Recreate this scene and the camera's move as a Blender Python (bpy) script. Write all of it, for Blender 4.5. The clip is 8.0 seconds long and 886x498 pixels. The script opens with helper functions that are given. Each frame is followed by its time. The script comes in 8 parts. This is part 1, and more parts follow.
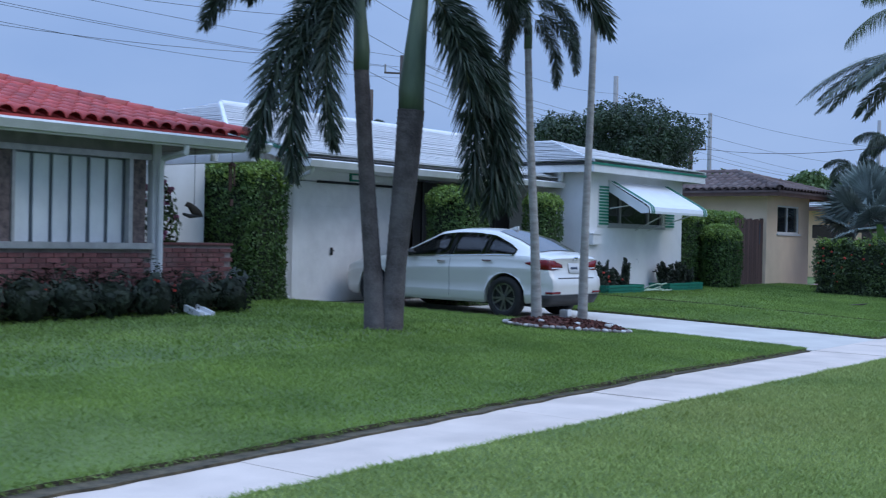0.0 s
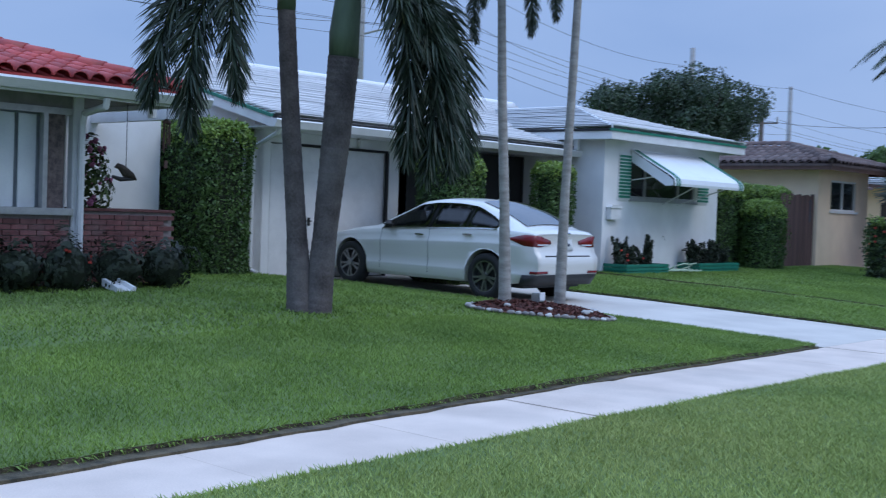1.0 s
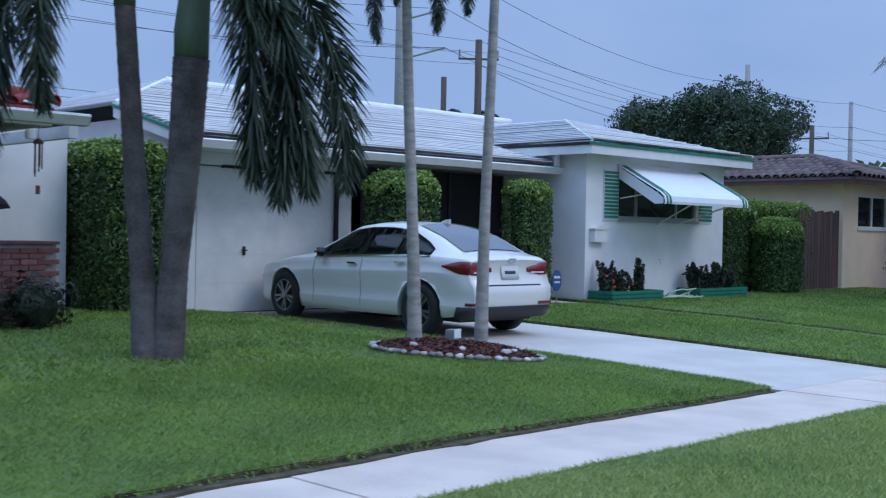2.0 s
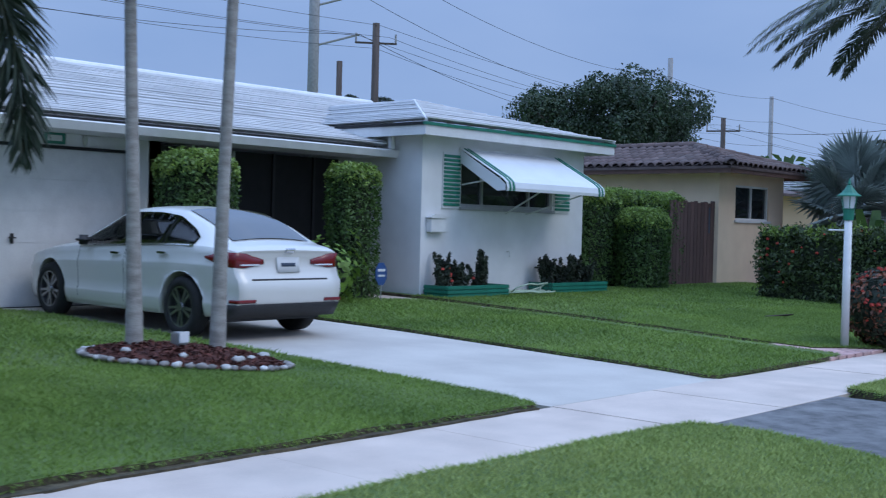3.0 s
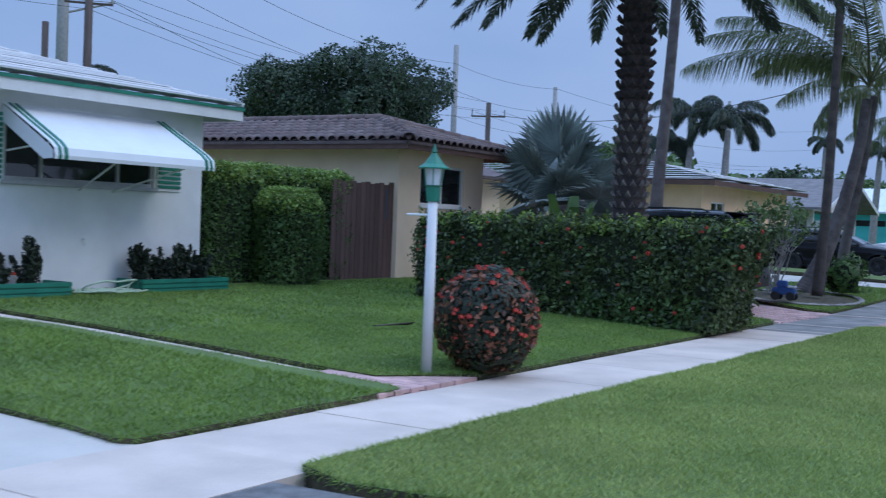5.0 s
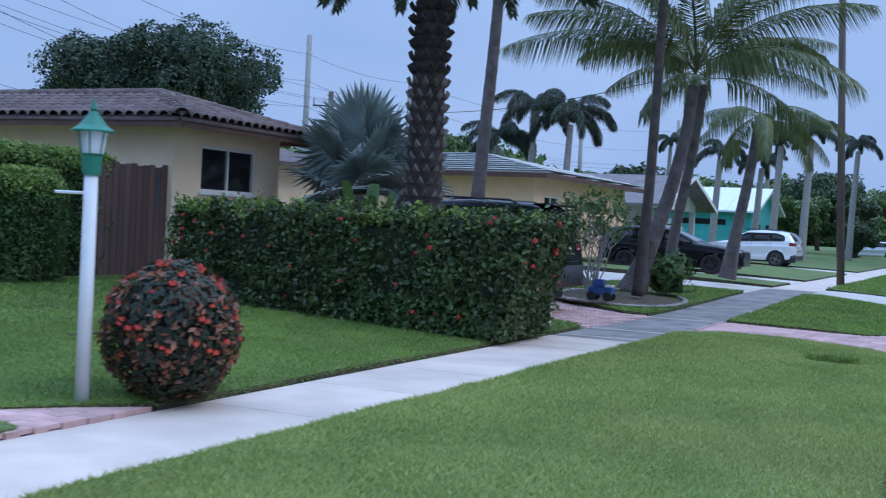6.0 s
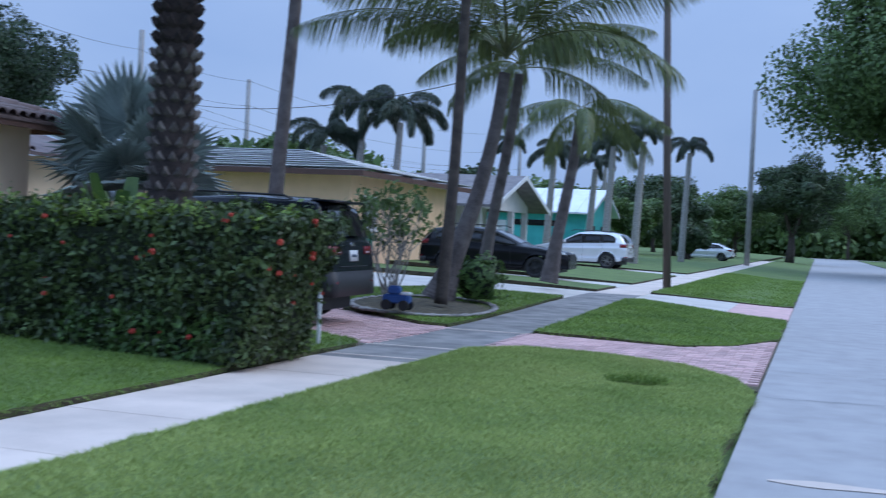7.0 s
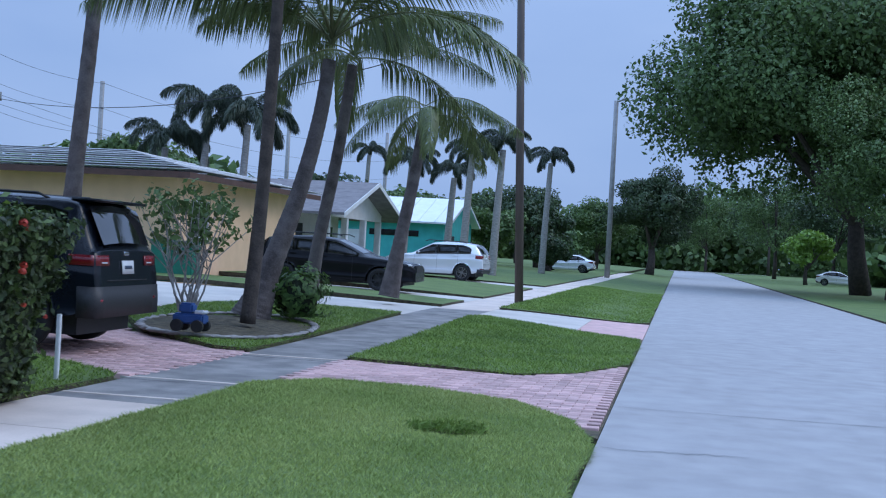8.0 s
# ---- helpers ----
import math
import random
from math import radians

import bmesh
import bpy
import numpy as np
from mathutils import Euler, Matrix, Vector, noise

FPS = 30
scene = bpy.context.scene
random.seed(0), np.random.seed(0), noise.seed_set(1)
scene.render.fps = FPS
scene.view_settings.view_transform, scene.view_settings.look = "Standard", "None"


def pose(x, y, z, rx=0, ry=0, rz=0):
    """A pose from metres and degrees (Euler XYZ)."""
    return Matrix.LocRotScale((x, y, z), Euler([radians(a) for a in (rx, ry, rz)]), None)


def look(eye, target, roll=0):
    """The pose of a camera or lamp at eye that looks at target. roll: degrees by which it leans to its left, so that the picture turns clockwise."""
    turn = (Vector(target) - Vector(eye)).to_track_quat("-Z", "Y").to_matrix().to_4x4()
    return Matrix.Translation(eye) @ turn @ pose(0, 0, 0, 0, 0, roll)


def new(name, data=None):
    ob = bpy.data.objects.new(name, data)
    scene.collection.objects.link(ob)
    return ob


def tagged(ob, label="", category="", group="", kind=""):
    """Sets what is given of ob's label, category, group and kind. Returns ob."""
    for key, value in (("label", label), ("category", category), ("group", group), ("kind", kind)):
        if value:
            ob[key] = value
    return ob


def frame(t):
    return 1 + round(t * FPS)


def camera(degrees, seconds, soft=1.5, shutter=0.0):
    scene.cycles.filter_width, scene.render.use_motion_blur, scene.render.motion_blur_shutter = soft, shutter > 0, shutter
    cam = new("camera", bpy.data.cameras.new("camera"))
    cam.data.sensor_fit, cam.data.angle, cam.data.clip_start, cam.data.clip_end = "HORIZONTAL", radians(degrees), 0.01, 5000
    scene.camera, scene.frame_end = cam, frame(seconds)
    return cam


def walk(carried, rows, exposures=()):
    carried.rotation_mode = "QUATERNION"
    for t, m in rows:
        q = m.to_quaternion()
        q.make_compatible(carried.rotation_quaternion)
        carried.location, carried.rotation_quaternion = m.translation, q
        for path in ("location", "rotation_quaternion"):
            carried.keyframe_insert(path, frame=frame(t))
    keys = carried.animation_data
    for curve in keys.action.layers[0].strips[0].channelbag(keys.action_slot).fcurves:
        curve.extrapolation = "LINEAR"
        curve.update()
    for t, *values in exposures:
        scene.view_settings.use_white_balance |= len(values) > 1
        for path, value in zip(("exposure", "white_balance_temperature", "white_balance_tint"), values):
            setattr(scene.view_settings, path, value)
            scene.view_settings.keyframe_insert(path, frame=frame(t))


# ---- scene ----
cam = camera(42.4, 8.0, soft=1.15, shutter=0.22)
ROWS = [
    (0, -0.160, 0.021, 1.495, -0.48, -1.17, 38.59),
    (0.5, -0.272, 1.369, 1.478, -1.24, -2.31, 37.10),
    (1, -0.273, 2.620, 1.504, -1.93, -2.09, 42.53),
    (1.2, -0.299, 3.132, 1.517, -1.95, -1.77, 44.79),
    (2.3, -0.270, 6.049, 1.541, -0.41, -0.90, 45.51),
    (2.5, -0.241, 6.531, 1.541, -0.56, -1.21, 44.44),
    (3, -0.281, 7.919, 1.527, -1.08, -1.44, 42.48),
    (3.5, -0.285, 9.275, 1.523, -1.48, -1.56, 40.71),
    (4, -0.296, 10.613, 1.564, -1.73, -1.69, 38.71),
    (4.5, -0.356, 11.905, 1.612, -1.79, -1.58, 36.11),
    (5, -0.442, 13.219, 1.570, -1.41, -2.19, 32.70),
    (5.2, -0.469, 13.766, 1.560, -1.36, -2.25, 31.00),
    (6.5, -0.569, 17.369, 1.534, -1.26, -3.00, 22.98),
    (7, -0.518, 18.708, 1.543, -0.83, -2.74, 18.22),
    (7.5, -0.476, 20.028, 1.562, 0.09, -2.96, 11.26),
    (8, -0.457, 21.410, 1.564, 0.03, -3.16, 11.65),
]
walk(cam, [(t, pose(x, y, z, 90 + pitch, roll, yaw)) for t, x, y, z, pitch, roll, yaw in ROWS],
     exposures=[(0.0, 0.0), (1.2, 0.0), (3.0, -0.1), (4.5, -0.1), (5.2, 0.0), (6.5, 0.15), (7.0, 0.08), (8.0, 0.06)])


# ---- light ----
world = bpy.data.worlds.new("overcast_evening")
scene.world = world
world.use_nodes = True
wn, wl = world.node_tree.nodes, world.node_tree.links
sky = wn.new("ShaderNodeTexSky")
sky.sky_type, sky.sun_disc = "NISHITA", False
sky.sun_elevation, sky.sun_rotation = radians(38), radians(70)
sky.air_density, sky.dust_density, sky.ozone_density = 1.0, 2.0, 2.0
coord = wn.new("ShaderNodeTexCoord")
cloud = wn.new("ShaderNodeTexNoise")
cloud.inputs["Scale"].default_value, cloud.inputs["Detail"].default_value = 2.2, 5
stretch = wn.new("ShaderNodeMapping")
stretch.inputs["Scale"].default_value = (1, 1, 2.5)
wl.new(coord.outputs["Generated"], stretch.inputs["Vector"])
wl.new(stretch.outputs["Vector"], cloud.inputs["Vector"])
cramp = wn.new("ShaderNodeValToRGB")
cramp.color_ramp.elements[0].position, cramp.color_ramp.elements[0].color = 0.3, (2.68, 4.25, 7.9, 1)
cramp.color_ramp.elements[1].position, cramp.color_ramp.elements[1].color = 0.75, (3.8, 5.4, 9.0, 1)
wl.new(cloud.outputs["Fac"], cramp.inputs["Fac"])
veil = wn.new("ShaderNodeMix")
veil.data_type = "RGBA"
veil.inputs["Factor"].default_value = 0.88
wl.new(sky.outputs["Color"], veil.inputs["A"])
wl.new(cramp.outputs["Color"], veil.inputs["B"])
height = wn.new("ShaderNodeSeparateXYZ")
wl.new(coord.outputs["Generated"], height.inputs["Vector"])
zenith = wn.new("ShaderNodeMapRange")
zenith.interpolation_type = "SMOOTHSTEP"
zenith.inputs["From Min"].default_value, zenith.inputs["From Max"].default_value = 0.15, 1.0
zenith.data_type = "FLOAT_VECTOR"
zenith.inputs[7].default_value, zenith.inputs[8].default_value = (0.15,) * 3, (1.0,) * 3
zenith.inputs[9].default_value, zenith.inputs[10].default_value = (1.0, 1.0, 1.0), (3.3, 3.35, 3.3)
wl.new(height.outputs["Z"], zenith.inputs[6])
overcast = wn.new("ShaderNodeVectorMath")
overcast.operation = "MULTIPLY"
wl.new(veil.outputs["Result"], overcast.inputs["Vector"])
wl.new(zenith.outputs[1], overcast.inputs[1])
wl.new(overcast.outputs["Vector"], wn["Background"].inputs["Color"])
wn["Background"].inputs["Strength"].default_value = 0.1

sun = new("sun", bpy.data.lights.new("sun", "SUN"))
sun.data.energy, sun.data.angle, sun.data.color = 0.6, radians(25), (1.0, 0.97, 0.93)
sun.matrix_world = look((20, 7, 22), (0, 0, 0))

# ---- materials ----
MATS = {}


def material(name, base, other=None, rough=0.7, metal=0.0, scale=6.0, fine=60.0, bump=0.15, dirt=0.0, dirt_colour=(0.1, 0.09, 0.08), vary=0.0,
             depth=0.01, coat=0.0, spec=0.5, sheen=0.0, through_light=0.0, stretch_by=(1, 1, 1), island=False):
    """A surface with colour at two scales, fine relief, optional stains, and variation from piece to piece."""
    m = bpy.data.materials.new(name)
    m.use_nodes = True
    n, l = m.node_tree.nodes, m.node_tree.links
    b = n["Principled BSDF"]
    b.inputs["Roughness"].default_value, b.inputs["Metallic"].default_value = rough, metal
    b.inputs["Coat Weight"].default_value, b.inputs["Coat Roughness"].default_value = coat, 0.06
    b.inputs["Specular IOR Level"].default_value = spec
    other = other or tuple(c * 0.8 for c in base)
    tc, mp = n.new("ShaderNodeTexCoord"), n.new("ShaderNodeMapping")
    mp.inputs["Scale"].default_value = stretch_by
    geo = n.new("ShaderNodeNewGeometry")
    l.new(geo.outputs["Position"], mp.inputs["Vector"])
    a, f = n.new("ShaderNodeTexNoise"), n.new("ShaderNodeTexNoise")
    a.inputs["Scale"].default_value, a.inputs["Detail"].default_value = scale, 4
    f.inputs["Scale"].default_value, f.inputs["Detail"].default_value = fine, 3
    for t in (a, f):
        l.new(mp.outputs["Vector"], t.inputs["Vector"])
    add = n.new("ShaderNodeMath")
    add.operation = "MULTIPLY_ADD"
    add.inputs[1].default_value = 0.45
    l.new(f.outputs["Fac"], add.inputs[0])
    l.new(a.outputs["Fac"], add.inputs[2])
    ramp = n.new("ShaderNodeValToRGB")
    ramp.color_ramp.elements[0].position, ramp.color_ramp.elements[0].color = 0.52, (*other, 1)
    ramp.color_ramp.elements[1].position, ramp.color_ramp.elements[1].color = 0.9, (*base, 1)
    l.new(add.outputs["Value"], ramp.inputs["Fac"])
    out = ramp.outputs["Color"]
    if vary:
        hsv, rnd = n.new("ShaderNodeHueSaturation"), n.new("ShaderNodeMapRange")
        if island:
            l.new(geo.outputs["Random Per Island"], rnd.inputs["Value"])
        else:
            info = n.new("ShaderNodeObjectInfo")
            l.new(info.outputs["Random"], rnd.inputs["Value"])
        rnd.inputs["To Min"].default_value, rnd.inputs["To Max"].default_value = 1 - vary, 1 + vary
        l.new(rnd.outputs["Result"], hsv.inputs["Value"])
        l.new(out, hsv.inputs["Color"])
        out = hsv.outputs["Color"]
    if dirt:
        d, dr, mix = n.new("ShaderNodeTexNoise"), n.new("ShaderNodeValToRGB"), n.new("ShaderNodeMix")
        d.inputs["Scale"].default_value, d.inputs["Detail"].default_value = scale * 0.35, 8
        l.new(mp.outputs["Vector"], d.inputs["Vector"])
        dr.color_ramp.elements[0].position, dr.color_ramp.elements[1].position = 0.48, 0.75
        dr.color_ramp.elements[1].color = (dirt, dirt, dirt, 1)
        l.new(d.outputs["Fac"], dr.inputs["Fac"])
        mix.data_type = "RGBA"
        mix.inputs["B"].default_value = (*dirt_colour, 1)
        l.new(dr.outputs["Color"], mix.inputs["Factor"])
        l.new(out, mix.inputs["A"])
        out = mix.outputs["Result"]
    l.new(out, b.inputs["Base Color"])
    if bump:
        bp = n.new("ShaderNodeBump")
        bp.inputs["Strength"].default_value, bp.inputs["Distance"].default_value = bump, depth
        l.new(add.outputs["Value"], bp.inputs["Height"])
        l.new(bp.outputs["Normal"], b.inputs["Normal"])
    if through_light:
        tr, ms = n.new("ShaderNodeBsdfTranslucent"), n.new("ShaderNodeMixShader")
        l.new(out, tr.inputs["Color"])
        ms.inputs["Fac"].default_value = through_light
        l.new(b.outputs["BSDF"], ms.inputs[1])
        l.new(tr.outputs["BSDF"], ms.inputs[2])
        l.new(ms.outputs["Shader"], n["Material Output"].inputs["Surface"])
    MATS[name] = m
    return m


GRASS = material("mown_lawn", (0.112, 0.165, 0.039), (0.073, 0.117, 0.028), rough=0.9, scale=1.1, fine=45, bump=0.6, depth=0.02, dirt=0.35, dirt_colour=(0.15, 0.185, 0.045))
DRYBLADE = material("dry_grass_blade", (0.36, 0.425, 0.125), (0.23, 0.31, 0.078), rough=0.8, scale=0.8, fine=9, bump=0, vary=0.22, island=True, through_light=0.25, dirt=0.6, dirt_colour=(0.33, 0.33, 0.11))
BLADE = material("grass_blade", (0.212, 0.315, 0.058), (0.132, 0.216, 0.04), rough=0.75, scale=1.1, fine=30, bump=0, vary=0.22, island=True, through_light=0.25, dirt=0.4, dirt_colour=(0.25, 0.33, 0.11))
SOIL = material("lawn_edge_soil", (0.115, 0.092, 0.055), (0.034, 0.03, 0.018), rough=1.0, scale=9, fine=60, bump=0.8, depth=0.02)
WALKWAY = material("sidewalk_concrete", (0.66, 0.545, 0.46), (0.53, 0.435, 0.368), rough=0.85, scale=1.7, fine=90, bump=0.15, dirt=0.35, dirt_colour=(0.3, 0.28, 0.25), vary=0.05)
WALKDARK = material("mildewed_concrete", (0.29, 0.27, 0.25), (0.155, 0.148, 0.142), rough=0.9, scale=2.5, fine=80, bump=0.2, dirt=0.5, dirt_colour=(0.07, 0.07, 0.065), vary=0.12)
DRIVE = material("painted_driveway", (0.58, 0.53, 0.465), (0.47, 0.425, 0.375), rough=0.8, scale=1.2, fine=70, bump=0.1, dirt=0.25, dirt_colour=(0.33, 0.31, 0.28))
ROAD = material("worn_road", (0.35, 0.335, 0.323), (0.282, 0.271, 0.264), rough=0.85, scale=2.6, fine=150, bump=0.35, dirt=0.35, dirt_colour=(0.42, 0.415, 0.41))
ASPHALT = material("dark_asphalt", (0.18, 0.178, 0.175), (0.085, 0.085, 0.085), rough=0.95, scale=8, fine=110, bump=0.6, dirt=0.6, dirt_colour=(0.26, 0.26, 0.25))
PAVER = material("pink_paver", (0.57, 0.36, 0.335), (0.44, 0.27, 0.25), rough=0.85, scale=5, fine=90, bump=0.2, vary=0.25, dirt=0.3, dirt_colour=(0.3, 0.25, 0.22))
STUCCO = material("white_stucco", (0.74, 0.74, 0.73), (0.65, 0.65, 0.64), rough=0.85, scale=2, fine=70, bump=0.3, dirt=0.12, dirt_colour=(0.5, 0.49, 0.46))
WHITE = material("white_paint", (0.72, 0.72, 0.71), (0.63, 0.63, 0.62), rough=0.5, scale=4, fine=50, bump=0.05, dirt=0.1, dirt_colour=(0.45, 0.43, 0.4))
TILEWHITE = material("white_roof_tile", (0.79, 0.79, 0.79), (0.66, 0.67, 0.68), rough=0.6, scale=2, fine=40, bump=0.1, vary=0.06, dirt=0.2, dirt_colour=(0.42, 0.42, 0.42))
GREENTRIM = material("green_trim", (0.015, 0.2, 0.13), (0.01, 0.14, 0.09), rough=0.5, scale=5, bump=0.05)
RED_TILE = material("red_clay_tile", (0.48, 0.055, 0.045), (0.33, 0.03, 0.03), rough=0.5, scale=5, fine=50, bump=0.15, vary=0.2, dirt=0.3, dirt_colour=(0.2, 0.05, 0.05))
BROWN_TILE = material("brown_concrete_tile", (0.15, 0.1, 0.09), (0.08, 0.053, 0.05), rough=0.75, scale=4, fine=50, bump=0.2, vary=0.25, dirt=0.35, dirt_colour=(0.24, 0.2, 0.19))
TANWALL = material("tan_stucco", (0.85, 0.65, 0.46), (0.78, 0.59, 0.41), rough=0.9, scale=2, fine=70, bump=0.3, dirt=0.12, dirt_colour=(0.36, 0.26, 0.16))
YELLOWWALL = material("yellow_stucco", (0.82, 0.55, 0.34), (0.74, 0.49, 0.3), rough=0.9, scale=2, fine=60, bump=0.2)
TEALWALL = material("teal_stucco", (0.07, 0.5, 0.46), (0.05, 0.4, 0.37), rough=0.8, scale=2, fine=60, bump=0.1)
CREAMWALL = material("cream_wall", (0.66, 0.64, 0.6), (0.56, 0.55, 0.52), rough=0.85, scale=2, fine=60, bump=0.1)
GREYROOF = material("grey_shingle", (0.22, 0.2, 0.2), (0.14, 0.13, 0.13), rough=0.9, scale=3, fine=50, bump=0.3)
METALROOF = material("white_metal_roof", (0.78, 0.8, 0.82), (0.7, 0.72, 0.74), rough=0.4, scale=2, bump=0.02)
BROWNTRIM = material("brown_fascia", (0.12, 0.06, 0.045), (0.08, 0.04, 0.03), rough=0.7, scale=5)
BRICK = material("red_brick", (0.23, 0.09, 0.083), (0.13, 0.052, 0.05), rough=0.9, scale=9, fine=70, bump=0.4, vary=0.3, dirt=0.35, dirt_colour=(0.3, 0.22, 0.2))
STONEPANEL = material("mottled_stone", (0.2, 0.15, 0.14), (0.07, 0.055, 0.055), rough=0.9, scale=14, fine=60, bump=0.6)
MORTAR = material("mortar", (0.3, 0.25, 0.24), (0.2, 0.17, 0.165), rough=1.0, scale=10, fine=90, bump=0.3)
# This grey already holds the shade under the eaves and inside the porch.
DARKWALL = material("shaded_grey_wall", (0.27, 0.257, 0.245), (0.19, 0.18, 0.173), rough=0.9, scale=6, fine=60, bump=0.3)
BLINDS = material("vertical_blind", (0.7, 0.74, 0.75), (0.6, 0.64, 0.66), rough=0.7, scale=3, bump=0.02, vary=0.05)
FRAME = material("grey_aluminium", (0.45, 0.45, 0.44), (0.35, 0.35, 0.35), rough=0.4, metal=0.6, scale=8, bump=0.02)
SHADE = material("blind_gap_shade", (0.42, 0.46, 0.48), (0.34, 0.38, 0.4), rough=0.9, bump=0)
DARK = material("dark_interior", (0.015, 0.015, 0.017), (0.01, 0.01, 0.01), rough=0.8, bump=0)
FENCE = material("stained_fence_board", (0.15, 0.085, 0.072), (0.09, 0.05, 0.043), rough=0.85, scale=3, fine=40, bump=0.3, vary=0.18, stretch_by=(1, 1, 0.1))
WOODPOLE = material("weathered_pole", (0.12, 0.09, 0.075), (0.07, 0.055, 0.045), rough=0.9, scale=6, fine=40, bump=0.4, stretch_by=(1, 1, 0.1))
CONCPOLE = material("concrete_pole", (0.36, 0.35, 0.34), (0.28, 0.27, 0.26), rough=0.9, scale=4, bump=0.1)
WIRE = material("black_wire", (0.03, 0.03, 0.035), rough=0.6, bump=0)
RUBBER = material("tyre_rubber", (0.018, 0.018, 0.018), (0.012, 0.012, 0.012), rough=0.85, scale=20, bump=0.1)
ALLOY = material("alloy_rim", (0.3, 0.31, 0.32), (0.2, 0.21, 0.22), rough=0.3, metal=0.9, scale=10, bump=0)
SILVERPAINT = material("champagne_car_paint", (0.66, 0.645, 0.6), (0.63, 0.615, 0.57), rough=0.4, metal=0.1, scale=1, bump=0, coat=0.7)
WHITEPAINT = material("white_car_paint", (0.72, 0.73, 0.74), (0.69, 0.7, 0.71), rough=0.25, metal=0.2, scale=1, bump=0, coat=1.0)
BLACKPAINT = material("black_car_paint", (0.006, 0.006, 0.008), (0.005, 0.005, 0.006), rough=0.2, scale=1, bump=0, coat=0.05, spec=0.16)
NAVYPAINT = material("dark_navy_car_paint", (0.006, 0.009, 0.014), (0.005, 0.007, 0.011), rough=0.25, scale=1, bump=0, coat=0.1, spec=0.25)
BLACKPLASTIC = material("black_plastic", (0.022, 0.022, 0.024), (0.014, 0.014, 0.015), rough=0.55, scale=30, bump=0.05)
CHROME = material("chrome", (0.7, 0.7, 0.7), (0.65, 0.65, 0.65), rough=0.12, metal=1.0, bump=0)
REDLENS = material("red_tail_lens", (0.2, 0.004, 0.01), (0.14, 0.003, 0.006), rough=0.25, bump=0, coat=0.2)
CLEARLENS = material("clear_lens", (0.7, 0.72, 0.74), (0.6, 0.62, 0.64), rough=0.1, bump=0, coat=1.0)
PLATE = material("number_plate", (0.62, 0.63, 0.62), (0.55, 0.56, 0.55), rough=0.5, bump=0)
INK = material("dark_ink", (0.03, 0.05, 0.08), (0.03, 0.05, 0.08), rough=0.6, bump=0)
BARK = material("palm_bark", (0.13, 0.108, 0.1), (0.06, 0.048, 0.045), rough=0.95, scale=5, fine=40, bump=0.6, depth=0.02, dirt=0.4, dirt_colour=(0.2, 0.18, 0.17))
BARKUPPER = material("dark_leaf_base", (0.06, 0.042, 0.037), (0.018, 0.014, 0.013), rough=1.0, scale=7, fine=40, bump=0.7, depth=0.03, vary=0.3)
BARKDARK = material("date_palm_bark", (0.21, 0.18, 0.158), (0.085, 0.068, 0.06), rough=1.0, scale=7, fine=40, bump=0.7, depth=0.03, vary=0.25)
BARKPALE = material("pale_palm_bark", (0.36, 0.34, 0.31), (0.22, 0.2, 0.18), rough=0.9, scale=6, fine=40, bump=0.3, stretch_by=(1, 1, 3))
TREEBARK = material("tree_bark", (0.09, 0.07, 0.058), (0.045, 0.036, 0.03), rough=1.0, scale=5, fine=30, bump=0.7, depth=0.03)
SHAFT = material("green_crownshaft", (0.095, 0.135, 0.075), (0.06, 0.09, 0.05), rough=0.6, scale=4, fine=30, bump=0.1, stretch_by=(1, 1, 0.2))
FOXTAIL = material("foxtail_leaflet", (0.034, 0.056, 0.03), (0.017, 0.03, 0.016), rough=0.55, scale=2, bump=0, vary=0.3, island=True, through_light=0.2)
COCOLEAF = material("coconut_leaflet", (0.17, 0.205, 0.07), (0.085, 0.12, 0.04), rough=0.45, scale=1.5, bump=0, vary=0.3, island=True, through_light=0.3)
DATELEAF = material("date_palm_leaflet", (0.06, 0.085, 0.05), (0.032, 0.048, 0.028), rough=0.5, scale=2, bump=0, vary=0.3, island=True, through_light=0.2)
SILVERLEAF = material("silver_fan_leaf", (0.28, 0.33, 0.3), (0.15, 0.185, 0.165), rough=0.6, scale=2, bump=0, vary=0.25, island=True, through_light=0.15)
STEM = material("frond_stem", (0.15, 0.16, 0.06), (0.1, 0.11, 0.045), rough=0.6, bump=0)
HEDGELEAF = material("clipped_hedge_leaf", (0.098, 0.175, 0.04), (0.038, 0.085, 0.02), rough=0.55, scale=3, bump=0, vary=0.45, island=True, through_light=0.25)
IXORALEAF = material("dark_hedge_leaf", (0.085, 0.125, 0.034), (0.026, 0.045, 0.014), rough=0.55, scale=2.5, bump=0, vary=0.6, island=True, through_light=0.2)
SHRUBLEAF = material("dark_shrub_leaf", (0.03, 0.045, 0.022), (0.014, 0.022, 0.011), rough=0.6, scale=2.5, bump=0, vary=0.4, island=True, through_light=0.15)
REDLEAF = material("flushed_red_leaf", (0.27, 0.095, 0.05), (0.13, 0.06, 0.03), rough=0.5, scale=3, bump=0, vary=0.5, island=True, through_light=0.2)
LIMELEAF = material("lime_leaf", (0.2, 0.32, 0.05), (0.12, 0.22, 0.03), rough=0.5, scale=3, bump=0, vary=0.3, island=True, through_light=0.3)
TREELEAF = material("broadleaf", (0.062, 0.1, 0.038), (0.034, 0.06, 0.022), rough=0.6, scale=0.6, bump=0, vary=0.45, island=True, through_light=0.2)
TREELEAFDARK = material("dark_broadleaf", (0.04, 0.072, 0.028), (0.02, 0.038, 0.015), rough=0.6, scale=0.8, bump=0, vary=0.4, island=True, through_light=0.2)
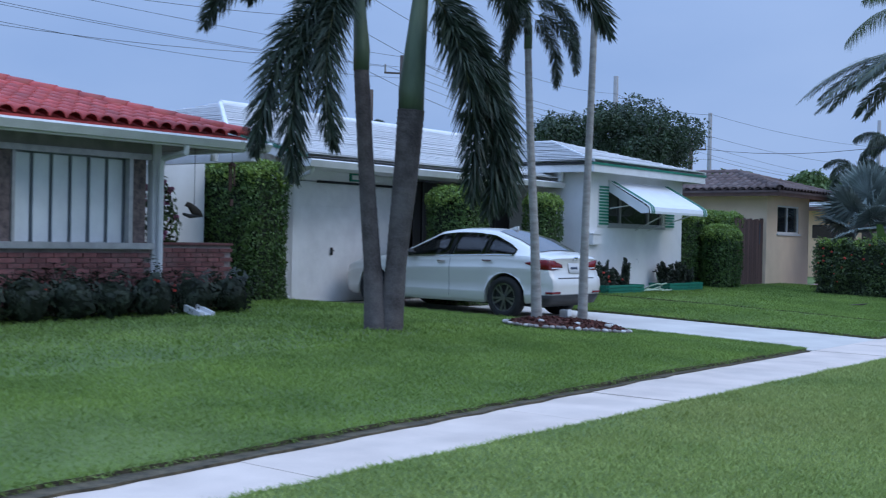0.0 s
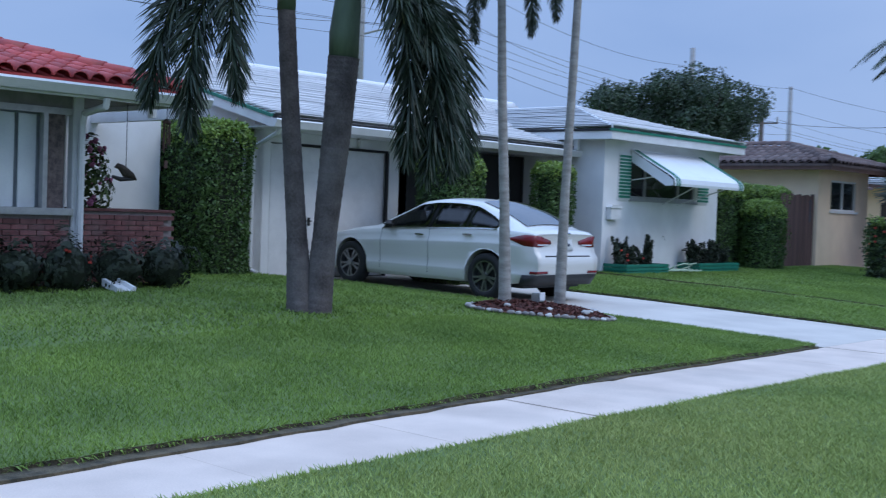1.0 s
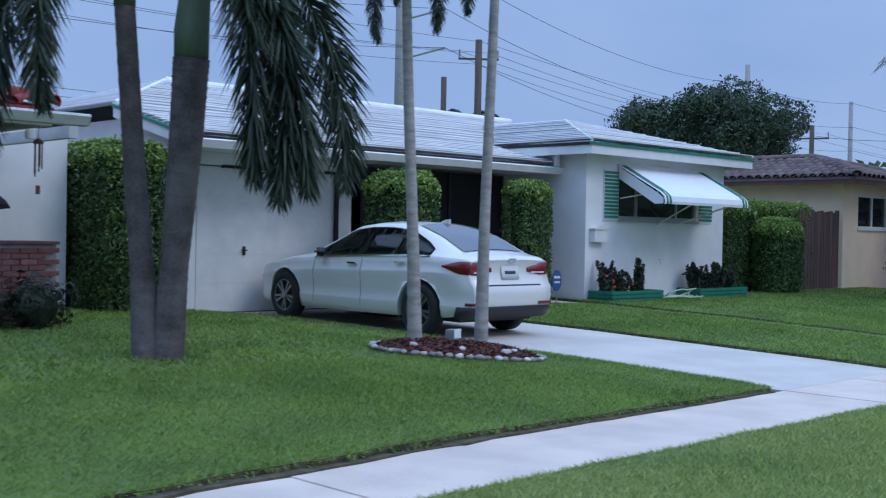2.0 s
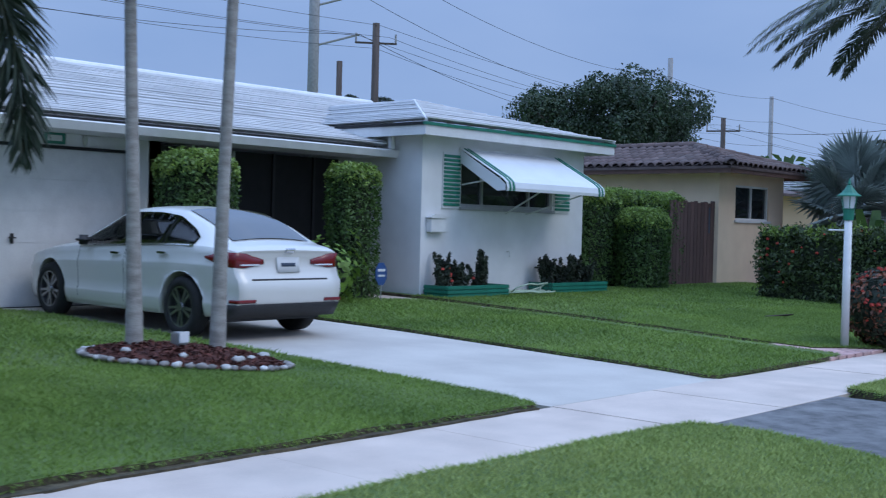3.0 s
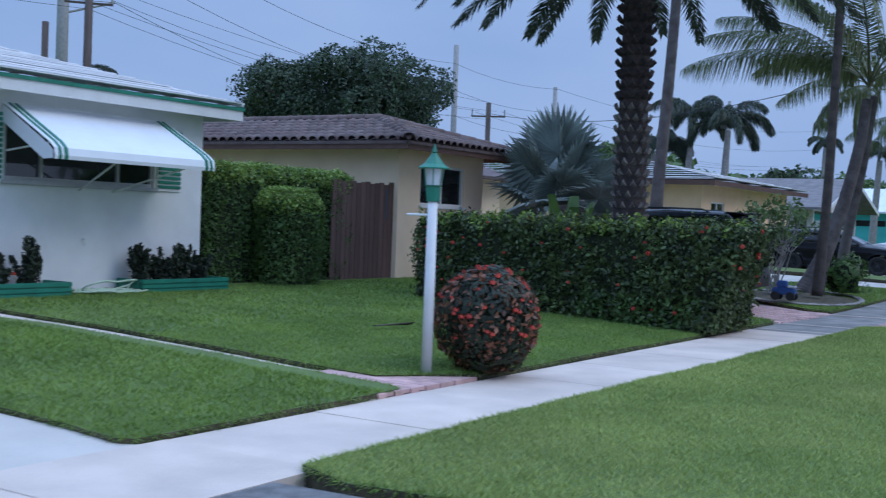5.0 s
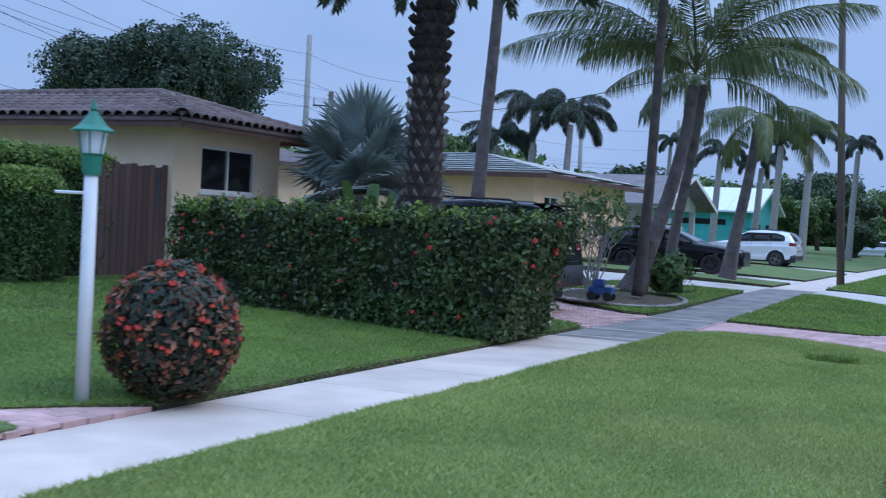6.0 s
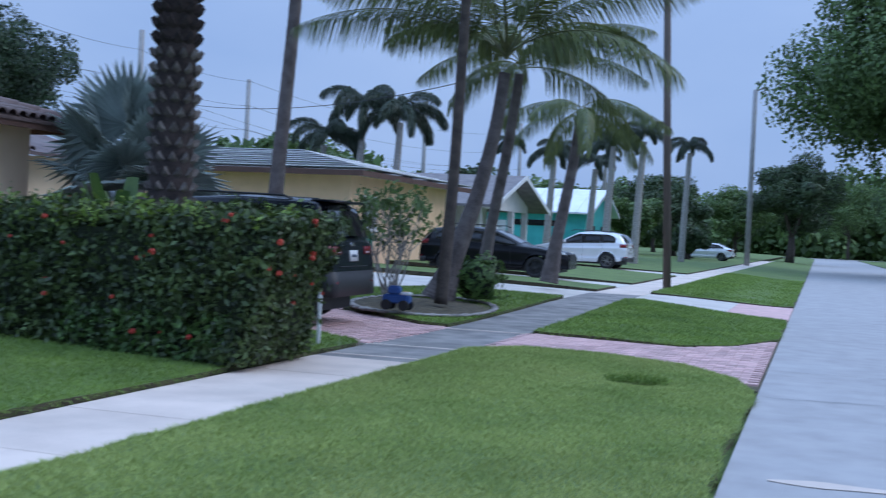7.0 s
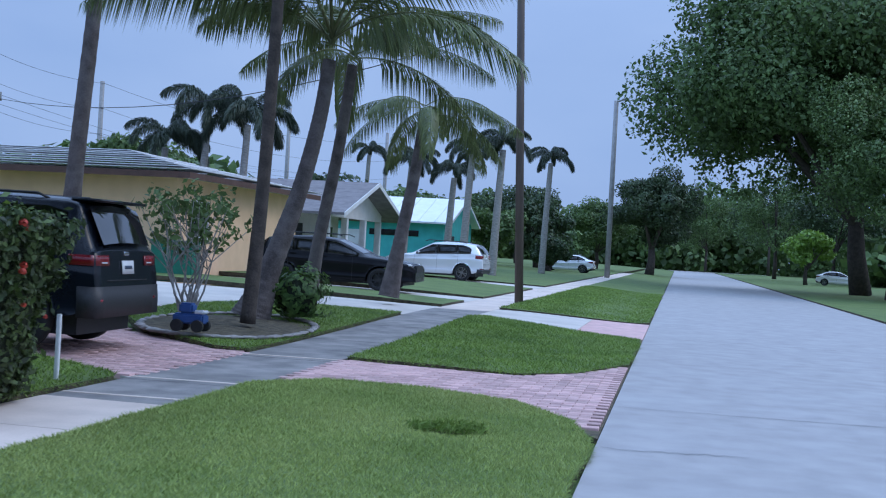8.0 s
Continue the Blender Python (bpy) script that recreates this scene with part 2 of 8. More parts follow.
TREELEAFLIGHT = material("light_broadleaf", (0.125, 0.195, 0.058), (0.072, 0.125, 0.036), rough=0.6, scale=0.6, bump=0, vary=0.4, island=True, through_light=0.25)
REDFLOWER = material("red_ixora_flower", (0.62, 0.07, 0.04), (0.42, 0.04, 0.028), rough=0.6, bump=0, vary=0.3, island=True)
PINKFLOWER = material("pink_blossom", (0.45, 0.14, 0.25), (0.3, 0.09, 0.17), rough=0.6, bump=0, vary=0.3, island=True)
SHOOTLEAF = material("lit_young_hedge_leaf", (0.25, 0.35, 0.07), (0.15, 0.235, 0.042), rough=0.5, scale=3, bump=0, vary=0.4, island=True, through_light=0.3)
TWIG = material("stem_and_shade_core", (0.02, 0.028, 0.012), (0.012, 0.018, 0.008), rough=1.0, scale=6, bump=0.3)
MULCH = material("red_mulch", (0.16, 0.055, 0.04), (0.07, 0.025, 0.02), rough=1.0, scale=14, fine=60, bump=0.9, depth=0.03, vary=0.4, island=True)
STONE = material("white_stone", (0.58, 0.56, 0.53), (0.4, 0.38, 0.36), rough=0.9, scale=12, bump=0.3, vary=0.25)
GREYSTONE = material("grey_edging_stone", (0.3, 0.28, 0.26), (0.2, 0.18, 0.17), rough=0.9, scale=12, bump=0.4, vary=0.25)
CANVAS = material("white_awning", (0.74, 0.76, 0.78), (0.7, 0.72, 0.74), rough=0.6, scale=3, bump=0.05)
HOSE = material("pale_green_hose", (0.45, 0.56, 0.42), (0.38, 0.5, 0.36), rough=0.5, bump=0)
BLUE = material("blue_plastic", (0.025, 0.08, 0.24), (0.018, 0.06, 0.19), rough=0.5, bump=0)


def glass(name, tint, rough=0.03):
    m = bpy.data.materials.new(name)
    m.use_nodes = True
    b = m.node_tree.nodes["Principled BSDF"]
    b.inputs["Base Color"].default_value = (*tint, 1)
    b.inputs["Roughness"].default_value, b.inputs["IOR"].default_value = rough, 1.5
    b.inputs["Coat Weight"].default_value, b.inputs["Coat Roughness"].default_value = 0.6, 0.02
    return m


TINTED = glass("tinted_glass", (0.008, 0.009, 0.011))
PANE = glass("dark_window_glass", (0.012, 0.014, 0.018), 0.06)


# ---- building helpers ----
def thing(name, at=(0, 0, 0), label="", category="", group="", kind=""):
    ob = new(name)
    ob.empty_display_size = 0.2
    ob.location = at
    return tagged(ob, label, category, group, kind)


def base_of(parent):
    """The world place of a thing or of a part under it, from the locations alone."""
    p = Vector((0, 0, 0))
    while parent:
        p += parent.location
        parent = parent.parent
    return p


def mesh_of(name, bm, mat, smooth=False):
    me = bpy.data.meshes.new(name)
    bm.to_mesh(me)
    bm.free()
    me.materials.append(mat)
    if smooth:
        for p in me.polygons:
            p.use_smooth = True
    return me


def part(name, bm, mat, parent=None, label="", smooth=False, local=False):
    """Links a bmesh, drawn in world places (or local ones), as one mesh under a thing or part."""
    if parent and not local:
        bmesh.ops.translate(bm, verts=bm.verts, vec=-base_of(parent))
    ob = new(name, mesh_of(name, bm, mat, smooth))
    ob.parent = parent
    return tagged(ob, label)


def piece(name, me, parent, m):
    """One more object on a shared mesh, placed by a world matrix."""
    ob = new(name, me)
    ob.parent = parent
    ob.matrix_basis = Matrix.Translation(-base_of(parent)) @ m
    return ob


def raw_mesh(name, verts, faces, mat, smooth=False):
    me = bpy.data.meshes.new(name)
    verts, faces = np.asarray(verts, np.float32), np.asarray(faces, np.int32)
    k = faces.shape[1]
    me.vertices.add(len(verts))
    me.vertices.foreach_set("co", verts.ravel())
    me.loops.add(faces.size)
    me.loops.foreach_set("vertex_index", faces.ravel())
    me.polygons.add(len(faces))
    me.polygons.foreach_set("loop_start", np.arange(0, faces.size, k, dtype=np.int32))
    if smooth:
        me.polygons.foreach_set("use_smooth", np.ones(len(faces), bool))
    me.update(calc_edges=True)
    me.materials.append(mat)
    return me


def raw_part(name, me, parent=None, label="", local=False):
    ob = new(name, me)
    ob.parent = parent
    if parent and not local:
        ob.location = -base_of(parent)
    return tagged(ob, label)


def box(bm, x0, x1, y0, y1, z0, z1, bevel=0.0):
    r = bmesh.ops.create_cube(bm, size=1, matrix=Matrix.LocRotScale(((x0 + x1) / 2, (y0 + y1) / 2, (z0 + z1) / 2), None, (abs(x1 - x0), abs(y1 - y0), abs(z1 - z0))))
    if bevel:
        bmesh.ops.bevel(bm, geom=list({e for v in r["verts"] for e in v.link_edges}), offset=bevel, segments=2, affect="EDGES")
    return bm


def boxes(*specs, bevel=0.0):
    bm = bmesh.new()
    for s in specs:
        box(bm, *s, bevel=bevel)
    return bm


def tube(bm, pts, radii, sides=10, cap=True):
    """A tapered tube along a line of points."""
    pts = [Vector(p) for p in pts]
    if not hasattr(radii, "__len__"):
        radii = [radii] * len(pts)
    rings, side = [], None
    for i, p in enumerate(pts):
        d = (pts[min(i + 1, len(pts) - 1)] - pts[max(i - 1, 0)]).normalized()
        if side is None:
            side = d.orthogonal().normalized()
        side = (side - d * side.dot(d)).normalized()
        up = d.cross(side)
        rings.append([bm.verts.new(p + radii[i] * (math.cos(a) * side + math.sin(a) * up)) for a in [2 * math.pi * k / sides for k in range(sides)]])
    for a, b in zip(rings, rings[1:]):
        for k in range(sides):
            bm.faces.new((a[k], a[(k + 1) % sides], b[(k + 1) % sides], b[k]))
    if cap:
        bm.faces.new(rings[0][::-1])
        bm.faces.new(rings[-1])
    return bm


def one_tube(pts, radii, sides=10):
    return tube(bmesh.new(), pts, radii, sides)


def prism(poly, axis, lo, hi):
    """A polygon in the plane across an axis, drawn out from lo to hi. axis x: (y, z); y: (x, z); z: (x, y)."""
    bm = bmesh.new()
    put = {"x": lambda a, b, c: (c, a, b), "y": lambda a, b, c: (a, c, b), "z": lambda a, b, c: (a, b, c)}[axis]
    f = bm.faces.new([bm.verts.new(put(a, b, lo)) for a, b in poly])
    r = bmesh.ops.extrude_face_region(bm, geom=[f])
    vec = Vector(put(0, 0, hi - lo))
    bmesh.ops.translate(bm, verts=[v for v in r["geom"] if isinstance(v, bmesh.types.BMVert)], vec=vec)
    bmesh.ops.recalc_face_normals(bm, faces=bm.faces)
    return bm


def smoothstep(a, b, t):
    t = min(1.0, max(0.0, (t - a) / (b - a)))
    return t * t * (3 - 2 * t)


# ---- ground levels ----
def rise(y):
    return 0.13 * smoothstep(36, 46, y)


def lawn_z(x, y):
    if x > 6:
        return 0.05 + 0.05 * smoothstep(6, 12, x)
    if x > -4.7:
        return 0.035 + 0.075 * smoothstep(-1.0, -4.4, x) + rise(y) * smoothstep(-1.5, -4.6, x) + 0.012 * noise.noise((x * 0.7, y * 0.7, 0))
    xs, zs = (-16, -13.5, -10, -8, -5.9), (0.42, 0.385, 0.295, 0.21, 0.115)
    z = float(np.interp(x, xs, zs)) + rise(y) + 0.012 * noise.noise((x * 0.6, y * 0.6, 3))
    z += 0.08 * math.exp(-((x + 9.6) ** 2 + (y - 10.8) ** 2) / 6.0)
    near_drive = smoothstep(13.4, 15.1, y) if y < 16.5 else smoothstep(20.2, 18.4, y)
    return z + (paved_z(x, y) + 0.035 - z) * near_drive


def paved_z(x, y):
    if x > -4.65:
        return float(np.interp(x, (-4.65, -1.05), (0.07, 0.012))) + rise(y) * smoothstep(-1.1, -4.65, x)
    return float(np.interp(x, (-15.2, -10.5, -5.94), (0.28, 0.2, 0.07))) + rise(y)


def patch(poly, level, lift=0.0, step=0.6, skirt=0.12):
    """A piece of ground over a plan outline, following the level, with sides that go down into the earth."""
    bm = bmesh.new()
    bm.faces.new([bm.verts.new((x, y, 0)) for x, y in poly])
    bmesh.ops.recalc_face_normals(bm, faces=bm.faces)
    for axis in (0, 1):
        lo, hi = min(p[axis] for p in poly), max(p[axis] for p in poly)
        st = step if hi - lo < 40 else step * 3
        for k in range(1, int((hi - lo) / st) + 1):
            co, no = [0, 0, 0], [0, 0, 0]
            co[axis], no[axis] = lo + k * st, 1
            bmesh.ops.bisect_plane(bm, geom=bm.verts[:] + bm.edges[:] + bm.faces[:], plane_co=co, plane_no=no)
    edge = [e for e in bm.edges if e.is_boundary]
    r = bmesh.ops.extrude_edge_only(bm, edges=edge)
    low = {v for v in r["geom"] if isinstance(v, bmesh.types.BMVert)}
    for v in bm.verts:
        v.co.z = level(v.co.x, v.co.y) + lift - (skirt if v in low else 0)
    bmesh.ops.recalc_face_normals(bm, faces=bm.faces)
    if sum(f.normal.z for f in bm.faces) < 0:
        bmesh.ops.reverse_faces(bm, faces=bm.faces)
    return bm


def arc(cx, cy, r, a0, a1, n=6, ry=None):
    return [(cx + r * math.cos(radians(a0 + (a1 - a0) * k / n)), cy + (ry or r) * math.sin(radians(a0 + (a1 - a0) * k / n))) for k in range(n + 1)]


def sheet(x0, x1, y0, y1, nx, ny, z):
    xs, ys = np.linspace(x0, x1, nx + 1), np.linspace(y0, y1, ny + 1)
    v = [(x, y, z(x, y)) for y in ys for x in xs]
    f = [(j * (nx + 1) + i, j * (nx + 1) + i + 1, (j + 1) * (nx + 1) + i + 1, (j + 1) * (nx + 1) + i) for j in range(ny) for i in range(nx)]
    return v, f


def earth(x, y):
    if x > -4.7:
        return -0.06
    return float(np.interp(x, (-30, -16, -10, -5), (0.2, 0.12, 0.08, -0.06)))


v, f = sheet(-700, 700, -700, 1000, 560, 100, earth)
ground = new("ground", raw_mesh("ground", v, f, GRASS))
tagged(ground, "level green grassy ground reaching to the horizon", "ground", kind="structure")

# road and pavements
road = part("road", patch([(-1.05, -80), (6.0, -80), (6.0, 236), (60, 236), (60, 246), (-60, 246), (-60, 236), (-1.05, 236)], lambda x, y: 0.004 * noise.noise((x, y, 0)), step=2.0), ROAD)
tagged(road, "worn pale grey residential road without markings", "road", kind="structure")

driveway = part("driveway", patch([(-5.95, 15.48), (-5.95, 18.3), (-8, 18.25), (-15.15, 18.25), (-15.15, 14.66), (-14.3, 15.3), (-7, 15.36)], paved_z), DRIVE)
tagged(driveway, "pale painted concrete driveway in front of the garage", "driveway", kind="structure")
apron_left = part("driveway_apron", patch([(-4.64, 15.75), (-3.2, 15.55), (-2.0, 14.9), (-1.06, 13.9), (-1.06, 20.0), (-2.0, 18.9), (-3.2, 18.3), (-4.64, 18.1)], paved_z), ASPHALT)
tagged(apron_left, "dark worn asphalt driveway apron beside the road", "driveway", kind="structure")
front_walk = part("front_walk", patch([(-5.95, 20.78), (-5.95, 21.6), (-13.5, 21.6), (-15.3, 21.6), (-15.3, 20.0), (-13.4, 20.0), (-13.0, 20.78)], lambda x, y: lawn_z(x, y) - 0.045), WALKWAY)
tagged(front_walk, "narrow concrete front walk sunk between the lawns", "path", kind="structure")
paver_drive = part("paver_driveway_bed", patch([(-5.95, 32.4), (-5.95, 35.6), (-8.2, 36.5), (-9.4, 38.3), (-9.7, 41), (-8.6, 43.8), (-5.95, 44.5), (-5.95, 48.3), (-14.2, 48.3), (-14.2, 33.5), (-8, 33.2)],
                   lambda x, y: paved_z(x, y) - 0.012), DRIVE)
tagged(paver_drive, "pale driveway in front of the tan house", "driveway", kind="structure")
apron_end = part("paver_apron_end", patch([(-2.4, 44.54), (-1.06, 44.2), (-1.06, 49.6), (-2.4, 49.23)], paved_z), PAVER)
tagged(apron_end, "pink paver end of the far apron beside the road", "driveway", kind="structure")
apron_far = part("far_driveway_apron", patch([(-4.64, 45.1), (-2.41, 44.54), (-2.41, 49.23), (-4.64, 48.6)], paved_z), DRIVE)
tagged(apron_far, "pale concrete apron between the grass strips", "driveway", kind="structure")
side_drive = part("side_driveway", patch([(-5.95, 51.4), (-5.95, 54.2), (-14, 54.2), (-14, 51.4)], paved_z), DRIVE)
tagged(side_drive, "pale concrete driveway of the yellow house", "driveway", kind="structure")
end_drive = part("end_driveway", patch([(-5.95, 66), (-5.95, 70), (-14, 70), (-14, 66)], paved_z), DRIVE)
tagged(end_drive, "pale concrete driveway of the cream house", "driveway", kind="structure")

# lawns
LAWNS = []


def lawn(poly, label, level=lawn_z, step=0.6):
    ob = part("lawn", patch(poly, level, step=step, skirt=0.11), GRASS)
    ob.data.materials.append(SOIL)
    for p in ob.data.polygons:
        if abs(p.normal.z) < 0.4:
            p.material_index = 1
    LAWNS.append(poly)
    return tagged(ob, label, "lawn", kind="structure")


def jag(a, b, n, amount, seed):
    """An edge from a to b that wanders a little, as cut turf does."""
    rnd = random.Random(seed)
    return [(a[0] + (b[0] - a[0]) * k / n + rnd.uniform(-amount, amount), a[1] + (b[1] - a[1]) * k / n + rnd.uniform(-amount, amount)) for k in range(n + 1)]


lawn([(-24, -40), (-5.96, -40)] + jag((-5.68, -2), (-5.7, 3.2), 14, 0.03, 1) + jag((-5.73, 3.6), (-5.96, 11.0), 30, 0.03, 31) + jag((-5.97, 11.3), (-5.97, 15.1), 14, 0.02, 32) + arc(-6.09, 15.24, 0.13, 0, 80, 4) + jag((-6.5, 15.42), (-14.2, 15.33), 18, 0.015, 2) + [(-15.1, 14.64), (-24, 14.64)],
     "mown green front lawn of the brick house", step=0.8)
lawn(arc(-6.1, 18.36, 0.14, -90, 0, 4) + jag((-5.96, 18.7), (-5.96, 20.95), 7, 0.015, 3) + arc(-6.1, 21.18, 0.14, 0, 80, 4) + jag((-6.6, 21.33), (-12.8, 21.16), 12, 0.015, 4) + [(-13.3, 20.0), (-15.2, 20.0), (-15.2, 18.3)] + jag((-12.5, 18.28), (-6.6, 18.28), 10, 0.015, 5),
     "strip of mown green lawn between driveway and walk")
lawn([(-13.5, 21.62)] + jag((-12.8, 21.62), (-6.5, 21.62), 12, 0.02, 6) + [(-5.98, 22.6)] + jag((-5.97, 23.0), (-5.97, 31.4), 18, 0.02, 7) + arc(-6.4, 31.9, 0.45, 0, 85) + [(-7.4, 32.8), (-14.0, 33.4), (-24, 33.4), (-24, 21.62)],
     "mown green lawn of the white house up to the flowering hedge", step=0.8)
lawn([(-4.63, -40)] + [(-1.07, -40)] + jag((-1.07, -2), (-1.1, 13.0), 26, 0.03, 8) + [(-1.4, 13.9), (-2.1, 14.8), (-3.2, 15.4), (-4.1, 15.6), (-4.66, 15.55)] + jag((-4.72, 15.2), (-4.74, -2), 34, 0.02, 9),
     "mown green grass strip between sidewalk and road", step=0.8)
lawn(jag((-4.66, 32.4), (-4.71, 18.9), 26, 0.02, 10) + [(-4.68, 18.4), (-4.2, 18.2), (-3.2, 18.4), (-2.1, 19.0), (-1.4, 20.0)] + jag((-1.07, 21.0), (-1.1, 31.2), 20, 0.05, 11) + [(-1.35, 32.1), (-2.0, 33.1), (-3.0, 33.35), (-4.1, 33.15)],
     "mown green grass strip with worn edges beside the road", step=0.8)
lawn([(-4.6, 35.75), (-4.3, 35.6), (-3.1, 35.6), (-2.4, 35.65), (-1.7, 36.5), (-1.1, 38.3)] + jag((-1.07, 39), (-1.07, 43.8), 8, 0.03, 12) + [(-1.4, 44.15), (-4.3, 44.9), (-4.62, 44.6)],
     "short green grass strip between two driveway aprons")
lawn([(-4.62, 48.75), (-1.3, 49.7), (-1.07, 50.2)] + jag((-1.07, 52), (-1.07, 100), 20, 0.04, 13) + [(-1.07, 232), (-4.62, 232)], "long green grass strip along the far road", step=1.5)
lawn([(-5.97, 35.7)] + jag((-5.97, 36.5), (-5.97, 44.2), 10, 0.02, 14) + [(-8.4, 43.6), (-9.3, 41), (-9.1, 38.4), (-8.0, 36.7), (-6.4, 35.6)], "green grass island with a palm bed in the driveway")
lawn([(-5.97, 48.4), (-5.97, 51.3), (-14.2, 51.3), (-14.2, 48.4)], "green lawn in front of the yellow house")
lawn([(-5.97, 54.3), (-5.97, 65.9), (-24, 65.9), (-24, 54.3)], "green lawn beside the parked cars", step=1.2)
lawn([(-5.97, 70.1), (-5.97, 232), (-60, 232), (-60, 70.1)], "far green front lawns along the street", step=3)
lawn([(6.05, -80), (60, -80), (60, 232), (6.05, 232)], "green verge under the trees across the road", step=4)


soil_edge = part("soil_edge", patch(jag((-5.52, -2), (-5.54, 3.2), 14, 0.03, 71) + jag((-5.58, 3.6), (-5.88, 11.0), 30, 0.025, 72) + jag((-5.9, 11.3), (-5.93, 15.3), 14, 0.015, 73) + [(-6.2, 15.3), (-6.15, 11.0), (-5.95, 3.4), (-5.9, -2)],
                 lambda x, y: 0.084 + 0.008 * noise.noise((x * 9, y * 9, 0)), step=0.25, skirt=0.03), SOIL)
tagged(soil_edge, "dark crumbly soil along the cut lawn edge", "soil", kind="structure")


# ---- house helpers ----
def wall_with_openings(name, parent, axis, at, thick, a0, a1, z0, z1, holes, mat, label=""):
    """A wall across an axis ('x' or 'y') from at - thick to at, in parts round rectangular openings (a0, a1, z0, z1)."""
    bm = bmesh.new()
    cuts = sorted({a0, a1, *[h[0] for h in holes], *[h[1] for h in holes]})
    for lo, hi in zip(cuts, cuts[1:]):
        mid, spans, z = (lo + hi) / 2, [], z0
        for h in sorted([h for h in holes if h[0] < mid < h[1]], key=lambda h: h[2]):
            spans.append((z, h[2]))
            z = h[3]
        spans.append((z, z1))
        for s, e in spans:
            if e - s > 1e-4:
                if axis == "x":
                    box(bm, at - thick, at, lo, hi, s, e)
                else:
                    box(bm, lo, hi, at - thick, at, s, e)
    bmesh.ops.remove_doubles(bm, verts=bm.verts, dist=1e-4)
    return part(name, bm, mat, parent, label)


def window_x(parent, x, y0, y1, z0, z1, splits, frame_mat=FRAME, w=0.05, sill=True):
    """A window in a wall that faces the street, with frame, bars and dark panes."""
    win = part("window", boxes((x - 0.1, x - 0.03, y0, y1, z0, z0 + w), (x - 0.1, x - 0.03, y0, y1, z1 - w, z1), (x - 0.1, x - 0.03, y0, y0 + w, z0 + w, z1 - w), (x - 0.1, x - 0.03, y1 - w, y1, z0 + w, z1 - w)), frame_mat, parent)
    cuts = [y0 + w] + list(splits) + [y1 - w]
    for s in splits:
        part("mullion", boxes((x - 0.1, x - 0.035, s - w / 2, s + w / 2, z0 + w, z1 - w)), frame_mat, win)
    for a, b in zip(cuts, cuts[1:]):
        part("pane", boxes((x - 0.085, x - 0.075, a + 0.01, b - 0.01, z0 + w - 0.005, z1 - w + 0.005)), PANE, win)
    if sill:
        part("sill", boxes((x - 0.1, x + 0.05, y0 - 0.05, y1 + 0.05, z0 - 0.06, z0 - 0.002), bevel=0.008), frame_mat, win)
    # Black sheet stands in for the unlit room behind the panes.
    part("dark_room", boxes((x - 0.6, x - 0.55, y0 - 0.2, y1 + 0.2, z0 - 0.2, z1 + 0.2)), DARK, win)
    return win


def lerp3(a, b, t):
    return Vector(a) + (Vector(b) - Vector(a)) * t


def roof_courses(parent, e0, e1, r0, r1, n, mat, thick=0.016, name="tile_course", wobble=0.006, seed=0):
    """A slope of a roof, eave e0-e1 up to ridge r0-r1, as overlapping courses that each stand proud of the next."""
    rnd = random.Random(seed)
    nrm = (Vector(e1) - Vector(e0)).cross(Vector(r0) - Vector(e0)).normalized()
    if nrm.z < 0:
        nrm = -nrm
    for k in range(n):
        a, b = k / n, min(1, (k + 1.12) / n)
        p = [lerp3(e0, r0, a), lerp3(e1, r1, a), lerp3(e1, r1, b), lerp3(e0, r0, b)]
        up = [0.085 + rnd.uniform(-wobble, wobble)] * 2 + [0.01] * 2
        bm = bmesh.new()
        lo = [bm.verts.new(q + nrm * (u - thick)) for q, u in zip(p, up)]
        hi = [bm.verts.new(q + nrm * u) for q, u in zip(p, up)]
        bm.faces.new(hi)
        bm.faces.new(lo[::-1])
        for i in range(4):
            j = (i + 1) % 4
            bm.faces.new((lo[i], lo[j], hi[j], hi[i]))
        bmesh.ops.remove_doubles(bm, verts=bm.verts, dist=1e-4)
        bmesh.ops.recalc_face_normals(bm, faces=bm.faces)
        part(name, bm, mat, parent)


def slab(points, thick):
    """A flat polygon in space with thickness below it."""
    bm = bmesh.new()
    f = bm.faces.new([bm.verts.new(p) for p in points])
    f.normal_update()
    if f.normal.z < 0:
        f.normal_flip()
    r = bmesh.ops.extrude_face_region(bm, geom=[f])
    bmesh.ops.translate(bm, verts=[v for v in r["geom"] if isinstance(v, bmesh.types.BMVert)], vec=(0, 0, -thick))
    bmesh.ops.recalc_face_normals(bm, faces=bm.faces)
    return bm


def barrel_mesh(name, length, r, mat, sides=6, thick=0.016):
    """A half-round roof tile lying along +y, a little wider at its lower end."""
    bm = bmesh.new()
    rows = []
    for y, k in ((0, 1.0), (length, 0.86)):
        for rr in (r * k, r * k - thick):
            rows.append([bm.verts.new((rr * math.cos(math.pi * i / sides), y, rr * 0.8 * math.sin(math.pi * i / sides))) for i in range(sides + 1)])
    o0, i0, o1, i1 = rows
    for i in range(sides):
        bm.faces.new((o0[i], o1[i], o1[i + 1], o0[i + 1]))
        bm.faces.new((i0[i + 1], o0[i + 1], o0[i], i0[i])[::-1])
    bmesh.ops.recalc_face_normals(bm, faces=bm.faces)
    return mesh_of(name, bm, mat, True)


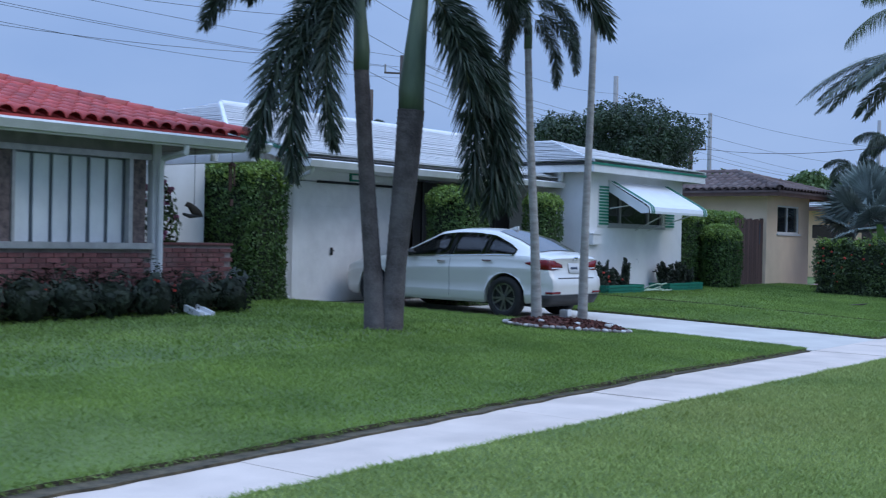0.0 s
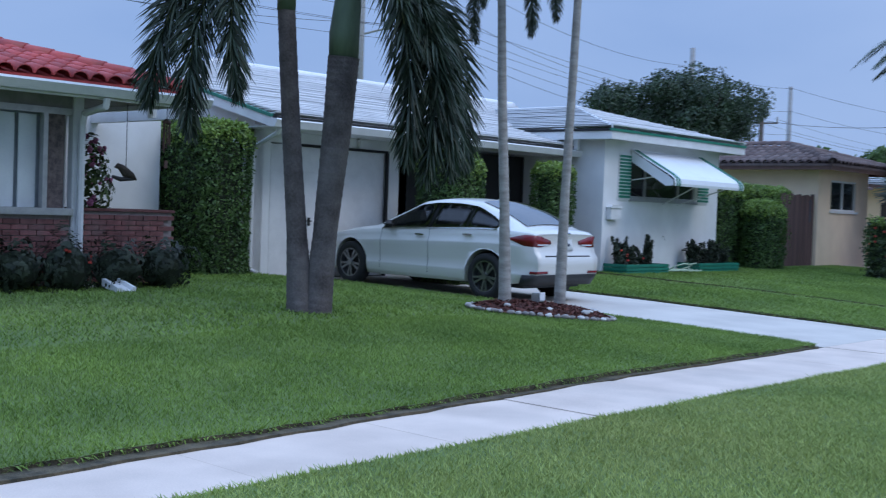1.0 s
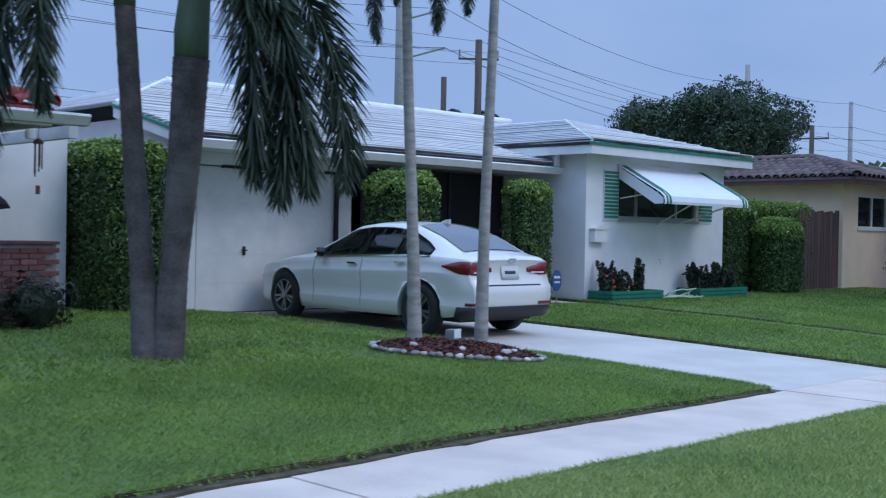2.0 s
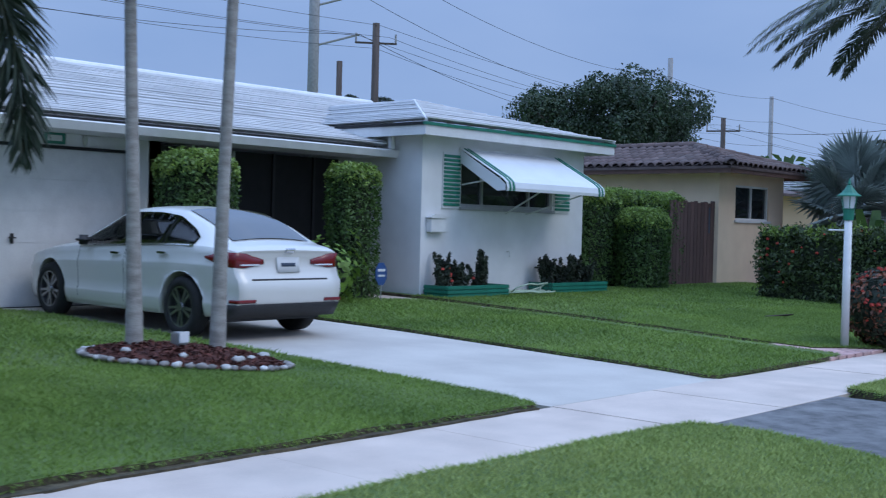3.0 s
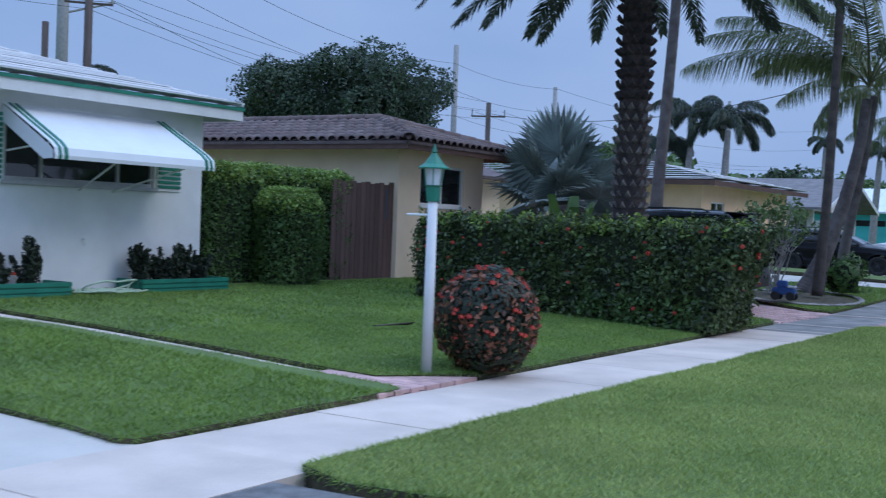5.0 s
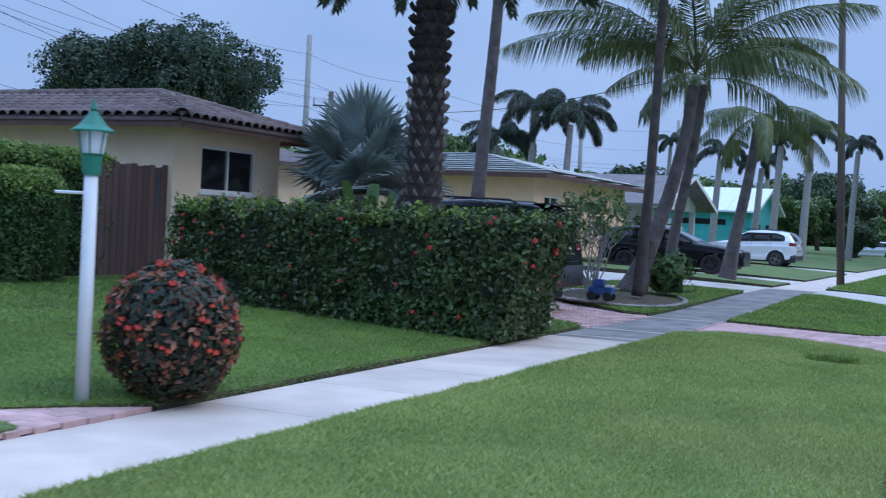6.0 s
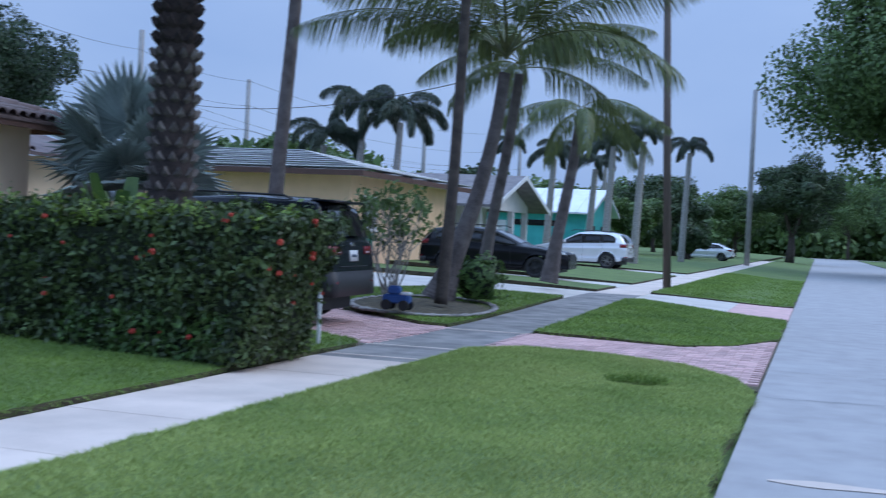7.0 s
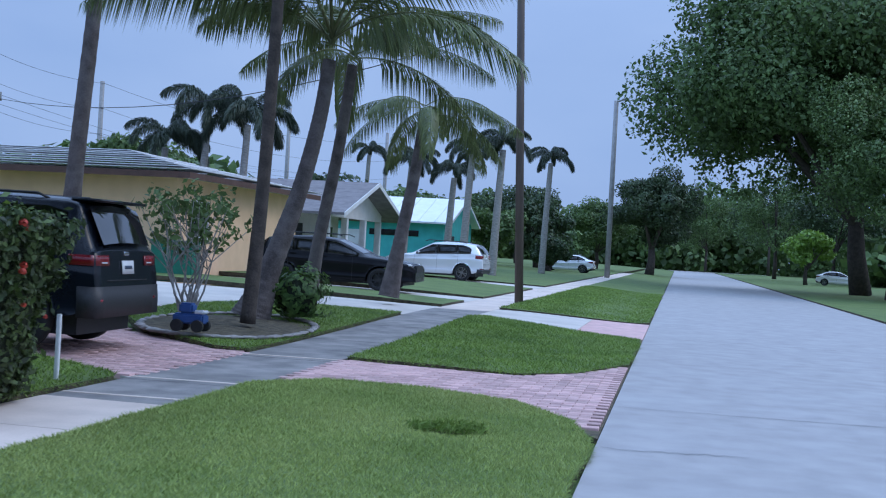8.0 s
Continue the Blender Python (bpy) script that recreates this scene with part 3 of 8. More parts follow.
def tile_slope(parent, tile, e0, e1, r0, r1, pitch_across, pitch_up, limit=None, lift=0.02, name="tile"):
    """Half-round tiles over a slope. limit: a test of the plan place that picks the tiles to set."""
    e0, e1, r0, r1 = map(Vector, (e0, e1, r0, r1))
    across = (e1 - e0).normalized()
    nrm = across.cross(r0 - e0).normalized()
    if nrm.z < 0:
        nrm = -nrm
    up = nrm.cross(across).normalized()
    if up.z < 0:
        up = -up
    run = (r0 - e0).dot(up)
    rows = int(run / pitch_up)
    for k in range(rows):
        t = k * pitch_up / run
        a, b = e0 + (r0 - e0) * t, e1 + (r1 - e1) * t
        lo, hi = (a - e0).dot(across), (b - e0).dot(across)
        i = math.ceil(lo / pitch_across)
        while i * pitch_across <= hi - pitch_across * 0.3:
            p = e0 + across * ((i + 0.5) * pitch_across) + up * (k * pitch_up) + nrm * lift
            i += 1
            if limit and not limit(p):
                continue
            m = Matrix.Identity(4)
            for c, vec in enumerate((across, up, across.cross(up))):
                m[0][c], m[1][c], m[2][c] = vec
            m.translation = p
            piece(name, tile, parent, m)


def ridge_tiles(parent, tile, a, b, step, lift=0.05, name="ridge_tile"):
    a, b = Vector(a), Vector(b)
    d = (b - a).normalized()
    side = d.cross(Vector((0, 0, 1))).normalized()
    up = side.cross(d)
    for k in range(int((b - a).length / step)):
        m = Matrix.Identity(4)
        for c, vec in enumerate((side, d, up)):
            m[0][c], m[1][c], m[2][c] = vec
        m.translation = a + d * (k * step) + up * lift
        piece(name, tile, parent, m)


# ---- white house ----
white_house = thing("white_house", (-15, 20, 0.3), "white stucco bungalow with white tile roof and green trim", "house")
WH = white_house
# garage front, porch and wing
wall_with_openings("garage_wall", WH, "x", -15.1, 0.2, 14.2, 17.75, 0.1, 2.74, [(14.55, 17.24, 0.1, 2.53)], STUCCO)
part("gable_wall", prism([(-15.1, 0.1), (-15.1, 2.95), (-16.3, 3.27), (-24, 3.27), (-25.5, 2.9), (-25.5, 0.1)], "y", 14.2, 14.4), STUCCO, WH)
part("back_wall", boxes((-25.5, -25.3, 14.4, 27.0, 0.1, 2.8)), STUCCO, WH)
part("porch_side_wall", boxes((-18, -15.1, 17.55, 17.75, 0.1, 2.8)), STUCCO, WH)
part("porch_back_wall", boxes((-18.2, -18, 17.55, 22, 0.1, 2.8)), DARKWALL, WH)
wall_with_openings("wing_front_wall", WH, "x", -13.5, 0.2, 21.8, 26.42, 0.1, 3.16, [(22.78, 25.42, 1.9, 2.86)], STUCCO)
part("wing_south_wall", boxes((-25.4, -13.7, 21.8, 22.0, 0.1, 3.16)), STUCCO, WH)
part("wing_north_wall", boxes((-25.4, -13.7, 26.22, 26.42, 0.1, 3.16)), STUCCO, WH)
# garage door with panels
garage_door = part("garage_door", boxes((-15.19, -15.16, 14.57, 17.22, 0.28, 2.51)), WHITE, WH, "white sectional garage door")
for k in range(5):
    part("panel", boxes((-15.165, -15.145, 14.59, 17.2, 0.29 + k * 0.443, 0.29 + k * 0.443 + 0.4405), bevel=0.003), WHITE, garage_door)
part("door_handle", boxes((-15.15, -15.1, 15.42, 15.45, 1.16, 1.3), (-15.12, -15.1, 15.38, 15.49, 1.23, 1.25), bevel=0.004), BLACKPLASTIC, garage_door)
part("seal", boxes((-15.16, -15.12, 14.57, 17.22, 0.265, 0.29)), DARK, garage_door)
part("garage_door_frame", boxes((-15.12, -15.07, 15.0, 17.24, 2.495, 2.54), (-15.12, -15.07, 17.2, 17.26, 0.2, 2.495)), DARK, WH, "dark green garage door surround")
part("number_plaque", boxes((-15.1, -15.07, 15.85, 16.18, 2.56, 2.72), bevel=0.005), GREENTRIM, WH)
part("number_bars", boxes((-15.071, -15.066, 15.9, 16.12, 2.6, 2.68)), WHITE, WH)
part("wall_lamp", boxes((-15.1, -15.0, 16.45, 16.65, 2.56, 2.71), bevel=0.02), WHITE, WH)
# dark screened entry: an opaque black sheet stands for screen and unlit porch
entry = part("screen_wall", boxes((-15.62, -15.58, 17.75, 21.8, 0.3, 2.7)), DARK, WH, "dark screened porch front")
for y in (17.8, 18.6, 19.45, 20.3, 21.2, 21.74):
    part("screen_post", boxes((-15.6, -15.54, y - 0.025, y + 0.025, 0.3, 2.7)), FRAME if y in (19.45,) else BLACKPLASTIC, entry)
part("screen_rail", boxes((-15.6, -15.545, 17.75, 21.8, 1.1, 1.15)), BLACKPLASTIC, entry)
# wing window with shutters and awning
window_x(WH, -13.5, 22.78, 25.42, 1.9, 2.86, (23.4, 24.75))


def shutter(y0, y1, z0=1.86, z1=2.82):
    s = part("shutter", boxes((-13.497, -13.475, y0, y1, z0, z1)), WHITE, WH, "white shutter with green slats")
    n = 13
    for k in range(n):
        z = z0 + 0.03 + k * (z1 - z0 - 0.06) / n
        part("slat", boxes((-13.478, -13.455, y0 + 0.015, y1 - 0.015, z + 0.012, z + 0.058), bevel=0.004), GREENTRIM, s)


shutter(22.3, 22.74)
shutter(25.46, 25.95)
# awning: a sloping sheet with a rounded front edge and side strips
aw0, aw1 = 22.72, 25.58
prof = [(-13.47, 2.9), (-13.1, 2.7), (-12.75, 2.51), (-12.52, 2.385), (-12.43, 2.31), (-12.41, 2.22), (-12.42, 2.17)]


def awning_strip(y0, y1, lift, mat, label=""):
    bm = bmesh.new()
    n = len(prof)
    up = [Vector((0.45, 0, 0.9))] * 4 + [Vector((0.8, 0, 0.6)), Vector((1, 0, 0)), Vector((1, 0, 0))]
    a = [[bm.verts.new(Vector((x, y, z)) + u * k) for (x, z), u in zip(prof, up)] for y in (y0, y1) for k in (lift, lift + 0.012)]
    for i in range(n - 1):
        bm.faces.new((a[1][i], a[1][i + 1], a[3][i + 1], a[3][i]))
        bm.faces.new((a[0][i], a[2][i], a[2][i + 1], a[0][i + 1]))
        bm.faces.new((a[0][i], a[0][i + 1], a[1][i + 1], a[1][i]))
        bm.faces.new((a[2][i], a[3][i], a[3][i + 1], a[2][i + 1]))
    bm.faces.new((a[0][-1], a[2][-1], a[3][-1], a[1][-1]))
    bmesh.ops.recalc_face_normals(bm, faces=bm.faces)
    return part("awning_strip" if label else "awning_panel", bm, mat, awning, label, smooth=False)


awning = part("awning", boxes((-13.5, -13.44, aw0, aw1, 2.88, 2.93), bevel=0.006), WHITE, WH, "white metal awning with green edge stripes")
awning_strip(aw0 + 0.002, aw1 - 0.002, 0.0, CANVAS)
for a, b in ((0.06, 0.1), (0.15, 0.2)):
    awning_strip(aw0 + a, aw0 + b, 0.013, GREENTRIM, "green stripe")
    awning_strip(aw1 - b, aw1 - a, 0.013, GREENTRIM, "green stripe")
for y in (aw0, aw1):
    part("awning_side", prism([(-13.46, 2.88), (-12.54, 2.36), (-12.44, 2.28), (-12.44, 2.18), (-12.62, 2.17), (-13.46, 2.66)][:6], "y", y - 0.004, y + 0.004), CANVAS, awning)
for p, q in (((-13.48, 22.8, 2.28), (-12.6, 22.95, 2.42)), ((-13.48, 24.0, 1.8), (-12.5, 23.9, 2.25)), ((-13.48, 24.6, 1.8), (-12.5, 25.3, 2.25))):
    part("strut", one_tube([p, q], 0.014, 6), WHITE, awning)
# mailbox and wall fittings
mailbox = thing("mailbox", (-13.5, 22.1, 1.45), "white metal mailbox with a curled top on the wall", "mailbox")
part("body", boxes((-13.498, -13.38, 21.93, 22.3, 1.44, 1.68), bevel=0.01), WHITE, mailbox)
part("lid", prism([(21.91, 1.68), (22.32, 1.68), (22.32, 1.7), (22.2, 1.75), (22.02, 1.75), (21.91, 1.7)], "x", -13.5, -13.36), WHITE, mailbox)
tap = thing("garden_tap", (-13.5, 24.95, 0.8), "small dark garden tap on the white wall", "tap")
part("spout", one_tube([(-13.5, 24.95, 0.82), (-13.4, 24.95, 0.82), (-13.38, 24.95, 0.74)], 0.018, 8), BLACKPLASTIC, tap)
part("knob", boxes((-13.43, -13.39, 24.91, 24.99, 0.84, 0.87), bevel=0.008), BLACKPLASTIC, tap)
part("hose_bib", one_tube([(-13.5, 24.1, 1.12), (-13.44, 24.1, 1.12), (-13.43, 24.1, 1.02)], 0.012, 6), WHITE, WH)
# main roof: front slope to a ridge, gable at the south end
RZ, RX = 4.42, -20.2
gut_z = 2.86
KX, KZ, RY = -16.3, 3.41, 17.0
roof_courses(WH, (-14.15, 13.85, gut_z), (-14.15, 22.2, gut_z), (KX, 13.85, KZ), (KX, 23.6, KZ), 13, TILEWHITE, seed=1)
roof_courses(WH, (KX, 13.85, KZ), (KX, 23.6, KZ), (RX, RY, RZ), (RX, 27.0, RZ), 22, TILEWHITE, seed=8)
roof_courses(WH, (-24.1, 13.85, KZ), (KX, 13.85, KZ), (RX, RY, RZ), (RX, RY, RZ), 18, TILEWHITE, seed=9)
part("back_roof", slab([(-26.2, 13.85, 2.9), (-26.2, 27.0, 2.9), (RX, 27.0, RZ + 0.02), (RX, RY, RZ + 0.02), (-24.1, 13.85, KZ)], 0.08), TILEWHITE, WH)
part("ridge_cap", one_tube([(RX, RY, RZ + 0.03), (RX, 27.0, RZ + 0.03)], 0.09, 8), TILEWHITE, WH)
part("hip_cap", one_tube([(KX, 13.85, KZ + 0.04), (RX, RY, RZ + 0.04)], 0.05, 8), TILEWHITE, WH)
part("soffit", slab([(-15.12, 13.9, 2.735), (-15.12, 21.79, 2.735), (-14.22, 21.79, 2.735), (-14.22, 13.9, 2.735)], 0.02), WHITE, WH)
part("roof_deck", slab([(-14.3, 14.42, gut_z - 0.03), (-14.3, 21.79, gut_z - 0.03), (-20.2, 21.79, RZ - 0.06), (-20.2, 17.3, RZ - 0.06), (-16.4, 14.42, KZ - 0.06)], 0.03), WHITE, WH)
part("rake_board", slab([(-14.2, 13.82, 2.86), (-14.2, 13.87, 2.86), (-16.3, 13.87, 3.4), (-16.3, 13.82, 3.4)], 0.16), WHITE, WH)
part("rake_trim", slab([(-14.2, 13.8, 2.9), (-14.2, 13.86, 2.9), (-16.3, 13.86, 3.44), (-16.3, 13.8, 3.44)], 0.05), GREENTRIM, WH, "green roof edge")
part("rake_soffit", slab([(-14.2, 13.86, 2.74), (-14.2, 14.22, 2.74), (-16.3, 14.22, 3.24), (-16.3, 13.86, 3.24)], 0.02), WHITE, WH)
gutter = part("gutter", prism([(-14.22, 2.7), (-14.22, 2.83), (-14.06, 2.83), (-14.04, 2.81), (-14.09, 2.7)], "y", 13.8, 21.8), WHITE, WH, "white roof gutter")
# Black strip painted in for the shade between gutter and tiles.
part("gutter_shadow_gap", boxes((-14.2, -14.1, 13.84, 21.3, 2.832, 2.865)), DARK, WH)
part("downspout", one_tube([(-14.15, 13.95, 2.7), (-14.2, 13.95, 2.62), (-15.0, 14.1, 2.4), (-15.06, 14.15, 2.3), (-15.06, 14.15, 0.45), (-14.85, 14.15, 0.38)], 0.04, 8), WHITE, WH)
# hip roof of the wing
EV = 3.24
c0, c1, c2, c3 = (-13.1, 21.45, EV), (-13.1, 26.9, EV), (-26, 26.9, EV), (-26, 21.45, EV)
pk0, pk1 = (-16.0, 24.15, 3.97), (-24, 24.15, 3.97)
for e0, e1, a, b, n, s in ((c0, c1, pk0, pk0, 14, 2), (c3, c0, pk1, pk0, 14, 3), (c1, c2, pk0, pk1, 14, 4)):
    roof_courses(WH, e0, e1, a, b, n, TILEWHITE, seed=s)
for a, b in ((c0, pk0), (c1, pk0), (pk0, pk1)):
    part("hip_cap", one_tube([Vector(a) + Vector((0, 0, 0.04)), Vector(b) + Vector((0, 0, 0.05))], 0.026, 8), TILEWHITE, WH)
part("wing_soffit", slab([(-13.14, 21.49, 3.16), (-13.14, 26.86, 3.16), (-25.9, 26.86, 3.16), (-25.9, 21.49, 3.16)], 0.02), WHITE, WH)
part("wing_fascia_front", boxes((-13.14, -13.11, 21.45, 26.9, 3.04, 3.215)), WHITE, WH)
part("wing_fascia_south", boxes((-17, -13.14, 21.45, 21.48, 3.04, 3.215)), WHITE, WH)
part("wing_fascia_north", boxes((-26, -13.14, 26.87, 26.9, 3.04, 3.215)), WHITE, WH)
part("wing_edge_trim", boxes((-13.15, -13.085, 21.43, 26.92, 3.2, 3.25)), GREENTRIM, WH, "green roof edge")
# South strip is black in place of the shadow line under the tiles.
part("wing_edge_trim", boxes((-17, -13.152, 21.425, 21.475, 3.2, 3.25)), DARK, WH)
part("porch_beam_post", boxes((-14.12, -14.04, 21.6, 21.68, 2.84, 3.16)), WHITE, WH)

# ---- brick house with the red roof ----
brick_house = thing("brick_house", (-14, 7, 0.3), "brick and white bungalow with a red clay tile roof", "house")
BH = brick_house
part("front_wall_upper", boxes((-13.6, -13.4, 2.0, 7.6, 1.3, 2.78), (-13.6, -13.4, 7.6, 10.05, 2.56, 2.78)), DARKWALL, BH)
part("south_wall", boxes((-24, -13.6, 2.0, 2.2, 0.1, 2.8)), STUCCO, BH)
part("north_wall", boxes((-24, -13.6, 9.85, 10.05, 0.1, 2.8)), STUCCO, BH)
part("recess_wall", boxes((-15.7, -15.5, 10.05, 12.7, 0.1, 2.9)), STUCCO, BH)
part("recess_side", boxes((-24, -15.7, 12.5, 12.7, 0.1, 2.9)), STUCCO, BH)
brick_wall = part("brick_wall", boxes((-13.58, -13.385, 2.0, 10.0, 0.1, 1.27)), MORTAR, BH, "dark red brick wall below the window")
# window with blinds
big_window = part("window", boxes((-13.46, -13.36, 7.0, 10.0, 2.52, 2.6), (-13.46, -13.36, 9.62, 9.68, 1.34, 2.52), (-13.46, -13.36, 7.86, 7.9, 1.34, 2.52)), FRAME, BH, "wide window with pale vertical blinds")
part("stone_panel", boxes((-13.5, -13.4, 9.68, 9.92, 1.34, 2.52)), STONEPANEL, BH)
part("stone_panel", boxes((-13.5, -13.4, 7.0, 7.86, 1.34, 2.52)), STONEPANEL, BH)
# Grey sheet paints the shaded gaps between the blind slats.
part("dark_room", boxes((-13.6, -13.56, 7.7, 9.7, 1.3, 2.55)), SHADE, big_window)
for k in range(6):
    y = 7.93 + k * 0.283
    bm = boxes((-13.49, -13.475, y, y + 0.25, 1.36, 2.5))
    bmesh.ops.rotate(bm, verts=bm.verts, cent=(-13.48, y + 0.117, 2), matrix=Matrix.Rotation(radians(10), 3, "Z"))
    part("blind_slat", bm, BLINDS, big_window)
part("window_sill", boxes((-13.42, -13.28, 2.0, 10.0, 1.272, 1.36), bevel=0.01), FRAME, BH, "grey painted window sill")
part("corner_post", boxes((-13.5, -13.36, 10.02, 10.16, 0.3, 2.8), bevel=0.01), WHITE, BH)
# planter beside the post
planter = part("brick_planter", boxes((-14.2, -13.6, 10.18, 11.65, 0.1, 1.33)), MORTAR, BH, "raised red brick planter")
part("cap", boxes((-14.22, -13.56, 10.18, 11.68, 1.332, 1.37), bevel=0.006), BRICK, planter)
# roof
AE = 2.9
a0, a1 = (-12.75, 1.4, AE), (-12.75, 11.2, AE)
ar0, ar1 = (-18.5, 6.2, 4.35), (-18.5, 6.8, 4.35)
part("roof_deck", slab([a0, a1, ar1, ar0], 0.05), RED_TILE, BH)
part("roof_deck", slab([a1, (-24.2, 11.2, AE), ar1], 0.05), RED_TILE, BH)
part("roof_deck", slab([a0, (-24.2, 1.4, AE), ar0], 0.05), RED_TILE, BH)
part("roof_deck", slab([(-24.2, 1.4, AE), (-24.2, 11.2, AE), ar1, ar0], 0.05), RED_TILE, BH)
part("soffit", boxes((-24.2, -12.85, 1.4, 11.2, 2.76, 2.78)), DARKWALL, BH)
part("fascia", boxes((-12.85, -12.8, 1.4, 11.2, 2.7, 2.86), (-24.2, -12.85, 11.15, 11.2, 2.7, 2.86)), WHITE, BH)
part("gutter", prism([(-12.8, 2.72), (-12.8, 2.85), (-12.66, 2.86), (-12.64, 2.83), (-12.7, 2.73)], "y", 1.4, 11.6), WHITE, BH, "white roof gutter")
part("downspout", one_tube([(-12.74, 10.1, 2.72), (-12.76, 10.1, 2.62), (-13.25, 10.1, 2.55), (-13.3, 10.1, 2.4), (-13.3, 10.1, 0.5), (-13.0, 10.15, 0.36)], 0.045, 8), WHITE, BH)
part("beam", boxes((-15.5, -13.0, 11.5, 11.62, 2.6, 2.74)), WHITE, BH)
part("eave_lamp", one_tube([(-13.6, 11.3, 2.76), (-13.6, 11.3, 2.6)], 0.06, 10), WHITE, BH)

# ---- tan house ----
tan_house = thing("tan_house", (-18, 34, 0.3), "tan stucco bungalow with brown tile roof", "house")
TH = tan_house
wall_with_openings("front_wall", TH, "x", -13.6, 0.2, 32.0, 35.3, 0.1, 3.05, [(32.8, 34.5, 1.88, 2.72)], TANWALL)
part("south_wall", boxes((-26, -13.8, 32.0, 32.2, 0.1, 3.05)), TANWALL, TH)
part("north_wall", boxes((-17, -13.8, 35.1, 35.3, 0.1, 3.05)), TANWALL, TH)
wall_with_openings("set_back_wall", TH, "x", -17.0, 0.2, 35.1, 42, 0.1, 2.8, [(36.0, 37.6, 1.5, 2.5)], TANWALL)
part("far_wall", boxes((-26, -17.2, 41.8, 42, 0.1, 2.8)), TANWALL, TH)
part("rear_wall", boxes((-26, -25.8, 32.2, 41.8, 0.1, 2.8)), TANWALL, TH)
window_x(TH, -13.6, 32.8, 34.5, 1.88, 2.72, (33.65,), WHITE)
window_x(TH, -17.0, 36.0, 37.6, 1.5, 2.5, (36.8,), FRAME)
TE = 3.1
t0, t1, t2, t3 = (-13.0, 31.45, TE), (-13.0, 35.85, TE), (-26.5, 35.85, TE), (-26.5, 31.45, TE)
tp0, tp1 = (-15.3, 33.65, 3.72), (-24.5, 33.65, 3.72)
for pts in ((t0, t1, tp0), (t3, t0, tp0, tp1), (t1, t2, tp1, tp0), (t2, t3, tp1)):
    part("roof_deck", slab(pts, 0.06), BROWN_TILE, TH)
part("eave_board", boxes((-13.06, -13.02, 31.45, 35.85, 2.94, 3.08), (-26.5, -13.06, 31.47, 31.51, 2.94, 3.08), (-26.5, -13.06, 35.79, 35.83, 2.94, 3.08)), BROWNTRIM, TH)
part("soffit", boxes((-26.4, -13.06, 31.51, 35.79, 3.03, 3.05)), TANWALL, TH)
s0, s1 = (-16.4, 35.3, 2.85), (-16.4, 42.6, 2.85)
part("rear_roof", slab([s0, s1, (-21, 42.6, 4.0), (-21, 35.3, 4.0)], 0.08), BROWN_TILE, TH)
part("rear_roof", slab([(-26.5, 35.3, 2.85), (-26.5, 42.6, 2.85), (-21, 42.6, 4.0), (-21, 35.3, 4.0)], 0.08), BROWN_TILE, TH)

# fence with a gate between the houses
fence = thing("board_fence", (-13.7, 31.1, 0.4), "dark brown stained board fence beside the tan house", "fence")
for k in range(13):
    y = 30.02 + k * 0.15
    part("board", boxes((-13.72, -13.695, y, y + 0.142, 0.36, 2.26 + 0.02 * math.sin(k * 2.1)), bevel=0.004), FENCE, fence)
for z in (0.7, 1.95):
    part("rail", boxes((-13.78, -13.722, 30.0, 31.98, z, z + 0.09)), FENCE, fence)
part("number_bar", boxes((-13.694, -13.69, 31.72, 31.78, 1.55, 2.15)), INK, fence)
part("post", boxes((-13.8, -13.7, 31.97, 32.0, 0.3, 2.3)), FENCE, fence)

# ---- houses down the street ----
yellow_house = thing("yellow_house", (-18, 55, 0.3), "yellow stucco bungalow with a white roof", "house")
YH = yellow_house
wall_with_openings("front_wall", YH, "x", -14.2, 0.2, 51, 61.2, 0.1, 3.2, [(52.0, 53.4, 1.5, 2.6)], YELLOWWALL)
part("south_wall", boxes((-28, -14.4, 51, 51.2, 0.1, 3.2)), YELLOWWALL, YH)
part("north_wall", boxes((-28, -14.4, 61.0, 61.2, 0.1, 3.2)), YELLOWWALL, YH)
part("rear_wall", boxes((-28, -27.8, 51.2, 61.0, 0.1, 3.2)), YELLOWWALL, YH)
window_x(YH, -14.2, 52.0, 53.4, 1.5, 2.6, (52.7,), WHITE)
part("side_window", boxes((-19.4, -17.6, 50.97, 51.0, 1.9, 2.5)), PANE, YH)
y0, y1, y2, y3 = (-13.5, 50.3, 3.3), (-13.5, 61.9, 3.3), (-28.6, 61.9, 3.3), (-28.6, 50.3, 3.3)
yp0, yp1 = (-18.5, 56.1, 4.25), (-24, 56.1, 4.25)
for i, (e0, e1, a, b) in enumerate(((y0, y1, yp0, yp0), (y3, y0, yp1, yp0), (y1, y2, yp0, yp1))):
    roof_courses(YH, e0, e1, a, b, 9, TILEWHITE, seed=20 + i)
part("eave", boxes((-28.5, -13.55, 50.35, 61.85, 3.18, 3.27)), CREAMWALL, YH)
part("fascia", boxes((-13.545, -13.52, 50.32, 61.88, 3.12, 3.29), (-28.5, -13.545, 50.32, 50.345, 3.12, 3.29)), BROWNTRIM, YH)


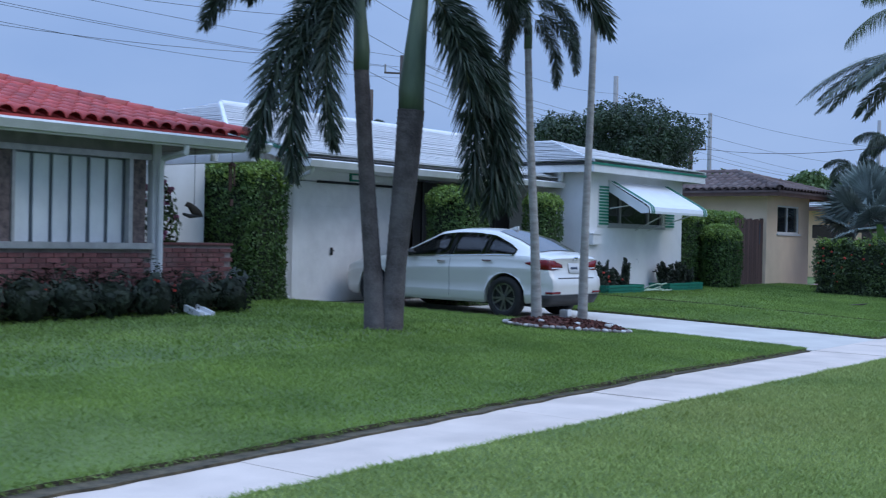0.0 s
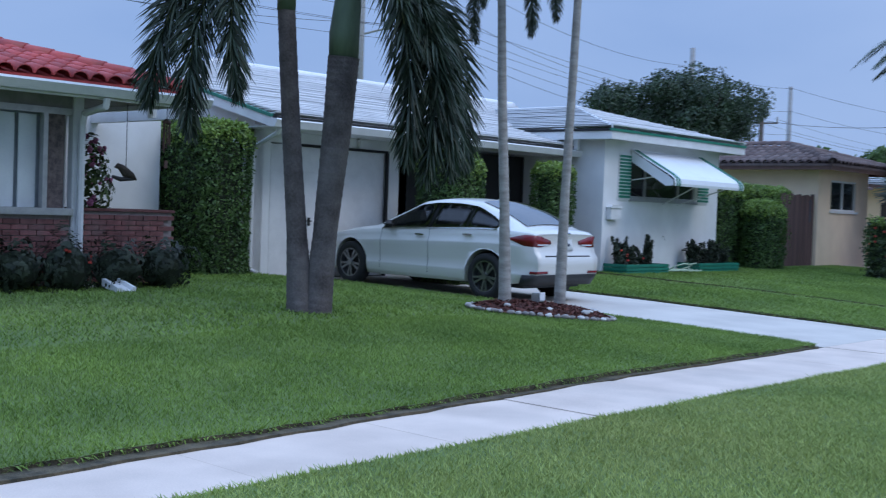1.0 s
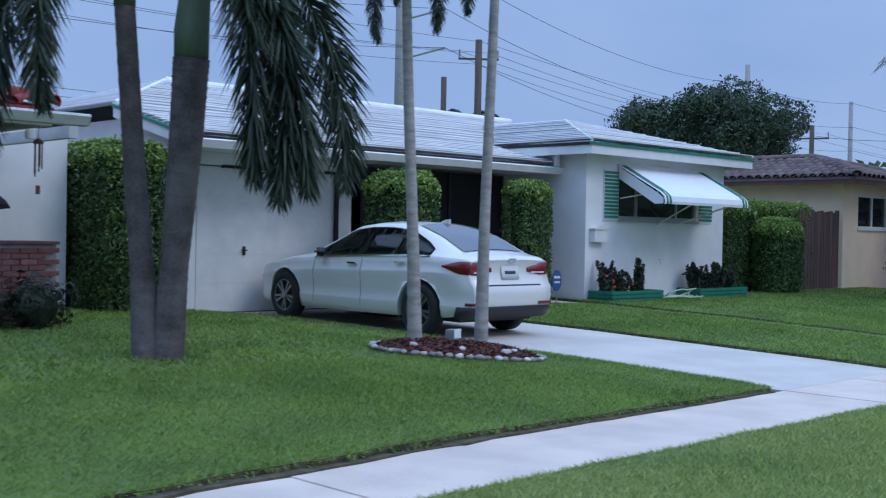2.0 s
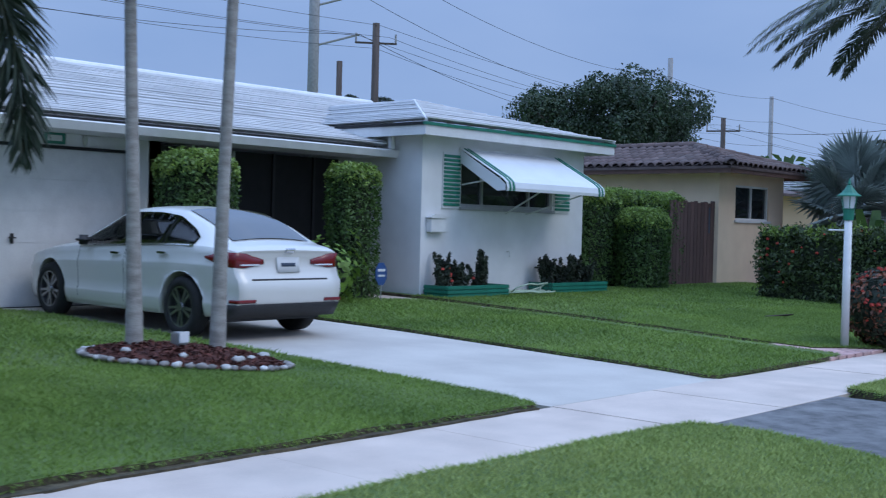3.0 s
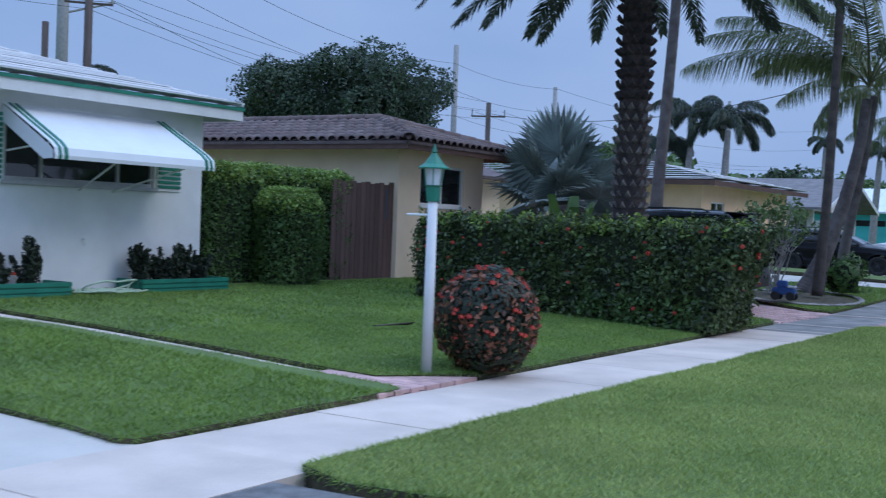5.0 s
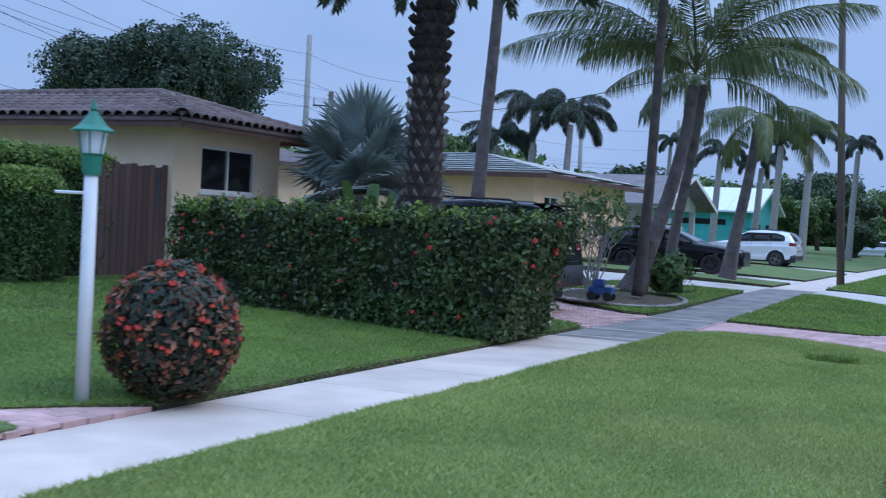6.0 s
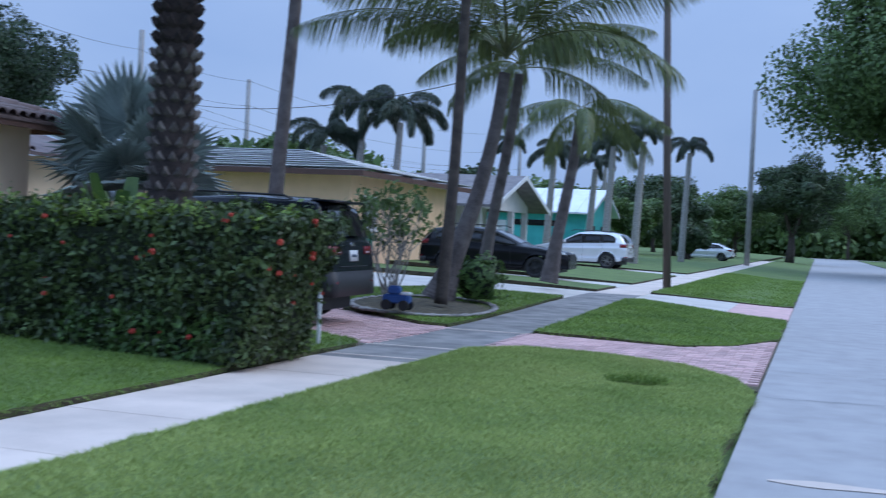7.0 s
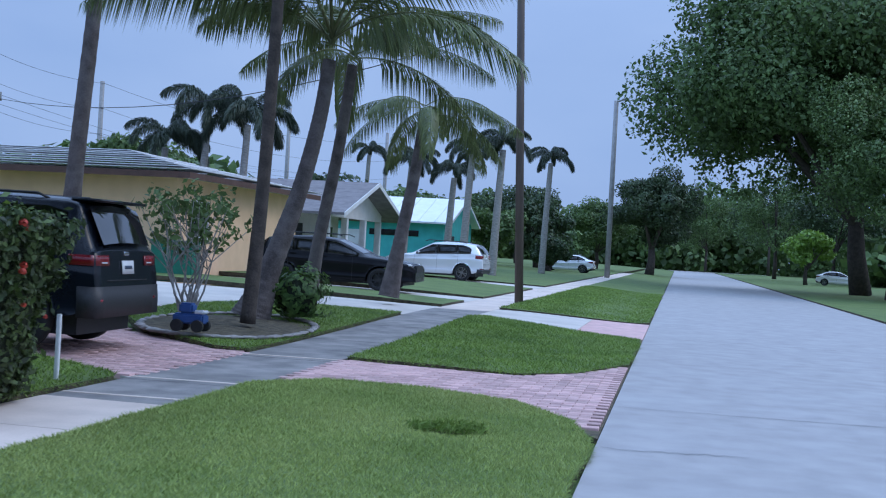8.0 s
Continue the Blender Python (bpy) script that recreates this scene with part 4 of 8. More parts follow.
def gable_house(name, label, x0, x1, y0, y1, wall_z, apex_z, wall, roof, over=0.5, porch=0.0):
    h = thing(name, (x1 - 2, (y0 + y1) / 2, 0.3), label, "house")
    ym = (y0 + y1) / 2
    low = wall_z - 0.3 if porch else 0.1
    part("front_gable", prism([(y0, low), (y1, low), (y1, wall_z), (ym, apex_z), (y0, wall_z)], "x", x1 - 0.2, x1), wall, h)
    if porch:
        part("porch_wall", boxes((x1 - porch - 0.2, x1 - porch, y0 + 0.2, y1 - 0.2, 0.1, wall_z)), wall, h)
        part("porch_ceiling", boxes((x1 - porch, x1 - 0.2, y0 + 0.2, y1 - 0.2, wall_z - 0.1, wall_z - 0.05)), wall, h)
    part("south_wall", boxes((x0, x1 - 0.2 - porch, y0, y0 + 0.2, 0.1, wall_z)), wall, h)
    part("north_wall", boxes((x0, x1 - 0.2 - porch, y1 - 0.2, y1, 0.1, wall_z)), wall, h)
    part("rear_wall", boxes((x0, x0 + 0.2, y0 + 0.2, y1 - 0.2, 0.1, wall_z)), wall, h)
    k = (apex_z - wall_z) / (ym - y0)
    for y, s in ((y0 - over, 1), (y1 + over, -1)):
        z = wall_z - k * over + 0.1
        part("roof_slope", slab([(x0 - over, y, z), (x1 + over, y, z), (x1 + over, ym, apex_z + 0.1), (x0 - over, ym, apex_z + 0.1)], 0.1), roof, h)
        part("rake", slab([(x1 + over, y, z + 0.01), (x1 + over + 0.03, y, z + 0.01), (x1 + over + 0.03, ym, apex_z + 0.11), (x1 + over, ym, apex_z + 0.11)], 0.18), WHITE, h)
    return h


cream_house = gable_house("cream_house", "cream house with grey shingle roof and a gabled porch", -26, -14.0, 64.5, 72.6, 2.95, 4.15, CREAMWALL, GREYROOF, 0.9, porch=2.0)
for y in (64.5, 67.0, 69.8, 72.35):
    part("porch_column", boxes((-14.24, -13.98, y, y + 0.26, 0.2, 2.66), bevel=0.02), WHITE, cream_house)
part("door", boxes((-15.99, -15.96, 66.2, 67.2, 0.3, 2.35)), DARK, cream_house)
part("window", boxes((-15.99, -15.95, 69.0, 71.4, 1.0, 2.3)), PANE, cream_house)
teal_house = gable_house("teal_house", "teal house with a white standing-seam metal roof", -26, -14.0, 87, 96, 3.2, 4.65, TEALWALL, METALROOF, 0.5)
for k in range(12):
    x = -25.5 + k * 1.0
    part("seam", slab([(x, 86.5, 3.18), (x + 0.06, 86.5, 3.18), (x + 0.06, 91.5, 4.8), (x, 91.5, 4.8)], 0.06), METALROOF, teal_house)
part("door", boxes((-13.99, -13.95, 89.0, 90.1, 0.3, 2.4)), DARK, teal_house)
part("window", boxes((-13.99, -13.95, 92.2, 94.2, 1.2, 2.4)), PANE, teal_house)
part("side_window", boxes((-18.5, -15.5, 86.97, 87, 2.25, 2.6)), PANE, teal_house)
part("garage_door", boxes((-21.6, -18.9, 86.96, 87, 0.3, 2.5)), WHITE, teal_house, "white garage door")


# ---- cars ----
def spread(points, x):
    xs, vs = zip(*points)
    return float(np.interp(x, xs, vs))


def soft(points, x, r=0.06):
    return sum(spread(points, x + d * r) for d in (-1, -0.5, 0, 0.5, 1)) / 5


def wheel(parent, x, y, r, side, spokes=10, rim=ALLOY, w=0.2):
    """A wheel whose face looks along side * y."""
    bm = bmesh.new()
    prof = [(r * 0.66, -0.5), (r * 0.9, -0.5), (r, -0.38), (r, 0.38), (r * 0.9, 0.5), (r * 0.68, 0.5), (r * 0.66, 0.3)]
    n = 28
    rings = [[bm.verts.new((q * math.cos(2 * math.pi * k / n), side * h * w, q * math.sin(2 * math.pi * k / n))) for k in range(n)] for q, h in prof]
    for a, b in zip(rings, rings[1:]):
        for k in range(n):
            bm.faces.new((a[k], a[(k + 1) % n], b[(k + 1) % n], b[k]))
    bmesh.ops.recalc_face_normals(bm, faces=bm.faces)
    wh = part("wheel", bm, RUBBER, parent, smooth=True, local=True)
    wh.location = (x, y, r)
    bm = bmesh.new()
    ring = [[bm.verts.new((q * math.cos(2 * math.pi * k / n), side * h, q * math.sin(2 * math.pi * k / n))) for k in range(n)] for q, h in ((r * 0.7, w * 0.47), (r * 0.63, w * 0.46), (r * 0.6, w * 0.1))]
    for a, b in zip(ring, ring[1:]):
        for k in range(n):
            bm.faces.new((a[k], a[(k + 1) % n], b[(k + 1) % n], b[k]))
    for k in range(spokes):
        a = 2 * math.pi * (k + (0.18 if k % 2 else -0.18)) / spokes
        c, s = math.cos(a), math.sin(a)
        t = Vector((-s, 0, c)) * r * 0.05
        p0, p1 = Vector((c * r * 0.1, side * w * 0.42, s * r * 0.1)), Vector((c * r * 0.66, side * w * 0.45, s * r * 0.66))
        d = Vector((0, side * 0.02, 0))
        q = [bm.verts.new(v) for v in (p0 - t * 0.8, p0 + t * 0.8, p1 + t, p1 - t, p0 - t * 0.8 - d, p0 + t * 0.8 - d, p1 + t - d, p1 - t - d)]
        for f in ((0, 1, 2, 3), (7, 6, 5, 4), (0, 3, 7, 4), (1, 5, 6, 2)):
            bm.faces.new([q[i] for i in f])
    bmesh.ops.create_cone(bm, cap_ends=True, segments=16, radius1=r * 0.17, radius2=r * 0.14, depth=0.03, matrix=Matrix.Translation((0, side * w * 0.43, 0)) @ Matrix.Rotation(radians(90), 4, "X"))
    bmesh.ops.recalc_face_normals(bm, faces=bm.faces)
    part("rim", bm, rim, wh, local=True)
    # A black disc fills in the shade behind the spokes.
    bm = bmesh.new()
    bmesh.ops.create_cone(bm, cap_ends=True, segments=28, radius1=r * 0.64, radius2=r * 0.64, depth=0.02, matrix=Matrix.Translation((0, side * w * 0.05, 0)) @ Matrix.Rotation(radians(90), 4, "X"))
    part("hub_shade", bm, BLACKPLASTIC, wh, local=True)


def car(name, label, m, S, paint):
    """A car along x, its tail at x = 0 and its nose at x = -S['length'], wheels on z = 0. S holds its lines."""
    c = thing(name, label=label, category="car")
    L, W, r = S["length"], S["width"] / 2, S["wheel"]
    hubs = S["hubs"]

    def half(x):
        return W * soft(S["plan"], x, 0.1)

    def low(x):
        z = soft(S["sill"], x)
        for h in hubs:
            d = abs(x - h)
            if d < r * 1.17:
                z = max(z, r + math.sqrt((r * 1.17) ** 2 - d * d))
        return z

    def belt(x):
        return soft(S["belt"], x)

    def top(x):
        return max(soft(S["top"], x, 0.05), belt(x) + 0.015)

    def roof_half(x):
        return half(x) * soft(S["roof_half"], x, 0.1)

    LEVELS = (0.1, 0.24, 0.275, 0.31, 0.45, 0.6, 0.66, 0.74, 0.765, 0.79, 0.9, 1.0)
    flank = ((0.0, 0.955), (0.1, 0.968), (0.24, 0.99), (0.275, 0.988), (0.31, 0.972), (0.45, 0.98), (0.6, 0.99), (0.74, 1.002), (0.765, 1.0), (0.79, 0.987), (0.9, 0.968), (1.0, 0.955))

    def side_y(x, z):
        """Half the width at a height: a crease low on the doors, a shoulder line below the glass, a lip round each wheel."""
        k = (z - 0.2) / max(0.1, belt(x) - 0.2)
        y = half(x) * spread(flank, min(1.0, max(0.0, k)))
        for q in hubs:
            d = math.hypot(x - q, z - r)
            y += 0.008 * max(0.0, 1 - abs(d - r * 1.2) / (r * 0.22)) if d > r else 0.0
        return y

    xs = sorted(set([-0.012, -0.03, -0.05] + [round(-L * k / 64, 4) for k in range(65)] + [round(h + r * 1.17 * math.sin(radians(a)), 4) for h in hubs for a in range(-90, 91, 10)]))
    bm = bmesh.new()
    rings = []
    for x in xs:
        h, lo, be, to, rh = half(x), low(x), belt(x), top(x), roof_half(x)
        pts = [(h * 0.55, lo), (h * 0.95, lo)]
        for k in LEVELS:
            z = max(lo + 0.002, 0.2 + (be - 0.2) * k)
            pts.append((side_y(x, z), z))
        edge = to - 0.045 * min(1, (to - be) / 0.1)
        for k in (0.06, 0.5, 0.94):
            pts.append((h * 0.955 + (rh - h * 0.955) * k, be + (edge - be) * k))
        for k in (0.92, 0.7, 0.4, 0.0):
            pts.append((rh * k, edge + (to - edge) * (1 - k * k)))
        rings.append([bm.verts.new((x, y, z)) for y, z in pts] + [bm.verts.new((x, -y, z)) for y, z in pts[-2::-1]])
    for a, b in zip(rings, rings[1:]):
        for i in range(len(a) - 1):
            bm.faces.new((a[i], a[i + 1], b[i + 1], b[i]))
    for ring in (rings[0], rings[-1]):
        count, cols = len(ring), 10
        grid = []
        for i in range(count // 2):
            a, b = ring[i], ring[count - 1 - i]
            grid.append([a] + [bm.verts.new(a.co.lerp(b.co, j / cols)) for j in range(1, cols)] + [b])
        for p, q in zip(grid, grid[1:]):
            for j in range(cols):
                bm.faces.new((p[j], p[j + 1], q[j + 1], q[j]))
        for j in range(cols):
            bm.faces.new((grid[-1][j], grid[-1][j + 1], ring[count // 2]))
    bmesh.ops.recalc_face_normals(bm, faces=bm.faces)
    body = part("body", bm, paint, c, smooth=True, local=True)
    bm = bmesh.new()
    box(bm, -L + 0.3, -0.3, -W * 0.75, W * 0.75, 0.2, 0.6)
    part("underbody", bm, BLACKPLASTIC, c, local=True)

    def lean(x, z):
        """How far the tail is drawn in at a height: raked above the bumper, tucked in below it."""
        if S.get("lip"):
            k = spread(((0.25, 0.13), (0.4, 0.03), (0.5, 0.0), (0.6, 0.005), (0.66, 0.02), (0.69, 0.06), (0.8, 0.1), (0.92, 0.115), (0.97, 0.075), (1.02, 0.06), (1.1, 0.08)), z)
        else:
            k = S.get("rake", 0.05) * max(0.0, (z - 0.62)) / 0.4 + 0.09 * max(0.0, 0.42 - z) / 0.2
        return k * max(0.0, min(1.0, 1 + x / 0.4))

    for q in body.data.vertices:
        q.co.x -= lean(q.co.x, q.co.z)

    def cabin(x, z, out):
        be, to, h, rh = belt(x), top(x), half(x), roof_half(x)
        edge = to - 0.045 * min(1, (to - be) / 0.1)
        t = (z - be) / max(0.02, edge - be)
        return h * 0.955 + (rh - h * 0.955) * t + out

    def side_panel(nm, x0, x1, lo, hi, mat, out=0.006, both=True, nx=10, lab=""):
        for s in ((1, -1) if both else (-1,)):
            bm = bmesh.new()
            g = []
            for i in range(nx + 1):
                x = x0 + (x1 - x0) * i / nx
                z0, z1 = lo(x), max(lo(x) + 0.004, hi(x))
                g.append([bm.verts.new((x, s * cabin(x, z0 + (z1 - z0) * j / 3, out), z0 + (z1 - z0) * j / 3)) for j in range(4)])
            for a, b in zip(g, g[1:]):
                for j in range(3):
                    bm.faces.new((a[j], a[j + 1], b[j + 1], b[j]))
            bmesh.ops.solidify(bm, geom=bm.faces, thickness=0.006)
            bmesh.ops.recalc_face_normals(bm, faces=bm.faces)
            part(nm, bm, mat, c, lab, smooth=True, local=True)

    def glass_top(nm, x0, x1, k0, k1, out):
        bm = bmesh.new()
        g = []
        for i in range(9):
            x = x0 + (x1 - x0) * i / 8
            k = k0 + (k1 - k0) * i / 8
            rh, to, be = roof_half(x), top(x), belt(x)
            edge = to - 0.045 * min(1, (to - be) / 0.1)
            g.append([bm.verts.new((x + out[0], k * j / 6 * rh, edge + (to - edge) * (1 - (k * j / 6) ** 2) + out[1])) for j in range(-6, 7)])
        for a, b in zip(g, g[1:]):
            for j in range(12):
                bm.faces.new((a[j], a[j + 1], b[j + 1], b[j]))
        bmesh.ops.recalc_face_normals(bm, faces=bm.faces)
        part(nm, bm, TINTED, c, smooth=True, local=True)

    for x0, x1 in S["windows"]:
        side_panel("side_window", x0, x1, lambda x: belt(x) + 0.02, lambda x: min(top(x) - 0.085, soft(S["glass_top"], x, 0.03)), TINTED)
    side_panel("window_trim", S["windows"][0][0], S["windows"][-1][1], lambda x: belt(x) - 0.004, lambda x: belt(x) + 0.016, CHROME if S.get("chrome") else BLACKPLASTIC, 0.009, nx=24)
    for (a, b), (c2, d2) in zip(S["windows"], S["windows"][1:]):
        side_panel("window_pillar", b - 0.01, c2 + 0.01, lambda x: belt(x) + 0.02, lambda x: min(top(x) - 0.085, soft(S["glass_top"], x, 0.03)), BLACKPLASTIC, 0.004, nx=2)
    glass_top("windscreen", S["front_glass"][0], S["front_glass"][1], 0.9, 0.86, (-0.006, 0.008))
    glass_top("rear_window", S["rear_glass"][0], S["rear_glass"][1], 0.86, 0.84, (0.006, 0.01))
    for h in hubs:
        for s in (1, -1):
            wheel(c, h, s * (W - 0.115), r, s, S.get("spokes", 10), S.get("rim", ALLOY))
    for s in (1, -1):
        for xd in S["handles"]:
            bm = bmesh.new()
            box(bm, xd - 0.09, xd + 0.09, s * half(xd) * 0.985, s * (half(xd) * 0.985 + 0.035), belt(xd) - 0.1, belt(xd) - 0.075, bevel=0.008)
            part("door_handle", bm, CHROME if S.get("chrome") else paint, c, local=True)
        xm = S["mirror"]
        bm = bmesh.new()
        box(bm, xm - 0.05, xm + 0.07, s * (half(xm) * 0.95), s * (half(xm) * 0.95 + 0.2), belt(xm) + 0.01, belt(xm) + 0.125, bevel=0.045)
        part("wing_mirror", bm, BLACKPLASTIC if S.get("dark_mirror", True) else paint, c, smooth=True, local=True)
        # door gaps
        for xg in S["gaps"]:
            bm = bmesh.new()
            for k in range(16):
                z0 = 0.3 + (belt(xg) - 0.3) * k / 16
                z1 = 0.3 + (belt(xg) - 0.3) * (k + 1) / 16
                box(bm, xg - 0.004, xg + 0.004, s * half(xg) * 0.9, s * (side_y(xg, (z0 + z1) / 2) + 0.0015), z0, z1)
            part("door_gap", bm, BLACKPLASTIC, c, local=True)
    # tail: lamps, plate, bumper
    tail = S["tail"]

    def wrap(nm, y0, y1, z0, z1, mat, out=0.012, parent=c, lab="", skew=0.0):
        """A panel that lies on the tail and bends round its corner along the side."""
        bm = bmesh.new()
        n = 20
        cols = []
        for i in range(n + 1):
            y = y0 + (y1 - y0) * i / n
            lim = W * 0.8
            if abs(y) <= lim:
                x, yy = out, y
            else:
                x = out - (abs(y) - lim) * 1.15
                yy = math.copysign(half(x - out) * 0.992 + out * 0.5, y)
            u = abs(i / n)
            hh = (z1 - z0) / 2 * (min(1, u * 2.2 + 0.3) * min(1, (1 - u) * 2.6 + 0.12) if skew else 1)
            za, zb = (z0 + z1) / 2 + skew * (u - 0.3) - hh, (z0 + z1) / 2 + skew * (u - 0.3) + hh
            cols.append([bm.verts.new((x - lean(x, q), yy, q)) for q in (za, (za + zb) / 2, zb)])
        for a, b in zip(cols, cols[1:]):
            for j in range(2):
                bm.faces.new((a[j], a[j + 1], b[j + 1], b[j]))
        bmesh.ops.recalc_face_normals(bm, faces=bm.faces)
        bmesh.ops.solidify(bm, geom=bm.faces, thickness=0.012)
        return part(nm, bm, mat, parent, lab, smooth=True, local=True)

    for s in (1, -1):
        lamp = wrap("tail_lamp", s * tail["lamp_in"], s * (W * 0.8 + tail["lamp_wrap"]), tail["lamp_z"][0], tail["lamp_z"][1], REDLENS, 0.014, lab="red tail lamp", skew=tail.get("skew", 0.0))
        wrap("lamp_strip", s * (tail["lamp_in"] + 0.06), s * (W * 0.74), tail["lamp_z"][0] + 0.025, tail["lamp_z"][0] + 0.04, CLEARLENS, 0.02, lamp)
        wrap("reflector", s * (W * 0.55), s * (W * 0.8 + 0.1), tail["refl_z"], tail["refl_z"] + 0.035, REDLENS, 0.012)
    wrap("lower_bumper", -W * 0.8 - 0.2, W * 0.8 + 0.2, tail["bumper"][0], tail["bumper"][1], BLACKPLASTIC, 0.016, lab="black lower bumper")
    plate = wrap("number_plate", -0.16, 0.16, tail["plate_z"], tail["plate_z"] + 0.16, PLATE, 0.02)
    wrap("plate_bar", -0.1, 0.1, tail["plate_z"] + 0.06, tail["plate_z"] + 0.1, INK, 0.026, plate)
    wrap("trunk_line", -W * 0.6, W * 0.6, tail["line_z"], tail["line_z"] + 0.012, BLACKPLASTIC, 0.008)
    wrap("badge", -0.06, 0.06, tail["badge_z"], tail["badge_z"] + 0.05, CHROME, 0.012)
    # nose
    for s in (1, -1):
        bm = bmesh.new()
        box(bm, -L + 0.1, -L + 0.42, s * W * 0.46, s * W * 0.79, S["nose_z"], S["nose_z"] + 0.1, bevel=0.035)
        part("headlamp", bm, CLEARLENS, c, smooth=True, local=True)
    bm = bmesh.new()
    box(bm, -L - 0.01, -L + 0.1, -W * 0.5, W * 0.5, S["nose_z"] - 0.18, S["nose_z"] + 0.05, bevel=0.03)
    part("grille", bm, BLACKPLASTIC, c, local=True)
    if S.get("antenna"):
        bm = prism([(-1.42, 1.405), (-1.2, 1.375), (-1.2, 1.47), (-1.27, 1.46)], "y", -0.02, 0.02)
        part("antenna_fin", bm, paint, c, local=True)
    if S.get("rails"):
        for s in (1, -1):
            part("roof_rail", one_tube([(-0.75, s * W * 0.7, S["rails"] - 0.02), (-0.9, s * W * 0.7, S["rails"] + 0.04), (-2.4, s * W * 0.7, S["rails"] + 0.05), (-2.55, s * W * 0.7, S["rails"] - 0.01)], 0.016, 6), BLACKPLASTIC, c, local=True)
    c.matrix_basis = m
    return c


SEDAN = dict(length=4.51, width=1.8, wheel=0.33, hubs=(-0.86, -3.68),
             plan=((-4.6, 0.6), (-4.5, 0.76), (-4.3, 0.88), (-3.9, 0.96), (-3.4, 0.99), (-2.4, 1.0), (-1.2, 1.0), (-0.6, 0.97), (-0.25, 0.92), (-0.08, 0.86), (0.02, 0.8)),
             sill=((-4.6, 0.3), (-4.3, 0.2), (-3.0, 0.2), (-1.6, 0.22), (-0.6, 0.24), (-0.3, 0.27), (0, 0.34)),
             belt=((-4.6, 0.55), (-4.5, 0.66), (-4.2, 0.76), (-3.5, 0.86), (-3.0, 0.9), (-2.0, 0.95), (-1.0, 1.0), (-0.5, 1.0), (-0.1, 0.98), (0, 0.95)),
             top=((-4.6, 0.57), (-4.5, 0.69), (-4.2, 0.8), (-3.6, 0.92), (-3.2, 0.985), (-2.75, 1.2), (-2.35, 1.38), (-2.0, 1.425), (-1.6, 1.43), (-1.2, 1.4), (-0.8, 1.28), (-0.35, 1.08), (-0.12, 1.035), (-0.03, 1.02), (0, 0.96)),
             roof_half=((-4.5, 0.86), (-3.3, 0.84), (-2.6, 0.7), (-2.0, 0.66), (-1.2, 0.66), (-0.5, 0.74), (-0.1, 0.86), (0, 0.86)),
             glass_top=((-3.3, 0.9), (-3.05, 1.0), (-2.6, 1.22), (-2.2, 1.33), (-1.6, 1.35), (-1.2, 1.31), (-0.85, 1.18), (-0.62, 1.05)),
             windows=((-3.0, -2.04), (-1.95, -1.3), (-1.25, -0.7)), front_glass=(-3.15, -2.4), rear_glass=(-1.25, -0.38),
             handles=(-2.15, -1.2), mirror=-2.78, gaps=(-3.0, -1.98), nose_z=0.6, antenna=True, chrome=True, lip=True, rake=0.15,
             tail=dict(lamp_in=0.34, lamp_wrap=0.42, lamp_z=(0.79, 0.945), skew=0.035, refl_z=0.42, bumper=(0.25, 0.4), plate_z=0.745, line_z=0.665, badge_z=0.955))
sedan = car("sedan", "champagne silver sedan parked before the garage", pose(-10.29, 16.33, 0.2, 0, 1.0, 0.5) @ Matrix.Diagonal((1.02, 1.02, 1.04, 1)), SEDAN, SILVERPAINT)

CROSS = dict(length=4.37, width=1.8, wheel=0.345, hubs=(-0.85, -3.52),
             plan=((-4.4, 0.62), (-4.3, 0.8), (-4.0, 0.93), (-3.4, 0.99), (-1.0, 1.0), (-0.4, 0.97), (-0.1, 0.9), (0.02, 0.84)),
             sill=((-4.4, 0.34), (-4.1, 0.26), (-0.6, 0.28), (0, 0.42)),
             belt=((-4.4, 0.7), (-4.3, 0.84), (-3.6, 0.98), (-3.0, 1.03), (-1.0, 1.13), (-0.3, 1.16), (0, 1.1)),
             top=((-4.4, 0.72), (-4.3, 0.88), (-3.6, 1.03), (-3.1, 1.1), (-2.6, 1.38), (-2.2, 1.57), (-1.6, 1.63), (-0.8, 1.6), (-0.35, 1.54), (-0.15, 1.35), (-0.02, 1.14), (0, 1.1)),
             roof_half=((-4.3, 0.86), (-3.2, 0.84), (-2.4, 0.72), (-0.6, 0.7), (-0.1, 0.8), (0, 0.86)),
             glass_top=((-3.1, 1.05), (-2.6, 1.3), (-2.2, 1.48), (-0.9, 1.5), (-0.6, 1.42), (-0.4, 1.25)),
             windows=((-2.9, -2.0), (-1.92, -1.15), (-1.1, -0.5)), front_glass=(-3.0, -2.3), rear_glass=(-0.36, -0.05),
             handles=(-2.1, -1.2), mirror=-2.75, gaps=(-2.95, -1.96, -1.05), nose_z=0.76, rails=1.6, dark_mirror=False, spokes=8,
             tail=dict(lamp_in=0.5, lamp_wrap=0.26, lamp_z=(0.95, 1.1), refl_z=0.52, bumper=(0.34, 0.52), plate_z=0.85, line_z=0.72, badge_z=1.05))
crossover = car("crossover", "white compact crossover parked on a far driveway", pose(-8.35, 69.0, 0.3, 0, 0, -4), CROSS, WHITEPAINT)

